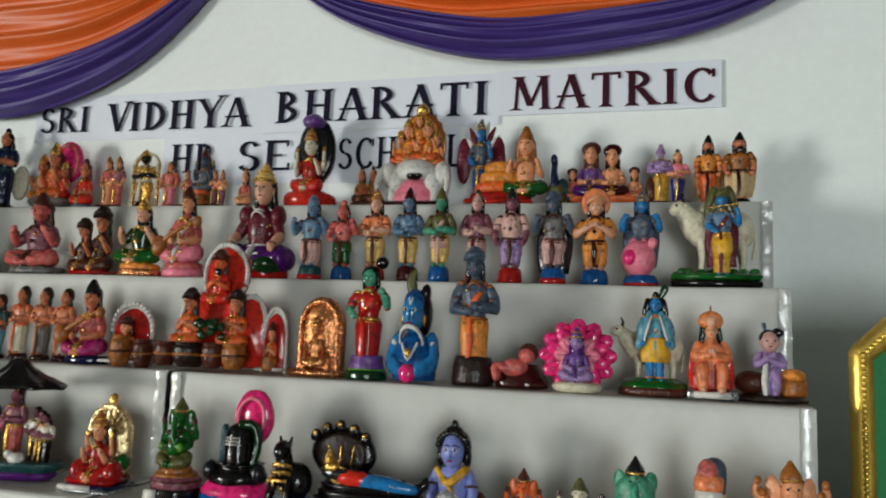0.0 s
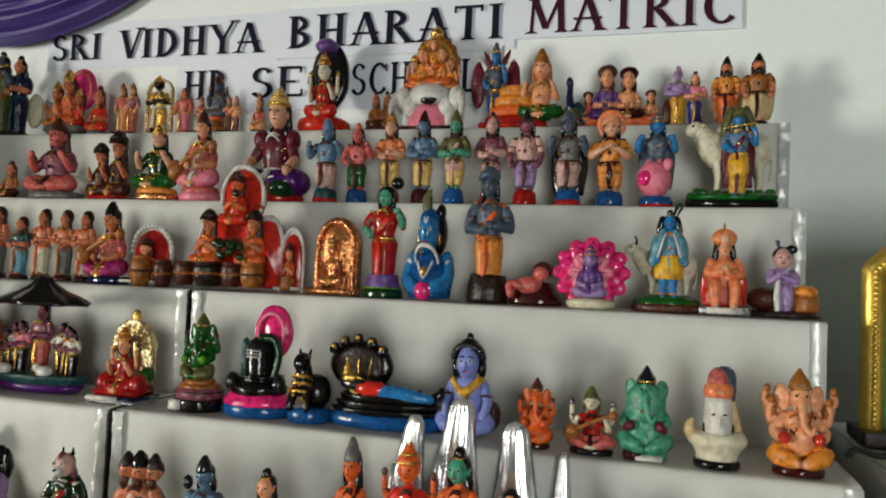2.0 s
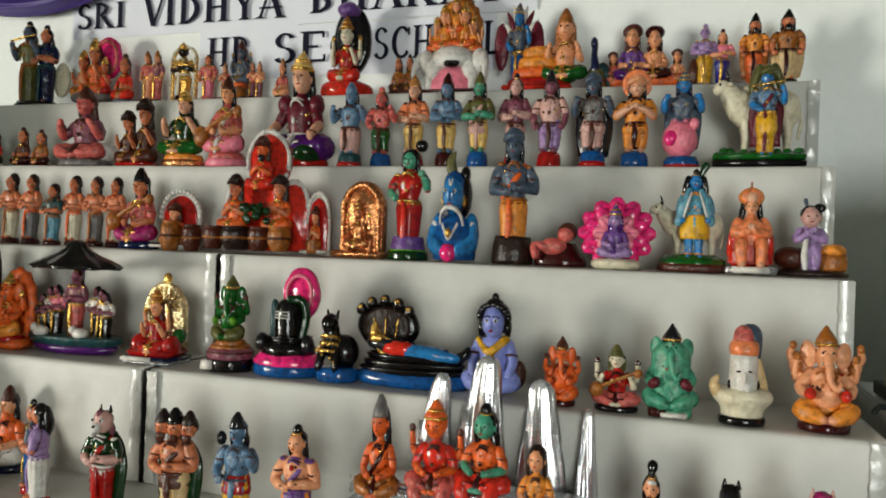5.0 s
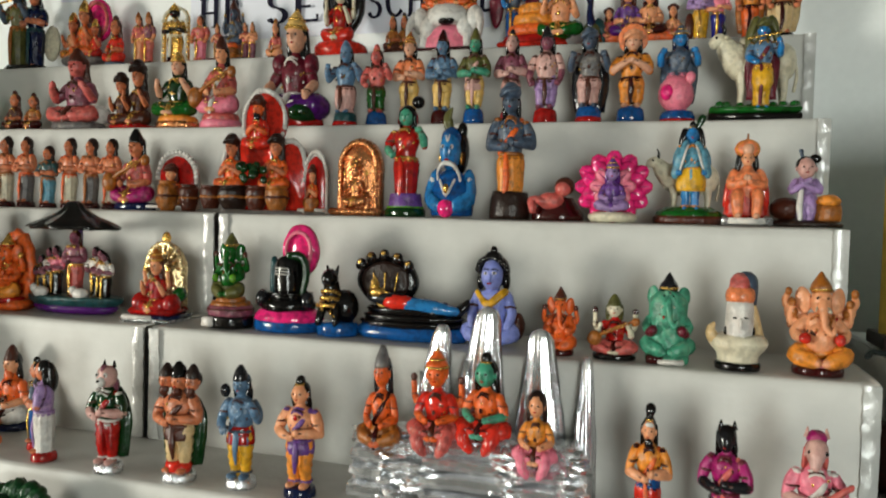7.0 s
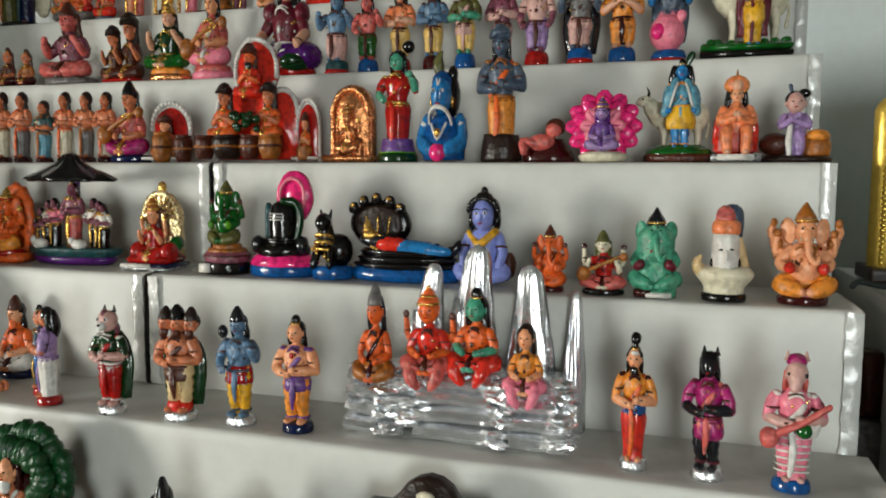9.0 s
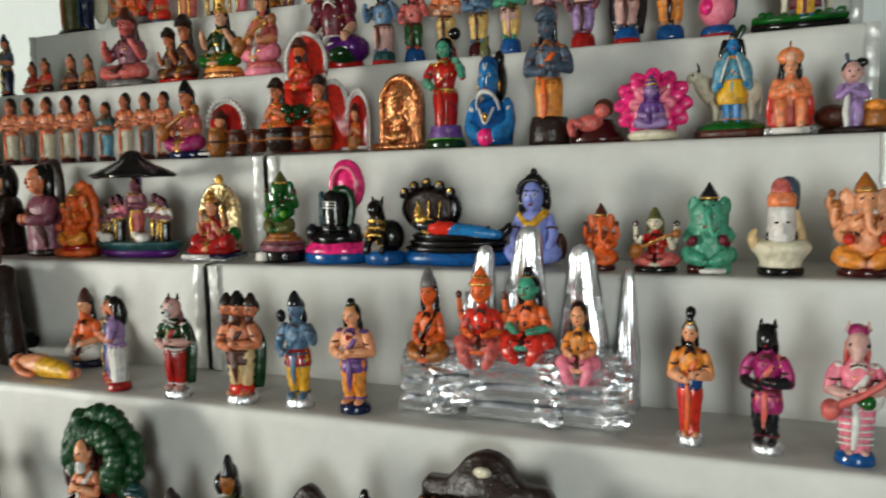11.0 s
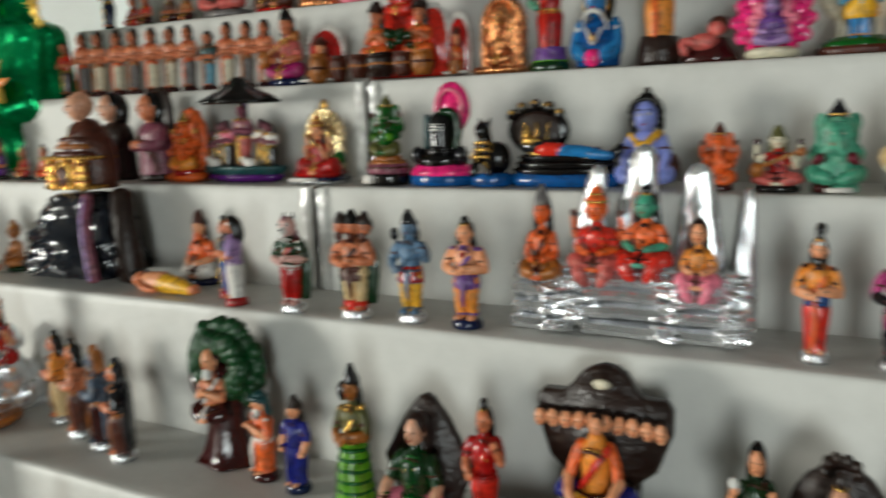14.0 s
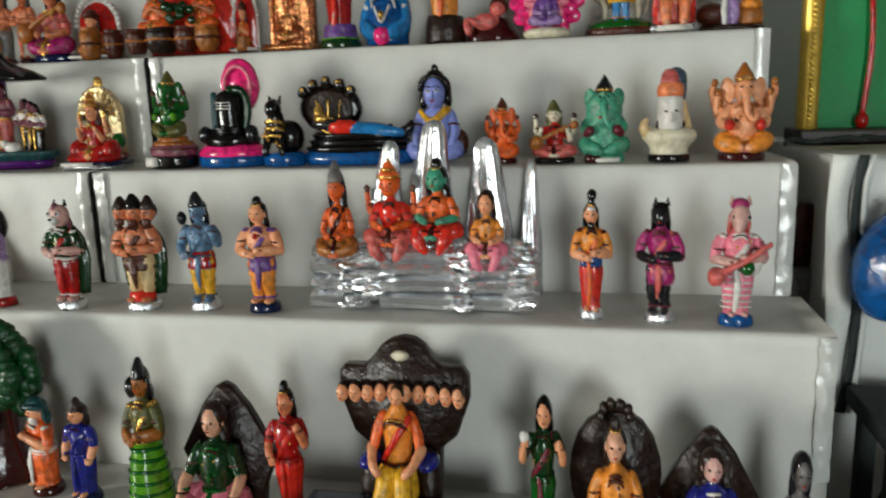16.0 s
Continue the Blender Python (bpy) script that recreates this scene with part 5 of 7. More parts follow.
for i in range(5):
    a = radians(35 + 27.5 * i)
    d.ball("black", (-.25 + .26 * math.cos(a), -.02, .72 + .28 * math.sin(a)), (.05, .05, .075), 10, 7)
    d.ball("gold", (-.25 + .26 * math.cos(a), -.06, .75 + .28 * math.sin(a)), (.025, .025, .03), 8, 5)
for i in range(0, 7, 3):
    d.limb("gold", [(-.34 + .03 * i, -.0, .5), (-.36 + .037 * i, .0, .78)], [.008, .008], 5, 2)
d.limb("charcoal", [(-.28, -.1, .5), (-.1, -.12, .47), (.05, -.1, .43)], [.09, .1, .09], 10)
d.limb("scarlet", [(-.12, -.14, .46), (-.02, -.13, .45)], [.1, .1], 10, 2)
d.limb("sky_blue", [(.0, -.12, .43), (.2, -.12, .41), (.38, -.1, .38)], [.1, .09, .06], 10)
for i in range(4):
    d.ring("navy", (.08 + i * .08, -.12, .42 - i * .01), .02, .09, .012, 0, 10)
d.ball("gold", (-.27, -.14, .56), (.07, .07, .07), 10, 7)
d.lathe("gold", [(.6, .05, .05), (.7, .03, .03), (.75, .01, .01)], 8, -.3, -.12)
d.ring("gold", (-.2, -.15, .48), .07, .09, .018, 0, 12)
d.limb("black", [(.38, -.05, .35), (.46, -.05, .42), (.49, -.05, .5)], [.07, .05, .02], 8)
put(d, "reclining_figurine", "black clay figure reclining under gilt snake hoods", 4, -.922, .1, .28, .2, 0, ROW[4])
d = Clay(59)
d.ball("periwinkle", (0, 0, .14), (.3, .22, .14), 14, 8)
for s in (-1, 1):
    d.limb("periwinkle", [(s * .14, 0, .14), (s * .3, -.1, .14), (s * .1, -.22, .08)], [.11, .1, .07], 10)
    d.limb("periwinkle", [(s * .19, 0, .5), (s * .26, -.04, .34), (s * .23, -.14, .2)], [.075, .065, .05], 10)
    d.ring("brown", (s * .24, -.02, .4), .07, .07, .014, 80, 10)
d.lathe("periwinkle", [(.18, .17, .13), (.3, .17, .13), (.44, .21, .14), (.53, .2, .12), (.58, .1, .09), (.63, .075, .075)], 16)
d.limb("yellow", [(-.2, -.04, .55), (-.02, -.17, .44), (.16, -.1, .56), (.2, -.02, .56)], [.035, .045, .045, .03], 6, flat=.5)
d.limb("yellow", [(-.02, -.17, .44), (.06, -.19, .34)], [.035, .03], 6, 2, flat=.5)
d.ball("periwinkle", (0, -.06, .74), (.145, .14, .165), 16, 10)
d.ball("periwinkle", (0, -.2, .72), (.025, .035, .045), 8, 6)
d.ball("black", (0, .04, .78), (.215, .15, .18), 16, 10)
for i in range(11):
    a = math.pi * i / 10
    d.ball("black", (.19 * math.cos(a), -.07, .8 + .12 * math.sin(a)), .042, 8, 6)
d.ball("black", (0, .0, .93), (.12, .1, .07), 12, 8)
d.ball("black", (0, .0, 1.0), (.05, .05, .05), 10, 7)
for s in (-1, 1):
    d.ball("black", (s * .17, .02, .68), (.055, .07, .11), 10, 7)
    d.ball("white", (s * .055, -.185, .765), (.034, .014, .016), 8, 5)
    d.ball("black", (s * .055, -.197, .765), (.014, .008, .014), 6, 4)
    d.limb("black", [(s * .02, -.19, .8), (s * .06, -.185, .812), (s * .1, -.165, .8)], [.007] * 3, 5)
d.ball("red", (0, -.195, .66), (.035, .012, .012), 8, 4)
d.ball("brown", (.32, .08, .2), (.1, .1, .15), 10, 7)
put(d, "seated_figurine", "periwinkle blue clay figurine with black hair bun", 4, -.735, .11, .138, .216, 0, ROW[4])
simple(elephant_headed, "small orange elephant headed clay figurine", 4, -.579, .05, .078, .139, skin="orange", low="orange", base="maroon", crown="brown", girdle="brown")
simple(seated, "small white faced clay figurine in red robe", 4, -.47, .05, .102, .13, skin="ivory", top="red", low="rose", base="black", hair="olive", hat=("cone", "olive"), arms="bless", four=True, girdle="maroon", extra=lute)
d = Clay(60)
elephant_headed(d, "mint", "mint", "mint", "charcoal", ears="mint", sleeve="wine", girdle="teal", four=False)
d.lathe("mint", [(.02, .27, .2), (.3, .285, .21), (.52, .27, .19), (.66, .27, .17), (.74, .22, .15), (.8, .13, .12)], 20)
for s in (-1, 1):
    d.ball("wine", (s * .22, -.17, .36), (.09, .05, .06), 10, 7, (0, s * 25, 0))
d.box("maroon", -.28, -.05, -.24, .1, 0, .1, .02)
d.box("white", -.12, .24, -.25, .1, 0, .06, .02)
put(d, "elephant_headed_figurine", "mint green elephant headed clay figurine with dark cap", 4, -.367, .055, .106, .178, 0, ROW[4])
d = Clay(61)
d.lathe("black", [(0, .3, .22), (.05, .31, .23), (.08, .29, .21)], 18)
d.lathe("ivory", [(.07, .27, .2), (.16, .29, .21), (.26, .4, .26), (.33, .36, .24), (.36, .28, .2)], 20)
d.limb("cream", [(-.32, -.05, .3), (-.38, -.06, .38), (-.34, -.06, .45)], [.08, .07, .03], 8)
d.limb("cream", [(.28, .04, .3), (.22, .1, .5), (.14, .1, .72)], [.07, .07, .06], 8)
d.lathe("white", [(.32, .17, .15), (.42, .19, .17), (.56, .185, .165), (.68, .17, .15), (.74, .1, .1)], 16, 0, -.06)
d.ball("white", (0, -.235, .48), (.025, .03, .06), 8, 6)
for s in (-1, 1):
    d.ball("black", (s * .07, -.215, .54), (.035, .015, .012), 8, 4)
    d.ball("black", (s * .18, -.1, .4), (.03, .04, .05), 8, 5)
d.ball("red", (0, -.215, .4), (.03, .012, .012), 6, 4)
d.lathe("apricot", [(.69, .18, .16), (.74, .2, .18), (.8, .19, .17), (.84, .15, .14)], 18, 0, -.03)
d.lathe("rose", [(.82, .15, .14), (.93, .12, .11), (.98, .05, .05)], 16, -.01, -.02)
d.lathe("slate", [(.66, .14, .12), (.84, .15, .13), (.95, .13, .11), (1.0, .05, .05)], 16, .09, .05)
put(d, "bust_figurine", "white faced clay bust with orange hair in bowl", 4, -.241, .04, .114, .187, 0, ROW[4])
d = Clay(62)
elephant_headed(d, "peach", "saffron", "maroon", "ochre", base2="pink", sleeve="scarlet", girdle="ochre")
for s in (-1, 1):
    for j in range(3):
        d.limb("peach", [(s * .17, .06, .55), (s * (.34 + .03 * j), .06, .48 + .1 * j), (s * (.3 + .04 * j), .0, .58 + .1 * j)], [.055, .05, .035], 8)
        d.ball("ochre", (s * (.3 + .04 * j), -.02, .6 + .1 * j), .045, 8, 6)
put(d, "elephant_headed_figurine", "peach many armed elephant headed clay figurine", 4, -.096, .05, .134, .192, 0, ROW[4])

# fifth step ---------------------------------------------------------
simple(standing, "small clay figurine in plain red robe", 5, -3.025, -.2, .108, .211, top="red", low="red", base="black", hat=None, arms="fold", girdle="maroon")
simple(standing, "small clay figurine in mustard robe", 5, -2.862, -.17, .105, .21, top="saffron", low="yellow", base=None, hat=("long", "black"), arms="fold", girdle="ochre")


def lying(x, y, W, H, top, low, rz, label):
    d = Clay(int(W * 1000))
    d.limb(top, [(-.25, 0, .12), (0, 0, .13)], [.1, .11], 10, 2)
    d.limb(low, [(0, 0, .12), (.22, .0, .11), (.42, 0, .08)], [.11, .09, .055], 10)
    d.ball("skin", (-.4, 0, .13), (.09, .085, .085), 12, 8)
    d.ball("black", (-.44, 0, .15), (.075, .085, .085), 10, 7)
    d.ring("navy", (-.01, 0, .12), .01, .11, .02, 0, 10)
    for s in (-1, 1):
        d.limb("skin", [(-.28, s * .1, .12), (-.15, s * .14, .08), (-.02, s * .12, .06)], [.04, .035, .03], 8)
        d.ball("skin", (.46, s * .03, .09), (.05, .03, .05), 8, 6)
    return put(d, "lying_figurine", label, 5, x, y, W, H, rz, ROW[5])


lying(-2.72, -.175, .2, .05, "ochre", "gold", 8, "small golden clay figurine lying on its back")
lying(-1.905, -.19, .25, .058, "peach", "yellow", -6, "orange clay figurine lying on its back")
simple(seated, "small mustard clay seated figurine", 5, -2.62, -.1, .09, .16, skin="ochre", top="ochre", low="ochre", base="dark_green", hat=("bun", "ochre"), hair="ochre", girdle="ochre")
d = Clay(71)
rock = []
for i in range(34):
    z = i / 33
    ring = []
    for j in range(44):
        a = 2 * math.pi * j / 44
        r = .46 - .2 * z ** 1.3 - (.14 if z > .985 else 0)
        g = 1 + .36 * noise.noise(Vector((math.cos(a) * 3, math.sin(a) * 3, z * 3.6))) + .24 * noise.noise(Vector((math.cos(a) * 7, math.sin(a) * 7, z * 8 + 4)))
        ring.append((-.05 + r * g * math.cos(a) - (.1 * (1 - z) if math.cos(a) < 0 else 0), r * g * math.sin(a) * .75, z))
    rock.append(ring)
d.rings("ink", rock)
d.limb("mauve", [(.2, -.24, .98), (.24, -.33, .6), (.3, -.36, .03)], [.045, .045, .05], 6)
d.limb("lilac", [(.2, -.275, .98), (.24, -.37, .6), (.3, -.4, .03)], [.014, .014, .016], 6)
d.limb("dark_brown", [(.3, .0, .98), (.36, -.06, .5), (.4, -.08, .02)], [.08, .1, .11], 8)
put(d, "rock_figurine", "glossy black modelled rock with a lilac stripe", 5, -2.3, -.1, .5, .265, 0, ROW[5])
d = Clay(72)
d.lathe("brown", [(0, .3, .24), (.3, .32, .26), (.6, .3, .24), (.85, .2, .18), (1, .05, .05)], 16, .06, .1, folds=6, amp=.05)
d.box("gold", -.34, .34, -.3, .2, 0, .06, .02)
for s in (-1, 1):
    d.limb("gold", [(s * .24, -.24, .05), (s * .24, -.24, .42)], [.075, .065], 10, 2)
    for z in (.12, .24, .36):
        d.ring("copper", (s * .24, -.24, z), .08, .08, .02, 90, 12)
d.slab("gold", arch(.13, .04, .3, .42), -.3, -.22, .1)
d.slab("brown", arch(.07, .06, .26, .34), -.32, -.28, .1)
d.box("gold", -.36, .36, -.32, .2, .42, .48, .02)
for i in range(3):
    d.lathe("ochre" if i % 2 else "brown", [(.48 + i * .1, .3 - i * .04, .24 - i * .04), (.54 + i * .1, .27 - i * .04, .22 - i * .04)], 16, 0, -.06, sub=2, folds=8, amp=.06)
put(d, "temple_figurine", "small gilt model temple on a black rock", 5, -2.262, -.11, .19, .2, 0, ROW[5], lift=.258)
simple(seated, "orange clay old man seated in striped skirt", 5, -1.9, -.05, .12, .205, skin="peach", top="orange", low="white", base="navy", hat=("cone", "brown"), arms="lap", beard="orange", girdle="maroon")
simple(standing, "clay man in blue trousers with black hair", 5, -1.715, -.16, .06, .208, top="slate", low="blue", base="red", hat=("bun", "black"), arms="fold", rz=-60)
simple(standing, "clay lady in lilac blouse and white skirt", 5, -1.64, -.215, .082, .217, top="lilac", low="white", base="red", hat=("long", "black"), arms="fold", rz=-60, girdle="lilac", sash="lilac")
d = Clay(73)
standing(d, "blush", "dark_green", "red", "silver", "mauve", None, "fold", legs=True, cape="dark_green", girdle="white", sash="red")
d.ball("blush", (0, -.03, .85), (.105, .09, .1), 14, 9)
d.ball("white", (0, -.115, .81), (.05, .045, .045), 10, 7)
d.ball("black", (0, -.155, .825), (.022, .014, .014), 8, 5)
d.ball("mauve", (0, -.06, .92), (.03, .06, .04), 8, 6)
for s in (-1, 1):
    d.ball("white", (s * .05, -.105, .87), (.026, .014, .022), 8, 5)
    d.ball("black", (s * .05, -.118, .87), (.012, .008, .014), 6, 4)
for s in (-1, 1):
    d.lathe("black", [(.93, .025, .02), (.99, .006, .006)], 6, s * .06, 0, sub=1)
put(d, "animal_headed_figurine", "cat faced clay figurine with green cape and red trousers", 5, -1.466, -.222, .098, .231, 0, ROW[5])
d = Clay(74)
standing(d, "skin", "skin", "cream", "silver", "black", ("cone", "black"), "fold", legs=True, cape="dark_green", sash="brown", girdle="brown", beard="brown")
for s in (-1, 1):
    face(d, "skin", "dark_brown", (s * .13, -.005, .835), .08, "brown")
    headgear(d, "cone", "dark_brown", (s * .13, -.005, .835), .08)
d.lathe("scarlet", [(.08, .12, .09), (.12, .125, .095), (.16, .11, .085)], 14)
put(d, "standing_figurine", "three headed bearded clay figurine in cream trousers", 5, -1.301, -.212, .116, .241, 0, ROW[5])
d = Clay(75)
standing(d, "steel", "steel", "yellow", "silver", "slate", ("cone", "charcoal"), "bless", legs=True, sash="steel", girdle="slate")
d.lathe("red", [(.36, .14, .11), (.44, .135, .105), (.5, .11, .09)], 16, folds=9, amp=.05)
d.ball("charcoal", (-.17, -.02, .78), (.05, .05, .06), 8, 6)
put(d, "standing_figurine", "slate blue lion faced figurine in red and yellow", 5, -1.164, -.2, .1, .243, 0, ROW[5])
d = Clay(76)
standing(d, "peach", "peach", "saffron", "navy", "black", ("bun", "black"), "fold", legs=True, sash="violet", girdle="violet")
d.lathe("violet", [(.38, .13, .1), (.44, .125, .098), (.48, .11, .088)], 16, folds=8, amp=.06)
d.ball("red", (0, -.11, .66), (.025, .015, .025), 8, 5)
put(d, "standing_figurine", "orange clay figurine with violet sash on navy base", 5, -1.035, -.2, .106, .233, 0, ROW[5])


def foil_mountain(x, y, W, H, k, seed, label):
    """A hill of foil-wrapped rolls: stacked ribs in three bays, with crumpled buttresses between them."""
    d = Clay(seed)
    rng = d.rng
    bays = ((-.5, -.34), (-.16, .18), (.27, .46))
    for a, b in bays:
        for i in range(4):
            zc, yc = .12 + i * .245, -.2 + i * .035
            bar = []
            for s in range(5):
                px = a + (b - a) * s / 4
                dz, dy = rng.uniform(-.012, .012), rng.uniform(-.008, .008)
                bar.append([(px, yc + dy + .1 * math.cos(t), zc + dz + .122 * math.sin(t)) for t in (2 * math.pi * (j + .5) / 9 for j in range(9))])
            d.rings("foil", bar)
    for c, wide in ((-.25, .085), (.225, .045), (.485, .025)):
        for i in range(34):
            z = rng.uniform(.06, .93)
            q = rng.uniform(.045, .08)
            d.ball("foil", (c + rng.uniform(-wide, wide), -.27 + z * .14 + rng.uniform(-.03, .03), z), (q * .8, q * .7, q * 1.2), 6, 4, (rng.uniform(-60, 60), rng.uniform(-60, 60), rng.uniform(-60, 60)))
    d.box("foil", -.48, .48, -.12, .2, .02, .96, .04)
    for i in range(14):
        d.ball("foil", (-.46 + i * .071, -.1 + rng.uniform(-.03, .03), .97), (.07, .08, .05), 6, 4, (rng.uniform(-30, 30), rng.uniform(-30, 30), 0))
    return d.build("foil_mountain", label, "model mountain", x, y, Z[k] + .002, W, H, smooth=False)


def foil_peak(x, y, W, H, k, seed, lean=0.0):
    d = Clay(seed)
    d.lathe("foil", [(0, .5, .45, 0), (.35, .5, .42, 0), (.65, .38, .34, lean * .3), (.82, .3, .26, lean * .6), (.93, .25, .2, lean * .9), (.985, .15, .13, lean), (1, .03, .03, lean)], 36, folds=11, amp=.09, turn=5, sub=4)
    d.lathe("foil", [(0, .3, .25), (.4, .22, .2), (.7, .05, .05)], 10, -.3, -.18, folds=3, amp=.2)
    return d.build("foil_peak", "tall crumpled silver foil mountain peak", "model mountain", x, y, Z[k] + .002, W, H, 0, "foil mountain peaks", .06)


foil_mountain(-.72, -.11, .475, .135, 5, 80, "stepped mountain base wrapped in silver foil")
for x, w, h, s, ln in ((-.822, .085, .325, 1, .2), (-.722, .11, .367, 2, .1), (-.6, .105, .33, 3, -.05), (-.512, .046, .282, 4, .0)):
    foil_peak(x, -.032, w, h, 5, 81 + s, ln)
simple(seated, "orange clay figurine with grey cone hair", 5, -.888, -.15, .09, .195, skin="orange", top="orange", low="ochre", base=None, hat=("cone", "grey"), hair="charcoal", girdle="maroon", sash="maroon").location.z += .1


def on_foil(label, x, y, z, W, H, rz=0, **kw):
    d = Clay(int(abs(x) * 997))
    seated(d, **kw)
    for s in (-1, 1):
        # shins hanging over the edge, in gathered trousers
        ribbed(d, kw["low"], [(s * .2, -.16, .12), (s * .18, -.26, .0), (s * .1, -.24, -.12)], [.095, .085, .055], 4, 10, .08)
        ribbed(d, "blush", [(s * .16, -.2, .1), (s * .17, -.285, .02), (s * .11, -.27, -.1)], [.055, .05, .035], 4, 8, .1)
    ob = put(d, "seated_figurine", label, 5, x, y, W, H, rz, "figurines on the foil mountain")
    ob.location.z = z
    return ob


on_foil("red clay figurine seated with striped pink trousers", -.776, -.15, Z[5] + .1, .112, .2, skin="orange", top="scarlet", low="rose", base=None, hair="orange", hat=("crown", "orange"), arms="lap", four=True, girdle="brown")
on_foil("clay figurine with green face in red robe", -.681, -.15, Z[5] + .115, .118, .185, -12, skin="mint", top="orange", low="scarlet", base=None, hair="black", hat=("bun", "black"), arms="lap", girdle="maroon")
on_foil("orange clay boy seated in pink trousers", -.584, -.165, Z[5] + .085, .085, .155, skin="peach", top="saffron", low="pink", base=None, hair="dark_brown", hat=("long", "dark_brown"), arms="lap", girdle="brown")
d = Clay(90)
standing(d, "peach", "saffron", "scarlet", "silver", "black", ("bun", "black"), "fold", beard="black", girdle="maroon", sash="orange")
d.lathe("blue", [(.42, .13, .1), (.46, .135, .105), (.51, .125, .1)], 16)
d.ball("white", (0, -.07, .89), (.05, .03, .02), 8, 5)
d.ball("black", (.0, .0, .985), (.06, .06, .05), 10, 7)
put(d, "standing_figurine", "bearded clay sage in orange with blue belt", 5, -.388, -.19, .078, .24, 0, ROW[5])
d = Clay(91)
standing(d, "charcoal", "magenta", "charcoal", "silver", "black", ("long", "black"), "fold", legs=True, girdle="wine", sash="rose")
d.lathe("magenta", [(.3, .13, .1), (.36, .14, .11), (.46, .125, .1)], 18, folds=10, amp=.05)
for s in (-1, 1):
    d.lathe("black", [(.92, .03, .03), (.98, .006, .006)], 6, s * .06, 0, sub=1)
put(d, "animal_headed_figurine", "dark bear faced figurine in magenta tunic", 5, -.266, -.195, .088, .225, -15, ROW[5])
d = Clay(92)
standing(d, "blush", "pink", "pink", "blue", "rose", None, "fold", girdle="white", sash="white")
d.limb("blush", [(0, -.04, .88), (-.01, -.09, .83), (-.02, -.125, .785)], [.085, .066, .045], 12)
d.ball("magenta", (.0, .0, .95), (.085, .07, .055), 12, 8)
for s in (-1, 1):
    d.lathe("blush", [(.95, .025, .02), (1.02, .006, .006)], 8, s * .075, 0, sub=1)
    d.ball("black", (s * .055, -.1, .86), (.024, .012, .016), 8, 5)
d.limb("rose", [(-.2, -.16, .42), (0, -.18, .52), (.24, -.14, .66)], [.028, .026, .022], 8)
d.ball("rose", (-.2, -.15, .41), (.08, .07, .08), 12, 8)
d.ball("green", (.06, -.14, .47), (.06, .05, .06), 10, 7)
d.ball("white", (.13, -.08, .5), (.06, .06, .1), 10, 7)
for i in range(6):
    d.ring("white", (0, 0, .13 + i * .05), .13, .105, .009, 78, 16)
put(d, "animal_headed_figurine", "pink horse faced figurine playing a lute", 5, -.138, -.2, .105, .228, 0, ROW[5])

# sixth step ---------------------------------------------------------
for x, y, w, h, b in ((-3.0, -.38, .1, .216, None), (-2.9, -.35, .108, .24, "cone"), (-2.785, -.335, .115, .194, None)):
    simple(standing, "small clay worshipper in orange red robe", 6, x, y, w, h, skin="peach", top="orange", low="scarlet" if b else "orange", base="silver", hair="black" if b else "brown", hat=(b, "black") if b else None, girdle="maroon")
d = Clay(101)
d.lathe("ochre", [(0, .3, .16), (.04, .4, .22), (.09, .42, .24), (.07, .2, .1)], 18, -.02, -.3)
for i in range(34):
    z = d.rng.random() * .5
    a = d.rng.uniform(0, 6.28)
    r = .46 - z * .4
    d.ball("foil", (r * math.cos(a), r * math.sin(a) * .6, .12 + z), (.12, .1, .09), 7, 5, (d.rng.uniform(-40, 40), d.rng.uniform(-40, 40), 0))
d.lathe("foil", [(.05, .5, .3), (.2, .46, .28), (.45, .3, .2), (.65, .2, .14)], 14, folds=5, amp=.1)
for i in range(5):
    d.box("white", -.36 + i * .035, .06 + i * .02, -.56 + i * .06, -.1, .13 + i * .068, .165 + i * .068, .008)
for x, z, s, t, l in ((-.08, .52, .46, "rose", "violet"), (.17, .4, .54, "scarlet", "red")):
    sub(d, x, -.1, z, s)
    seated(d, "peach", t, l, None, "brown", ("turban", "ochre" if x > 0 else "rose"), "bless", sash="slate", girdle="white")
sub(d, -.2, -.12, .45, .3)
standing(d, "ochre", "gold", "gold", None, "brown", None, "fold")
put(d, "foil_mountain_figurine", "clay couple on a silver foil hill with steps", 6, -2.385, -.375, .27, .36, 38, ROW[6])
for x, y, h, t, l, hr in ((-2.16, -.335, .25, "saffron", "cream", "black"), (-2.03, -.38, .257, "skin", "brown", "black"), (-1.917, -.41, .259, "slate", "maroon", "ochre"), (-1.818, -.435, .247, "charcoal", "brown", "charcoal")):
    simple(standing, f"clay attendant with {t} upper body", 6, x, y, .1, h, rz=-50, skin="skin" if t != "slate" else "slate", top=t, low=l, base="silver", hair=hr, hat=("bun", hr), arms="fold", cape=t if t in ("charcoal", "slate") else None, girdle="ochre")
d = Clay(102)
d.lathe("maroon", [(0, .36, .24), (.05, .3, .2), (.25, .2, .15), (.45, .2, .16), (.6, .24, .18), (.75, .2, .15)], 16, folds=5, amp=.12, turn=3)
d.limb("maroon", [(-.1, 0, .5), (-.3, 0, .58), (-.38, .02, .7)], [.12, .12, .08], 8)
d.slab("maroon", oval(.24, .3, .66, 20), .02, .1)
sub(d, .02, -.16, .36, .6)
seated(d, "peach", "skin", "maroon", None, "maroon", None, "fold", beard="white", girdle="ochre", sash="white")
sub(d)
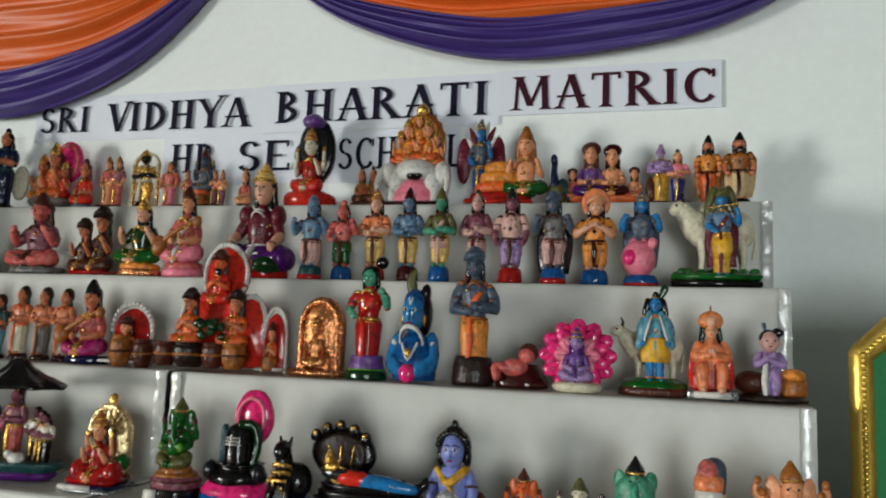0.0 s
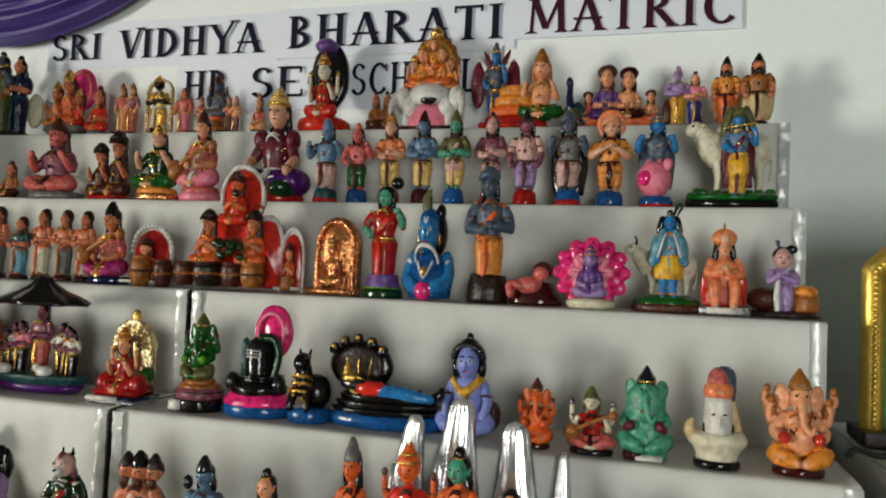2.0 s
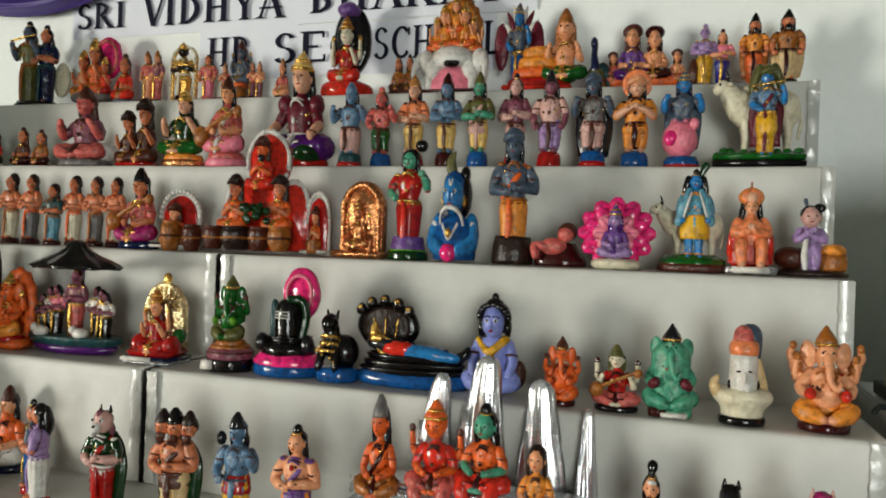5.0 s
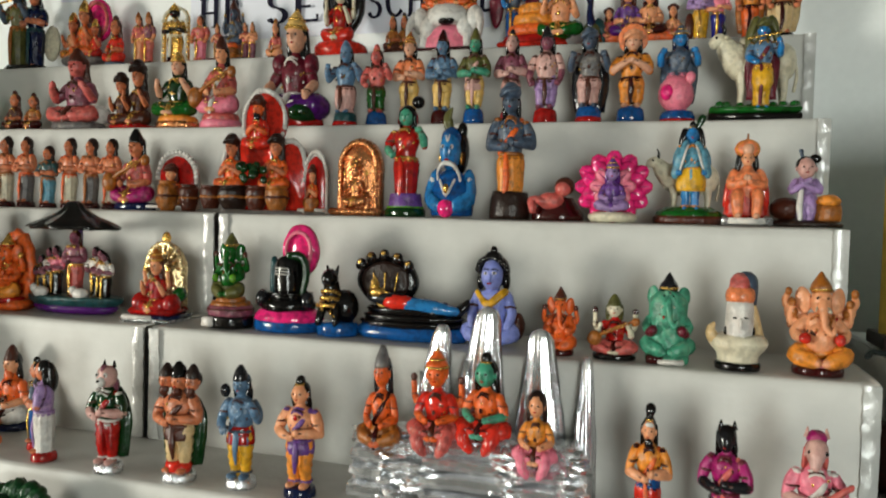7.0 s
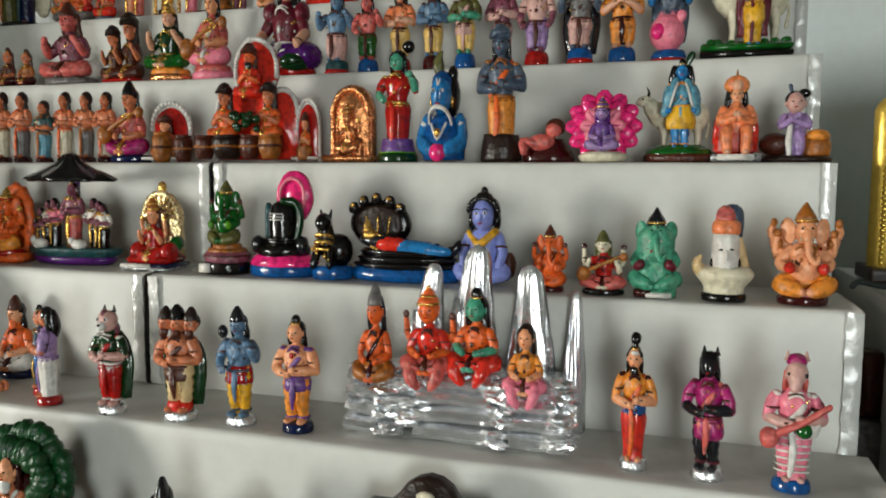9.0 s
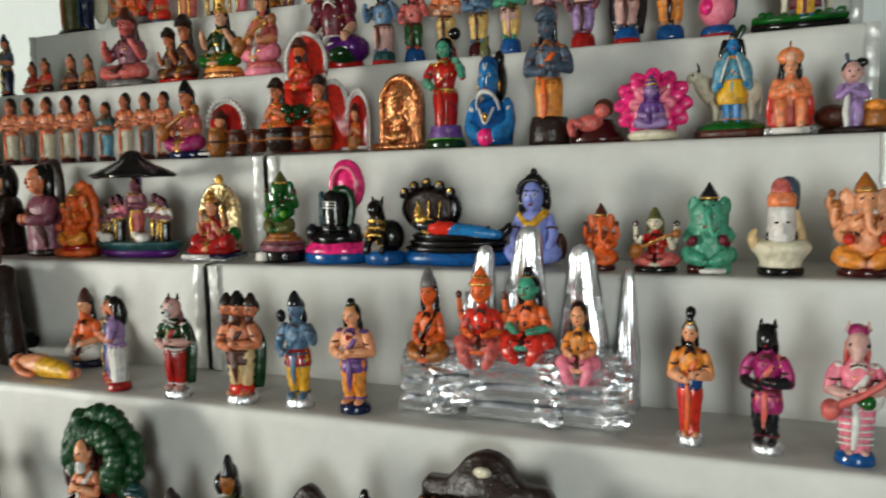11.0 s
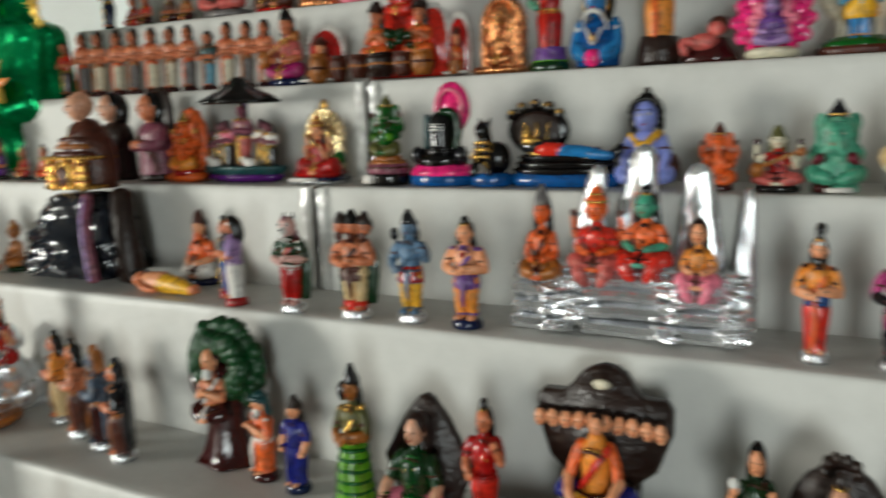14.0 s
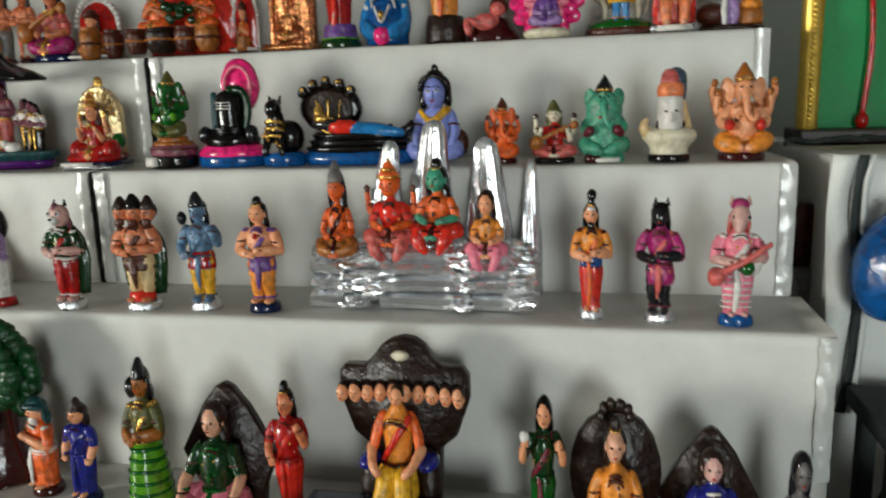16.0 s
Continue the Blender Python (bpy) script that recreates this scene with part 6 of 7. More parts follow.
for i in range(150):
    a = radians(-58 + 268 * (i // 2 + d.rng.uniform(-.4, .4)) / 74)
    r = (.26 if i % 2 else .38) + d.rng.uniform(-.05, .05)
    q = d.rng.uniform(.045, .085)
    d.ball("leaf", (r * math.cos(a) + .05, -.12 if i % 2 else -.02, .74 + .68 * r * math.sin(a)), (q * 1.25, q, q * .8), 10, 6, (d.rng.uniform(-20, 20), -math.degrees(a) * .6 + d.rng.uniform(-20, 20), 0))
put(d, "tree_figurine", "old man in maroon tree with green leaf clumps", 6, -1.575, -.335, .225, .345, 0, ROW[6])
simple(standing, "clay old man in orange with teal hood", 6, -1.45, -.375, .112, .198, skin="peach", top="orange", low="orange", base="maroon", hair="teal", hat=("turban", "teal"), arms="namaste", girdle="white", beard="white", rz=-30)
simple(standing, "clay boy in royal blue coat with tall hair", 6, -1.375, -.395, .085, .212, skin="peach", top="royal_blue", low="royal_blue", base="navy", hair="dark_brown", hat=("cone", "dark_brown"), arms="down", girdle="royal_blue", sash="royal_blue", rz=-10).location.x += .03
d = Clay(103)
d.lathe("lime", [(0, .24, .2), (.1, .23, .19), (.3, .19, .16), (.48, .14, .11)], 20)
for i in range(7):
    d.ring("green", (0, 0, .05 + i * .065), .24 - i * .014, .2 - i * .012, .013, 85, 18)
sub(d, 0, 0, .03, .95)
standing(d, "ochre", "olive", "lime", None, "black", ("cone", "charcoal"), "fold", girdle="gold", sash="gold")
d.ball("black", (-.13, .02, .8), (.07, .06, .07), 10, 7)
put(d, "standing_figurine", "clay lady in bright green ringed skirt", 6, -1.178, -.43, .088, .311, 0, ROW[6])


def backed(x, y, W, H, outline, back, label, seed, extra=None, **kw):
    d = Clay(seed)
    d.slab(back, outline, .05, .13, .04)
    sub(d, 0, -.12, .0, 1.02, 0, .84)
    seated(d, head=.74, **kw)
    sub(d)
    if extra:
        extra(d)
    return put(d, "backed_figurine", label, 6, x, y, W, H, 0, ROW[6])


kite = [(-.28, 0), (-.3, .2), (-.42, .45), (-.2, .82), (-.07, .97), (0, 1.0), (.07, .97), (.2, .82), (.42, .45), (.3, .2), (.28, 0)]
backed(-1.042, -.4, .19, .25, kite, "dark_brown", "clay figurine in green before a dark pointed back", 104, skin="fair", top="dark_green", low="pink", base="maroon", hair="dark_brown", hat=("long", "dark_brown"), arms="knee", girdle="green")
simple(standing, "clay lady in red sari with raised hand", 6, -.912, -.405, .085, .27, skin="skin", top="red", low="scarlet", base="brown", hat=("bun", "black"), arms="one", sash="scarlet", girdle="red")
d = Clay(105)
d.slab("dark_brown", [(-.5, .64), (-.5, .78), (-.45, .825), (-.3, .83), (-.24, .87), (-.17, .94), (-.09, .985), (0, 1.0), (.09, .985), (.17, .94), (.24, .87), (.3, .83), (.45, .825), (.5, .78), (.5, .64), (.4, .42), (.28, .34), (.26, 0), (-.26, 0), (-.28, .34), (-.4, .42)], .04, .14, .05)
d.ball("ivory", (0, .02, .9), (.07, .03, .03), 8, 5)
for i in range(10):
    x = (i - 4.5) * .098
    face(d, "peach", "dark_brown", (x, -.03, .705 - .02 * abs(i - 4.5) / 4.5), .056)
d.lathe("saffron", [(.3, .1, .09), (.4, .1, .09), (.5, .108, .1), (.57, .11, .095), (.62, .07, .07), (.67, .035, .04)], 16, 0, -.1)
d.lathe("yellow", [(0, .13, .12), (.1, .14, .13), (.22, .15, .14), (.31, .13, .12), (.34, .1, .09)], 20, 0, -.16, folds=6, amp=.07)
d.ring("gold", (0, -.16, .57), .07, .06, .012, 60, 14)
d.ring("brown", (0, -.17, .54), .08, .1, .01, 50, 14)
d.ring("maroon", (0, -.11, .34), .12, .11, .016, 90, 16)
d.limb("scarlet", [(.1, -.15, .6), (.02, -.21, .5), (-.09, -.18, .37)], [.022, .025, .02], 6, flat=.5)
for s in (-1, 1):
    d.limb("orange", [(s * .105, -.1, .58), (s * .155, -.13, .49), (s * .175, -.16, .42)], [.042, .04, .034], 8)
    d.limb("peach", [(s * .19, -.16, .42), (s * .15, -.26, .37), (s * .1, -.3, .33)], [.036, .032, .03], 8)
    d.ball("royal_blue", (s * .22, -.1, .33), (.085, .12, .05), 12, 8)
    d.limb("dark_brown", [(s * .22, -.06, .3), (s * .22, -.08, .02)], [.085, .1], 8, 2)
    d.limb("yellow", [(s * .06, -.24, .28), (s * .08, -.3, .17), (s * .05, -.3, .05)], [.07, .065, .05], 10)
    d.ball("peach", (s * .05, -.33, .03), (.03, .05, .025), 8, 5)
face(d, "peach", "dark_brown", (0, -.1, .7), .062)
put(d, "ten_headed_figurine", "ten headed clay king before a dark brown back", 6, -.713, -.365, .238, .336, 0, ROW[6])
d = Clay(106)
d.box("navy", -.5, .5, -.3, .3, 0, 1, .06)
put(d, "pedestal", "low dark blue painted pedestal block", 6, -.69, -.47, .36, .07, 0, "")
simple(standing, "clay lady in dark green sari with bangle", 6, -.462, -.405, .078, .265, skin="peach", top="dark_green", low="green", base="brown", hat=("long", "black"), arms="up", girdle="dark_green", sash="wine", extra=lambda d: d.ball("white", (-.185, -.13, .73), (.055, .04, .035), 8, 6))
backed(-.345, -.4, .15, .262, oval(.42, .46, .5, 20), "dark_brown", "clay figurine in orange before a dark oval back", 107,
       lambda d: [d.ball("dark_brown", (.13 * math.cos(radians(a)), .03, .93 + .09 * math.sin(radians(a))), .045, 8, 6) for a in range(0, 181, 36)],
       skin="fair", top="saffron", low="magenta", base="maroon", hair="dark_brown", hat=("bun", "dark_brown"), arms="lap", girdle="brown")
backed(-.196, -.4, .158, .216, kite, "dark_brown", "clay figurine in blue before a dark pointed back", 108, skin="blush", top="royal_blue", low="blue", base="maroon", hair="dark_brown", hat=("long", "dark_brown"), arms="lap", girdle="white")
simple(seated, "small grey clay seated figurine with dark hair", 6, -.064, -.4, .075, .19, skin="grey", top="grey", low="grey", base="black", hair="charcoal", hat=("long", "charcoal"), girdle="grey")

# lowest step --------------------------------------------------------
d = Clay(111)
sub(d, .05, 0, .03, 1)
standing(d, "slate", "slate", "navy", None, "black", ("cone", "charcoal"), "fold", cape="navy", girdle="ochre")
sub(d, -.28, -.05, .03, .6)
standing(d, "slate", "charcoal", "yellow", None, "black", ("bun", "black"), "fold")
sub(d, .2, -.12, .03, .5)
seated(d, "saffron", "saffron", "yellow", None, "black", None, "lap")
sub(d)
d.box("black", -.46, .46, -.22, .2, 0, .05, .02)
put(d, "group_figurine", "dark blue clay figures with yellow skirts on black base", 7, -2.3, -.7, .17, .44, 0, ROW[7])
for x, h, t in ((-2.081, .23, "brown"), (-1.795, .31, "red")):
    simple(standing, f"clay figurine in {t} with dark hair", 7, x, -.72, .075, h, top=t, low="orange", base="black", hair="dark_brown", hat=None)


# drapes, banner, surroundings ---------------------------------------
SATIN_P = surface("purple_satin", (0.06, 0.032, 0.2), 0.45, 0, 0.15, 200, 0.15, 5)
SATIN_O = surface("orange_satin", (0.68, 0.115, 0.012), 0.45, 0, 0.15, 200, 0.15, 5)
LETTER_P = surface("letter_black", (0.012, 0.011, 0.026), 0.7, 0, 0.1, spec=0.1)
LETTER_M = surface("letter_maroon", (0.05, 0.01, 0.02), 0.7, 0, 0.1, spec=0.1)
SHEET = surface("printed_paper", (0.82, 0.84, 0.92), 0.35, 0, 0.03, 20, 0.05, 4)


def swag(x0, x1, ztop, drop, seed):
    """A hanging double drape: an orange field edged by a purple band, in deep curved folds."""
    th = empty("swag_drape", (x0 + x1) / 2, WALL_Y, ztop)
    w = (x1 - x0) / 2
    for name, mat, a, b, bulge, n in (("orange_drape", SATIN_O, 0.0, 0.72, .05, 40), ("purple_band", SATIN_P, 0.66, 1.0, .085, 34)):
        rng = random.Random(seed + n)
        ph = [rng.uniform(0, 6.28) for _ in range(3)]
        verts, faces = [], []
        m = 48
        for i in range(m + 1):
            u = -1 + 2 * i / m
            for j in range(n + 1):
                q = a + (b - a) * j / n
                sag = drop * q * (1 - abs(u) ** 2.3)
                f = j / n
                fold = .017 * math.sin(f * 26 + ph[0] + u * 1.2) + .009 * math.sin(f * 47 + ph[1] - u * 2)
                x = u * w * (1 - .12 * (1 - q))
                lip = .03 * math.sin(math.pi * min(1, f * 1.0))
                y = -.02 - bulge * (1 - u * u) * (.35 + .65 * math.sin(math.pi * (.15 + .8 * f))) - (fold + .02) * (1 - abs(u) ** 4 * .6) - lip
                verts.append((x, y, -sag + .006 * math.sin(u * 9 + ph[2])))
        for i in range(m):
            for j in range(n):
                k = i * (n + 1) + j
                faces.append((k, k + 1, k + n + 2, k + n + 1))
        ob = mesh_object(name, verts, faces, [mat], parent=th)
        so = ob.modifiers.new("cloth", "SOLIDIFY")
        so.thickness = .004
    return tagged(th, "orange satin swag with deep purple border on wall", "drape", "wall swags")


swag(-2.07 - 2.06, -1.93, 2.95, .63, 1)
swag(-1.75, .42, 2.865, .43, 2)


# serif capitals: stems and bars (from, to, width, serif ends) and arcs (centre, radii, angles, width), with the advance
GLYPH = {
    "S": ([("c", .3, .74, .25, .26, 25, 270, .14), ("c", .3, .26, .28, .27, 90, -155, .15)], .68),
    "R": ([("l", .14, 0, .14, 1, .15, "ab"), ("c", .16, .74, .36, .26, -90, 90, .15), ("l", .3, .5, .62, 0, .15, "b")], .78),
    "I": ([("l", .17, 0, .17, 1, .15, "ab")], .44),
    "V": ([("l", .3, 0, .07, 1, .15, "b"), ("l", .3, 0, .58, 1.06, .08, "b")], .62),
    "D": ([("l", .14, 0, .14, 1, .15, "ab"), ("c", .14, .5, .48, .5, -90, 90, .16)], .76),
    "H": ([("l", .14, 0, .14, 1, .15, "ab"), ("l", .56, 0, .56, 1, .15, "ab"), ("l", .1, .5, .6, .5, .08)], .8),
    "Y": ([("l", .36, .45, .08, 1, .14, "b"), ("l", .36, .45, .66, 1.1, .08, "b"), ("l", .36, 0, .36, .5, .15, "a")], .7),
    "A": ([("l", .1, 0, .36, 1, .08, "a"), ("l", .64, 0, .36, 1, .16, "a"), ("l", .06, .36, .68, .36, .07)], .8),
    "B": ([("l", .14, 0, .14, 1, .15, "ab"), ("c", .16, .75, .32, .25, -90, 90, .14), ("c", .16, .27, .38, .27, -90, 90, .15)], .72),
    "T": ([("l", .34, 0, .34, 1, .15, "a"), ("l", .02, .96, .66, .96, .08), ("l", .05, .8, .05, 1, .06), ("l", .63, .8, .63, 1, .06)], .76),
    "M": ([("l", .1, 0, .14, 1, .08, "a"), ("l", .43, .12, .16, 1, .15, "b"), ("l", .43, .12, .72, 1, .08, "b"), ("l", .78, 0, .74, 1, .15, "a")], .98),
    "C": ([("c", .38, .5, .36, .5, 48, 318, .17), ("l", .62, .72, .62, .95, .07)], .78),
    "E": ([("l", .14, 0, .14, 1, .15, "ab"), ("l", .1, .95, .56, .95, .09), ("l", .1, .5, .44, .5, .08), ("l", .1, .05, .6, .05, .09), ("l", .56, .78, .56, .98, .06), ("l", .6, .02, .6, .24, .06)], .7),
    "O": ([("c", .38, .5, .37, .5, 0, 360, .17)], .84),
    "L": ([("l", .14, 0, .14, 1, .15, "ab"), ("l", .1, .05, .56, .05, .09), ("l", .56, .02, .56, .26, .06)], .66),
}


def banner():
    th = empty("paper_banner", -1.48, WALL_Y - .006, 2.3)

    def sheet(name, x0, x1, z0, z1, lift):
        verts, faces, n = [], [], 40
        for i in range(n + 1):
            x = x0 + (x1 - x0) * i / n
            q = noise.noise(Vector((x * 5, z0, 1))) * .002
            verts += [(x + 1.48, -lift - abs(q), z0 - 2.3), (x + 1.48, -lift - abs(q) * .5, z1 - 2.3)]
        for i in range(n):
            faces.append((2 * i, 2 * i + 2, 2 * i + 3, 2 * i + 1))
        ob = mesh_object(name, verts, faces, [SHEET], smooth=False, parent=th)
        ob.modifiers.new("paper", "SOLIDIFY").thickness = .001

    sheet("paper_strip", -2.86, -1.78, 2.225, 2.415, .0005)
    sheet("paper_strip", -1.785, -.86, 2.23, 2.42, .003)
    sheet("paper_strip", -.868, -.118, 2.262, 2.425, .0055)
    sheet("paper_strip", -2.22, -1.0, 2.03, 2.226, .0015)

    def word(text, x0, x1, z, h, mat):
        verts, faces = [], []
        pen, layer = 0.0, [0]

        def quad(*pts):
            o = len(verts)
            layer[0] += 1
            yy = -.0095 - .00012 * (layer[0] % 40)
            verts.extend((px, yy, pz) for px, pz in pts)
            faces.append(tuple(range(o, o + len(pts))))

        for ch in text:
            strokes, adv = GLYPH[ch]
            for s in strokes:
                if s[0] == "l":
                    _, ax, az, bx, bz, wd = s[:6]
                    serif = s[6] if len(s) > 6 else ""
                    L = math.hypot(bx - ax, bz - az)
                    nx, nz = -(bz - az) / L * wd / 2, (bx - ax) / L * wd / 2
                    if abs(bz - az) > abs(bx - ax):
                        nx, nz = math.copysign(wd / 2 / max(.6, abs(bz - az) / L), nx), 0
                    quad((pen + ax + nx, az + nz), (pen + ax - nx, az - nz), (pen + bx - nx, bz - nz), (pen + bx + nx, bz + nz))
                    for e, (ex, ez) in (("a", (ax, az)), ("b", (bx, bz))):
                        if e in serif:
                            up = -.07 if ez > .5 else .07
                            quad((pen + ex - .17, ez), (pen + ex + .17, ez), (pen + ex + wd * .6, ez + up), (pen + ex - wd * .6, ez + up))
                else:
                    _, cx, cz, rx, rz, a0, a1, wd = s
                    n = 14
                    for i in range(n):
                        u, v = radians(a0 + (a1 - a0) * i / n), radians(a0 + (a1 - a0) * (i + 1) / n)
                        tu, tv = (wd * (.45 + .55 * abs(math.cos(t))) for t in (u, v))
                        quad((pen + cx + rx * math.cos(u), cz + rz * math.sin(u)), (pen + cx + rx * math.cos(v), cz + rz * math.sin(v)),
                             (pen + cx + (rx - tv) * math.cos(v), cz + (rz - tv) * math.sin(v)), (pen + cx + (rx - tu) * math.cos(u), cz + (rz - tu) * math.sin(u)))
            pen += adv
        co = np.array(verts)
        lo, hi = co[:, 0].min(), co[:, 0].max()
        verts = [(x0 + 1.48 + (c[0] - lo) / (hi - lo) * (x1 - x0), c[1], z - 2.3 + c[2] * h) for c in co]
        ob = mesh_object("lettering", verts, faces, [mat], smooth=False, parent=th)
        return tagged(ob, f"printed word {text}")

    word("SRI", -2.825, -2.585, 2.262, .108, LETTER_P)
    word("VIDHYA", -2.505, -1.83, 2.258, .118, LETTER_P)
    word("BHARATI", -1.735, -.897, 2.266, .124, LETTER_P)
    word("MATRIC", -.825, -.138, 2.277, .122, LETTER_M)
    word("HR", -2.18, -1.96, 2.08, .115, LETTER_P)
    word("SEC", -1.875, -1.53, 2.08, .118, LETTER_P)
    word("SCHOOL", -1.46, -.98, 2.08, .118, LETTER_P)
    return tagged(th, "white paper banner with dark lettering taped on wall", "banner")


banner()

# the table beyond the stand's far end, with its figures and green draped idol
def cloth_table(name, label, x0, x1, y0, y1, z, seed, stripe=False):
    th = empty(name, (x0 + x1) / 2, y0, 0)
    w = (x1 - x0) / 2
    verts, faces = [], []
    nx, prof = 60, [(0, .02), (0, z * .35), (0, z * .7), (0, z - .05), (.003, z - .008), (.012, z), (.1, z), (y1 - y0, z)]
    for i in range(nx + 1):
        x = -w + 2 * w * i / nx
        for y, zz in prof:
            hang = max(0, (z - zz) / z)
            f = .03 * hang * math.sin(x * 19 + seed) + .016 * hang * math.sin(x * 43 + seed * 2)
            verts.append((x, y - f if y < .05 else y, zz))
    m = len(prof)
    for i in range(nx):
        for j in range(m - 1):
            faces.append((i * m + j, (i + 1) * m + j, (i + 1) * m + j + 1, i * m + j + 1))
    cloth = mesh_object("tablecloth", verts, faces, [CLOTH_WHITE], parent=th)
    cloth.modifiers.new("cloth", "SOLIDIFY").thickness = .003
    for sx in (-1, 1):
        # the cloth hanging down over each end
        ev, ef, rows = [], [], 24
        for i in range(rows + 1):
            y = (y1 - y0) * i / rows
            for q in (1, .97, .6, .3, .03):
                f = .022 * (1 - q) * math.sin(y * 27 + seed) + .012 * (1 - q) * math.sin(y * 61)
                ev.append((sx * (w + .004 + f), y, z * q - .001))
        for i in range(rows):
            for j in range(4):
                ef.append((i * 5 + j, i * 5 + j + 1, (i + 1) * 5 + j + 1, (i + 1) * 5 + j))
        mesh_object("cloth_end", ev, ef, [CLOTH_WHITE], parent=th).modifiers.new("cloth", "SOLIDIFY").thickness = .003
    part("tabletop", box_bm(-w + .01, w - .01, .02, y1 - y0 - .01, z - .03, z - .006, .003), surface("plywood", (.25, .14, .07), .6), th)
    for sx in (-1, 1):
        for y in (.06, y1 - y0 - .06):
            part("leg", box_bm(sx * (w - .06) - .02, sx * (w - .06) + .02, y - .02, y + .02, 0, z - .03, .003), MATS["plywood"], th)
    return tagged(th, label, "table")


cloth_table("side_table", "side table under a loose white cloth", -4.35, LEFT_X - .03, .02, .75, 1.09, 3)
cloth_table("side_table", "side table under a hanging white cloth", .075, 1.5, -.02, .7, 1.09, 5)

FOIL_G = surface("green_foil", (0.0, 0.34, 0.1), 0.2, 0.75, 0.3, 30, 0.8, 9, dist=0.006)
FOIL_GOLD = surface("gold_foil", (0.85, 0.58, 0.12), 0.38, 0.9, 0.2, 60, 0.6, 12)


def green_idol():
    """A frame dressed in pleated green foil, with a golden sun at its front."""
    th = empty("draped_idol", -3.26, .37, 1.092)
    verts, faces = [], []
    n = 64
    prof = [(0, .16, .0), (.08, .19, 0), (.14, .22, -.02), (.2, .42, -.1), (.25, .46, -.13), (.32, .42, -.1), (.4, .33, -.03), (.48, .28, .04), (.53, .25, .06), (.56, .2, .03),
            (.6, .185, .0), (.7, .18, 0), (.8, .165, 0), (.9, .13, 0), (.96, .05, 0)]
    rows = spline(prof, 3)
    for z, r, ox in rows:
        for j in range(n):
            a = 2 * math.pi * j / n
            g = 1 + .035 * math.cos(17 * a + z * 3) + .05 * noise.noise(Vector((math.cos(a) * 4, math.sin(a) * 4, z * 9)))
            verts.append((ox + r * g * math.cos(a), max(-.2, r * g * math.sin(a) * .5) + .02 * noise.noise(Vector((math.cos(a) * 9, z * 22, 3))), z))
    for i in range(len(rows) - 1):
        for j in range(n):
            faces.append((i * n + j, i * n + (j + 1) % n, (i + 1) * n + (j + 1) % n, (i + 1) * n + j))
    faces.append(tuple(range((len(rows) - 1) * n, len(rows) * n)))
    mesh_object("green_drape", verts, faces, [FOIL_G], parent=th)
    c = Clay(5)
    c.slab("gold", [(-.115, -.05), (.115, -.05)] + [(.115 * math.cos(math.pi * i / 14), .085 * math.sin(math.pi * i / 14)) for i in range(15)], -.012, .012, .12)
    sun = mesh_object("sun_ornament", [tuple(v) for v in c.v], c.f, [FOIL_GOLD], parent=th)
    sun.matrix_basis = Matrix.Translation((.185, -.235, .3)) @ Matrix.Diagonal((1.0, 1.0, 1.0, 1))
    for i in range(7):
        a = radians(12 + 26 * i)
        c = Clay(50 + i)
        c.limb("orange", [(.122 * math.cos(a), 0, .092 * math.sin(a)), (.168 * math.cos(a), 0, .155 * math.sin(a))], [.019, .004], 8, 2, flat=.5)
        mesh_object("ray", [tuple(v) for v in c.v], c.f, [CLAY_MATS("saffron")], parent=sun)
    c = Clay(6)
    c.ball("gold", (0, 0, 0), (.035, .015, .03), 12, 7)
    for i in range(8):
        a = 2 * math.pi * i / 8
        c.ball("magenta", (.052 * math.cos(a), 0, .05 * math.sin(a)), (.022, .012, .02), 8, 5)
    fl = mesh_object("flower_ornament", [(v.x, v.y, v.z) for v in c.v], c.f, [CLAY_MATS(k) for k in c.keys], c.m, parent=th)
    fl.matrix_basis = pose(.1, -.115, .635)
    return tagged(th, "draped frame in glossy green foil with golden sun", "idol")


green_idol()
TINSEL = surface("grey_tinsel", (0.3, 0.3, 0.31), 0.35, 0.7, 0.3, 90, 0.6, 30)


def garland(pts, r, label, mat, bits=120, seed=1):
    """A cord thick with short tinsel ends."""
    rng = random.Random(seed)
    c = Clay(seed)
    c.limb("grey", pts, [r * .4] * len(pts), 6, 8)
    path = spline(pts, 20)
    for _ in range(bits):
        p = Vector(path[rng.randrange(len(path))])
        v = Vector((rng.gauss(0, 1), rng.gauss(0, 1), rng.gauss(0, 1))).normalized() * r * rng.uniform(.8, 1.7)
        c.limb("grey", [p, p + v], [r * .16, r * .08], 4, 1)
    th = mesh_object("garland", [(v.x, v.y, v.z) for v in c.v], c.f, [mat])
    return tagged(th, label, "garland")


garland([(-4.7, .3, 1.33), (-4.46, .3, 1.352), (-4.15, .3, 1.4), (-3.91, .3, 1.47), (-3.65, .3, 1.575), (-3.48, .3, 1.665)], .019, "grey tinsel garland strung up to the green idol", TINSEL, 520, 1)
garland([(-2.93, .3, 1.62), (-2.97, .28, 1.75), (-3.06, .25, 1.85), (-3.1, .26, 1.98)], .02, "golden tinsel garland on the green idol", FOIL_GOLD, 260, 2)
garland([(-4.3, .0, 1.1), (-4.0, -.012, 1.065), (-3.6, -.015, 1.045), (-3.3, -.015, 1.06), (-3.11, -.012, 1.09), (-3.1, -.012, .98)], .02, "grey tinsel garland along the tablecloth edge", TINSEL, 620, 3)
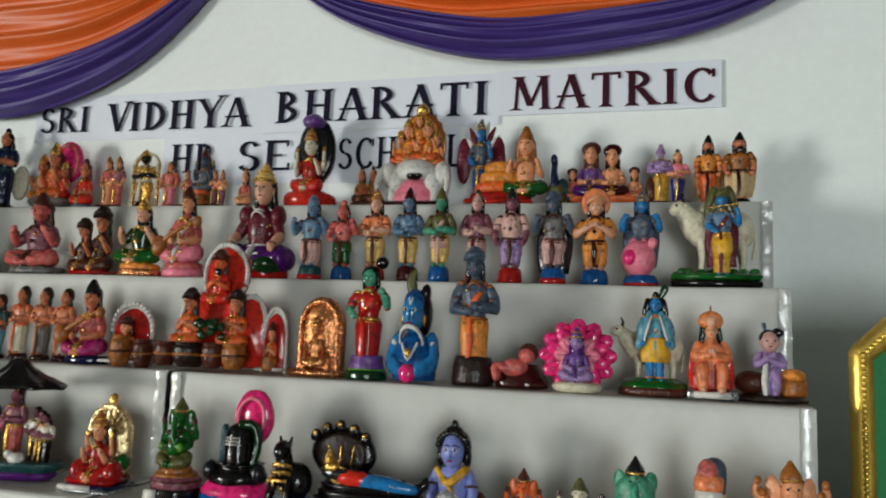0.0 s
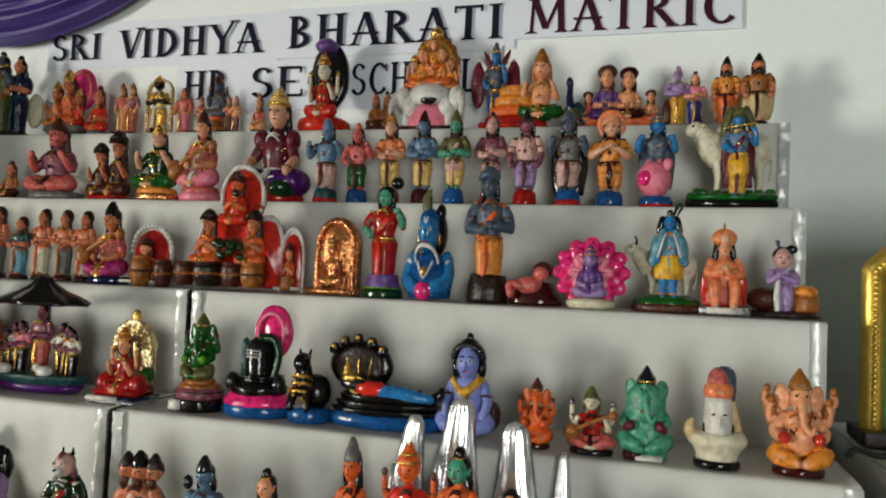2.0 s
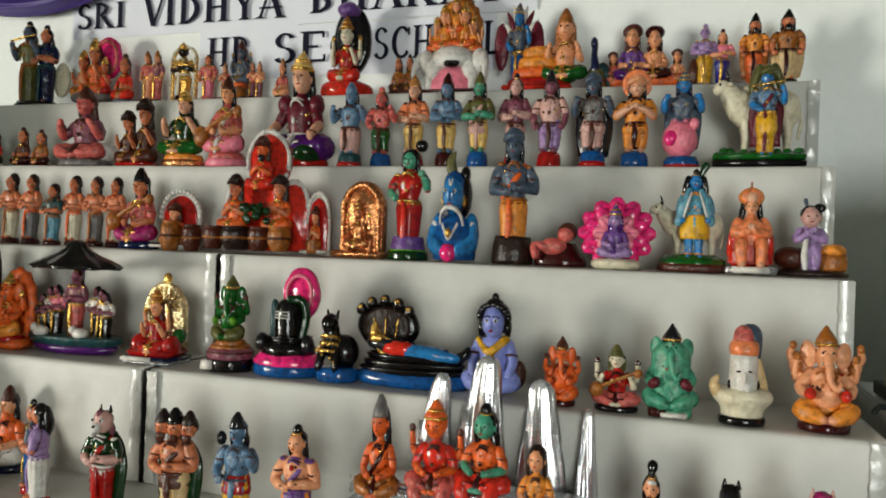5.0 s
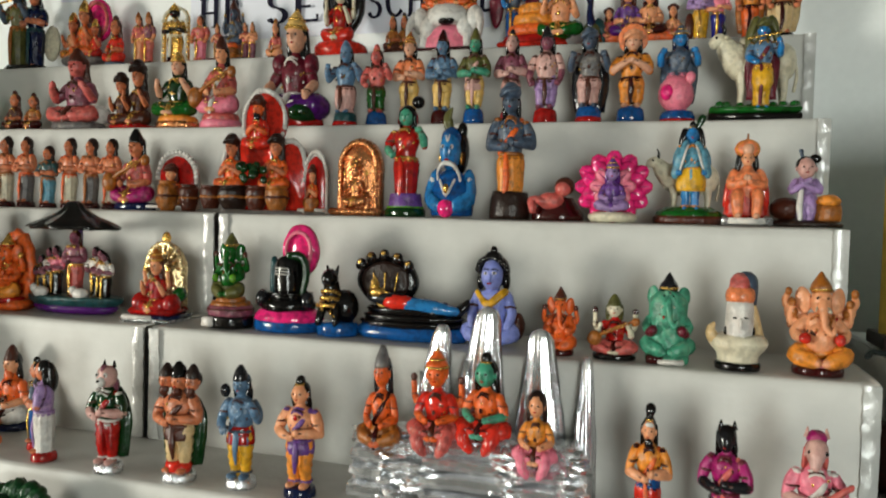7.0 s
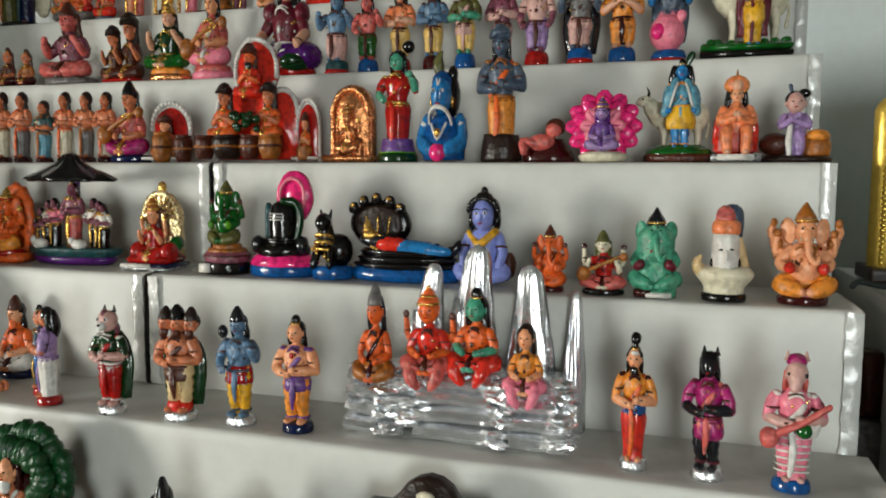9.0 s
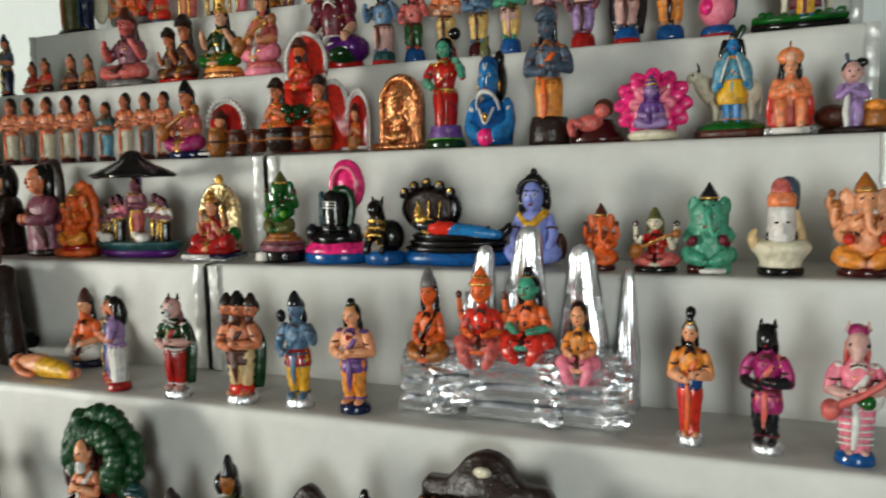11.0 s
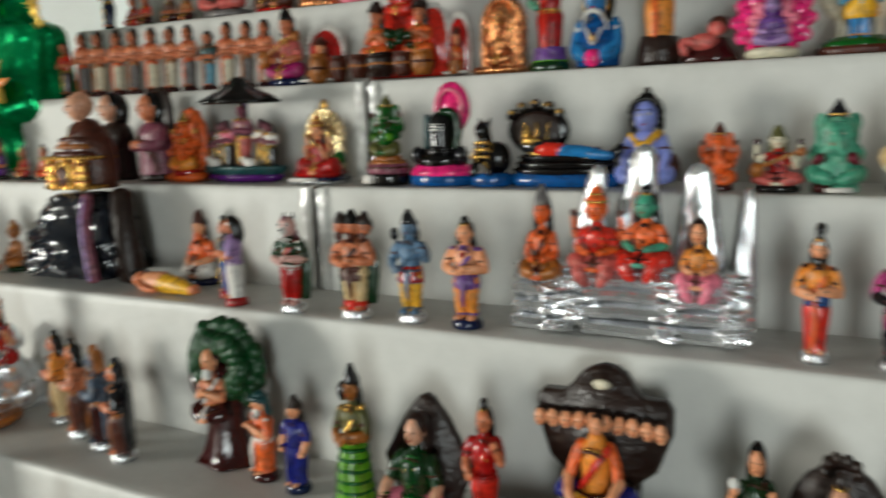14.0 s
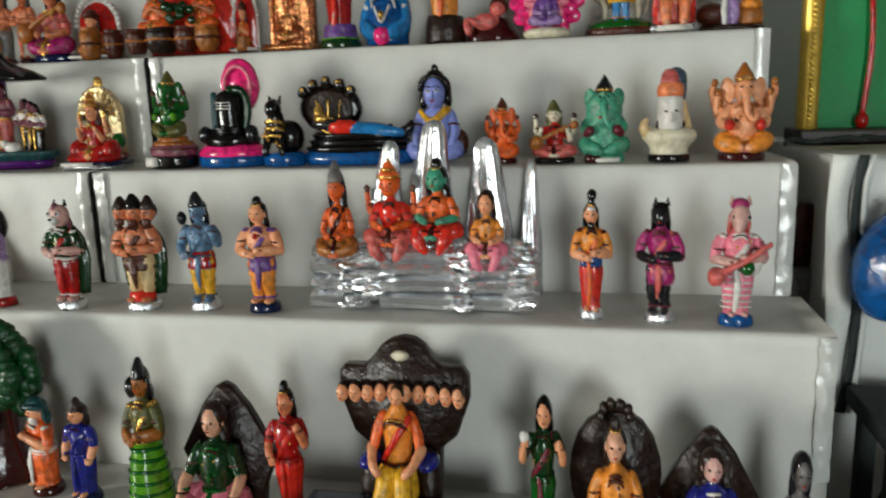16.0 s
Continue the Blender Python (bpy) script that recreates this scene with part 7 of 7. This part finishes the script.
for x, h, t, l in ((-3.96, .225, "ochre", "yellow"), (-3.79, .24, "dark_green", "rose"), (-3.68, .21, "rose", "peach"), (-3.6, .235, "rose", "rose"), (-3.51, .2, "brown", "pink")):
    simple(standing, f"small clay figurine in {t} and {l}", 4, x, .12, .11, h, top=t, low=l, base="dark_brown", hat=("bun", "brown"), girdle="ochre").location.z = 1.094
d = Clay(121)
d.lathe("black", [(0, .4, .28), (.1, .42, .3), (.3, .4, .28), (.36, .34, .24)], 16)
d.lathe("white", [(.1, .425, .3), (.13, .425, .3)], 16, sub=1)
sub(d, -.1, 0, .36, .62)
seated(d, "ochre", "saffron", "ochre", None, "brown", ("crown", "ochre"), "bless", four=True)
sub(d, .15, .05, .36, .66)
seated(d, "skin", "ochre", "brown", None, "brown", ("turban", "brown"), "bless", four=True)
put(d, "group_figurine", "ochre clay pair on a black banded pedestal", 4, -3.4, .12, .2, .31, 0, "").location.z = 1.094
simple(standing, "clay figurine in rose blouse and pale blue skirt", 4, -3.19, .08, .12, .255, top="rose", low="sky_blue", base="slate", hat=("cone", "maroon"), sash="rose").location.z = 1.094

# by the stand's far end, a blue capped pot figure
d = Clay(131)
d.lathe("dark_brown", [(0, .34, .3), (.15, .42, .36), (.4, .4, .34), (.55, .34, .3)], 18)
for i in range(3):
    d.ring("ochre", (0, 0, .12 + i * .15), .41, .36, .02, 90, 18)
d.ball("sky_blue", (0, 0, .72), (.36, .32, .26), 16, 10)
d.ball("skin", (0, -.2, .56), (.2, .16, .16), 12, 8)
put(d, "pot_figurine", "brown pot shaped figurine with blue cap", 6, -3.07, -.45, .2, .45, 0, ROW[6])


# the framed green shrine and things beside the stand's near end -----
def framed_shrine():
    th = empty("framed_shrine", .33, .42, 1.112)
    back = surface("green_velvet", (0.0, 0.22, 0.05), 0.6, 0, 0.25, 120, 0.3, 8)
    tops = [(-.22, 0), (-.22, .36), (-.12, .46), (.12, .46), (.22, .36), (.22, 0)]
    c = Clay(9)
    c.slab("green", tops, 0, .03, .0)
    mesh_object("green_back", [(v.x, v.y, v.z) for v in c.v], c.f, [back], smooth=False, parent=th)
    for a, b in zip(tops[:-1], tops[1:]):
        c = Clay(10)
        c.limb("gold", [(a[0], -.012, a[1]), (b[0], -.012, b[1])], [.026, .026], 8, 10)
        L = Vector((b[0] - a[0], 0, b[1] - a[1]))
        for i in range(int(L.length / .012)):
            p = Vector((a[0], -.034, a[1])) + L * (i * .012 / L.length)
            c.ball("gold", p, .008, 6, 4)
        mesh_object("gold_trim", [(v.x, v.y, v.z) for v in c.v], c.f, [FOIL_GOLD], parent=th)
    for x in (-.1, -.02, .08):
        c = Clay(11)
        c.limb("red", [(x, -.01, .38), (x + .01, -.02, .2), (x, -.015, .04)], [.007 if x < -.05 else .012] * 3, 6, 6)
        c.ball("white", (x, -.015, .39), (.012, .01, .016), 8, 5)
        c.ball("red", (x, -.018, .03), (.016, .014, .02), 8, 6)
        mesh_object("tassel", [(v.x, v.y, v.z) for v in c.v], c.f, [CLAY_MATS(k) for k in c.keys], c.m, parent=th)
    c = Clay(12)
    for i in range(6):
        a = i * 1.05
        c.ball("magenta", (.1 + .03 * math.cos(a), -.02, .36 + .03 * math.sin(a)), (.02, .012, .018), 8, 5)
    mesh_object("flower_ornament", [(v.x, v.y, v.z) for v in c.v], c.f, [CLAY_MATS("hot_pink")], parent=th)
    part("wooden_base", box_bm(-.25, .25, -.08, .08, -.018, .014, .006), surface("dark_wood", (.03, .012, .008), .4, grain=25), th, "dark wooden base")
    return tagged(th, "green velvet shrine board with gilt edge and red tassels", "shrine")


framed_shrine()
STRIPE = surface("striped_cloth", (0.7, 0.7, 0.66), 0.8, 0, 0.1, 150, 0.3)
DARK = surface("dark_cloth", (0.02, 0.028, 0.026), 0.75, 0, 0.2, 80, 0.3)


def hanging_strip():
    th = empty("hanging_cloth", .085, -.06, .6)
    for name, mat, x0, x1, y in (("white_strip", STRIPE, -.03, .012, 0), ("dark_strip", DARK, .012, .03, -.004), ("edge_strip", STRIPE, .03, .042, 0)):
        verts, faces = [], []
        n = 30
        for i in range(n + 1):
            z = .5 * i / n
            s = .012 * math.sin(z * 11) - .02 * (1 - i / n)
            verts += [(x0 + s, y - .008 * math.sin(z * 19), z), (x1 + s, y - .006 * math.cos(z * 23), z)]
        for i in range(n):
            faces.append((2 * i, 2 * i + 1, 2 * i + 3, 2 * i + 2))
        ob = mesh_object(name, verts, faces, [mat], parent=th)
        ob.modifiers.new("cloth", "SOLIDIFY").thickness = .004
    return tagged(th, "white cloth edge with a dark stripe hanging", "cloth")


hanging_strip()
d = Clay(141)
d.lathe("blue", [(0, .2, .2), (.08, .4, .34), (.35, .5, .4), (.65, .46, .36), (.85, .3, .24), (1, .12, .1)], 22, folds=7, amp=.05, turn=2)
d.limb("blue", [(-.3, -.2, .7), (0, -.42, .62), (.3, -.2, .72)], [.05, .06, .05], 8)
ob = d.build("plastic_bag", "glossy bright blue plastic bag hanging on tablecloth", "bag", .185, -.1, .8, .22, .22)
d = Clay(142)
d.box("grey", -.5, .5, -.5, .5, 0, 1, .03)
ob = d.build("plinth", "narrow grey painted plinth behind the stand", "plinth", .055, .17, 0, .1, .85, depth=.16)
d = Clay(145)
d.box("brown", -.5, .5, -.5, .5, 0, 1, .06)
ob = d.build("wooden_block", "small brown wooden block standing on a grey plinth", "block", .045, .15, .852, .05, .13, depth=.05)
c = Clay(143)
c.limb("charcoal", [(.03 * i, .02 * math.sin(i * 1.9), .008 + .006 * (i % 2)) for i in range(10)], [.006] * 10, 8, 4)
chain = mesh_object("cable", [(v.x, v.y, v.z) for v in c.v], c.f, [MATS["dark_cloth"]])
chain.matrix_world = pose(.01, .16, 1.1, 0, 0, 25)
tagged(chain, "dark coiled cable lying behind the stand", "cable")
th = empty("low_shelf", .45, -.2, 0)
part("shelf_board", box_bm(-.36, .36, -.1, .12, .63, .665, .004), DARK, th)
for s in (-1, 1):
    part("leg", box_bm(s * .33 - .015, s * .33 + .015, -.08, -.05, 0, .63, .003), DARK, th)
    part("leg", box_bm(s * .33 - .015, s * .33 + .015, .07, .1, 0, .63, .003), DARK, th)
tagged(th, "low dark shelf standing beside the stepped stand", "shelf")
d = Clay(144)
for i in range(30):
    d.limb("charcoal" if i % 3 else "grey", [(d.rng.uniform(-.4, .4), d.rng.uniform(-.2, .2), d.rng.uniform(0, .4)) for _ in range(4)], [.035] * 4, 6)
ob = d.build("cable_heap", "tangled heap of dark cables under the shelf", "cables", .2, -.35, .0, .35, .6)
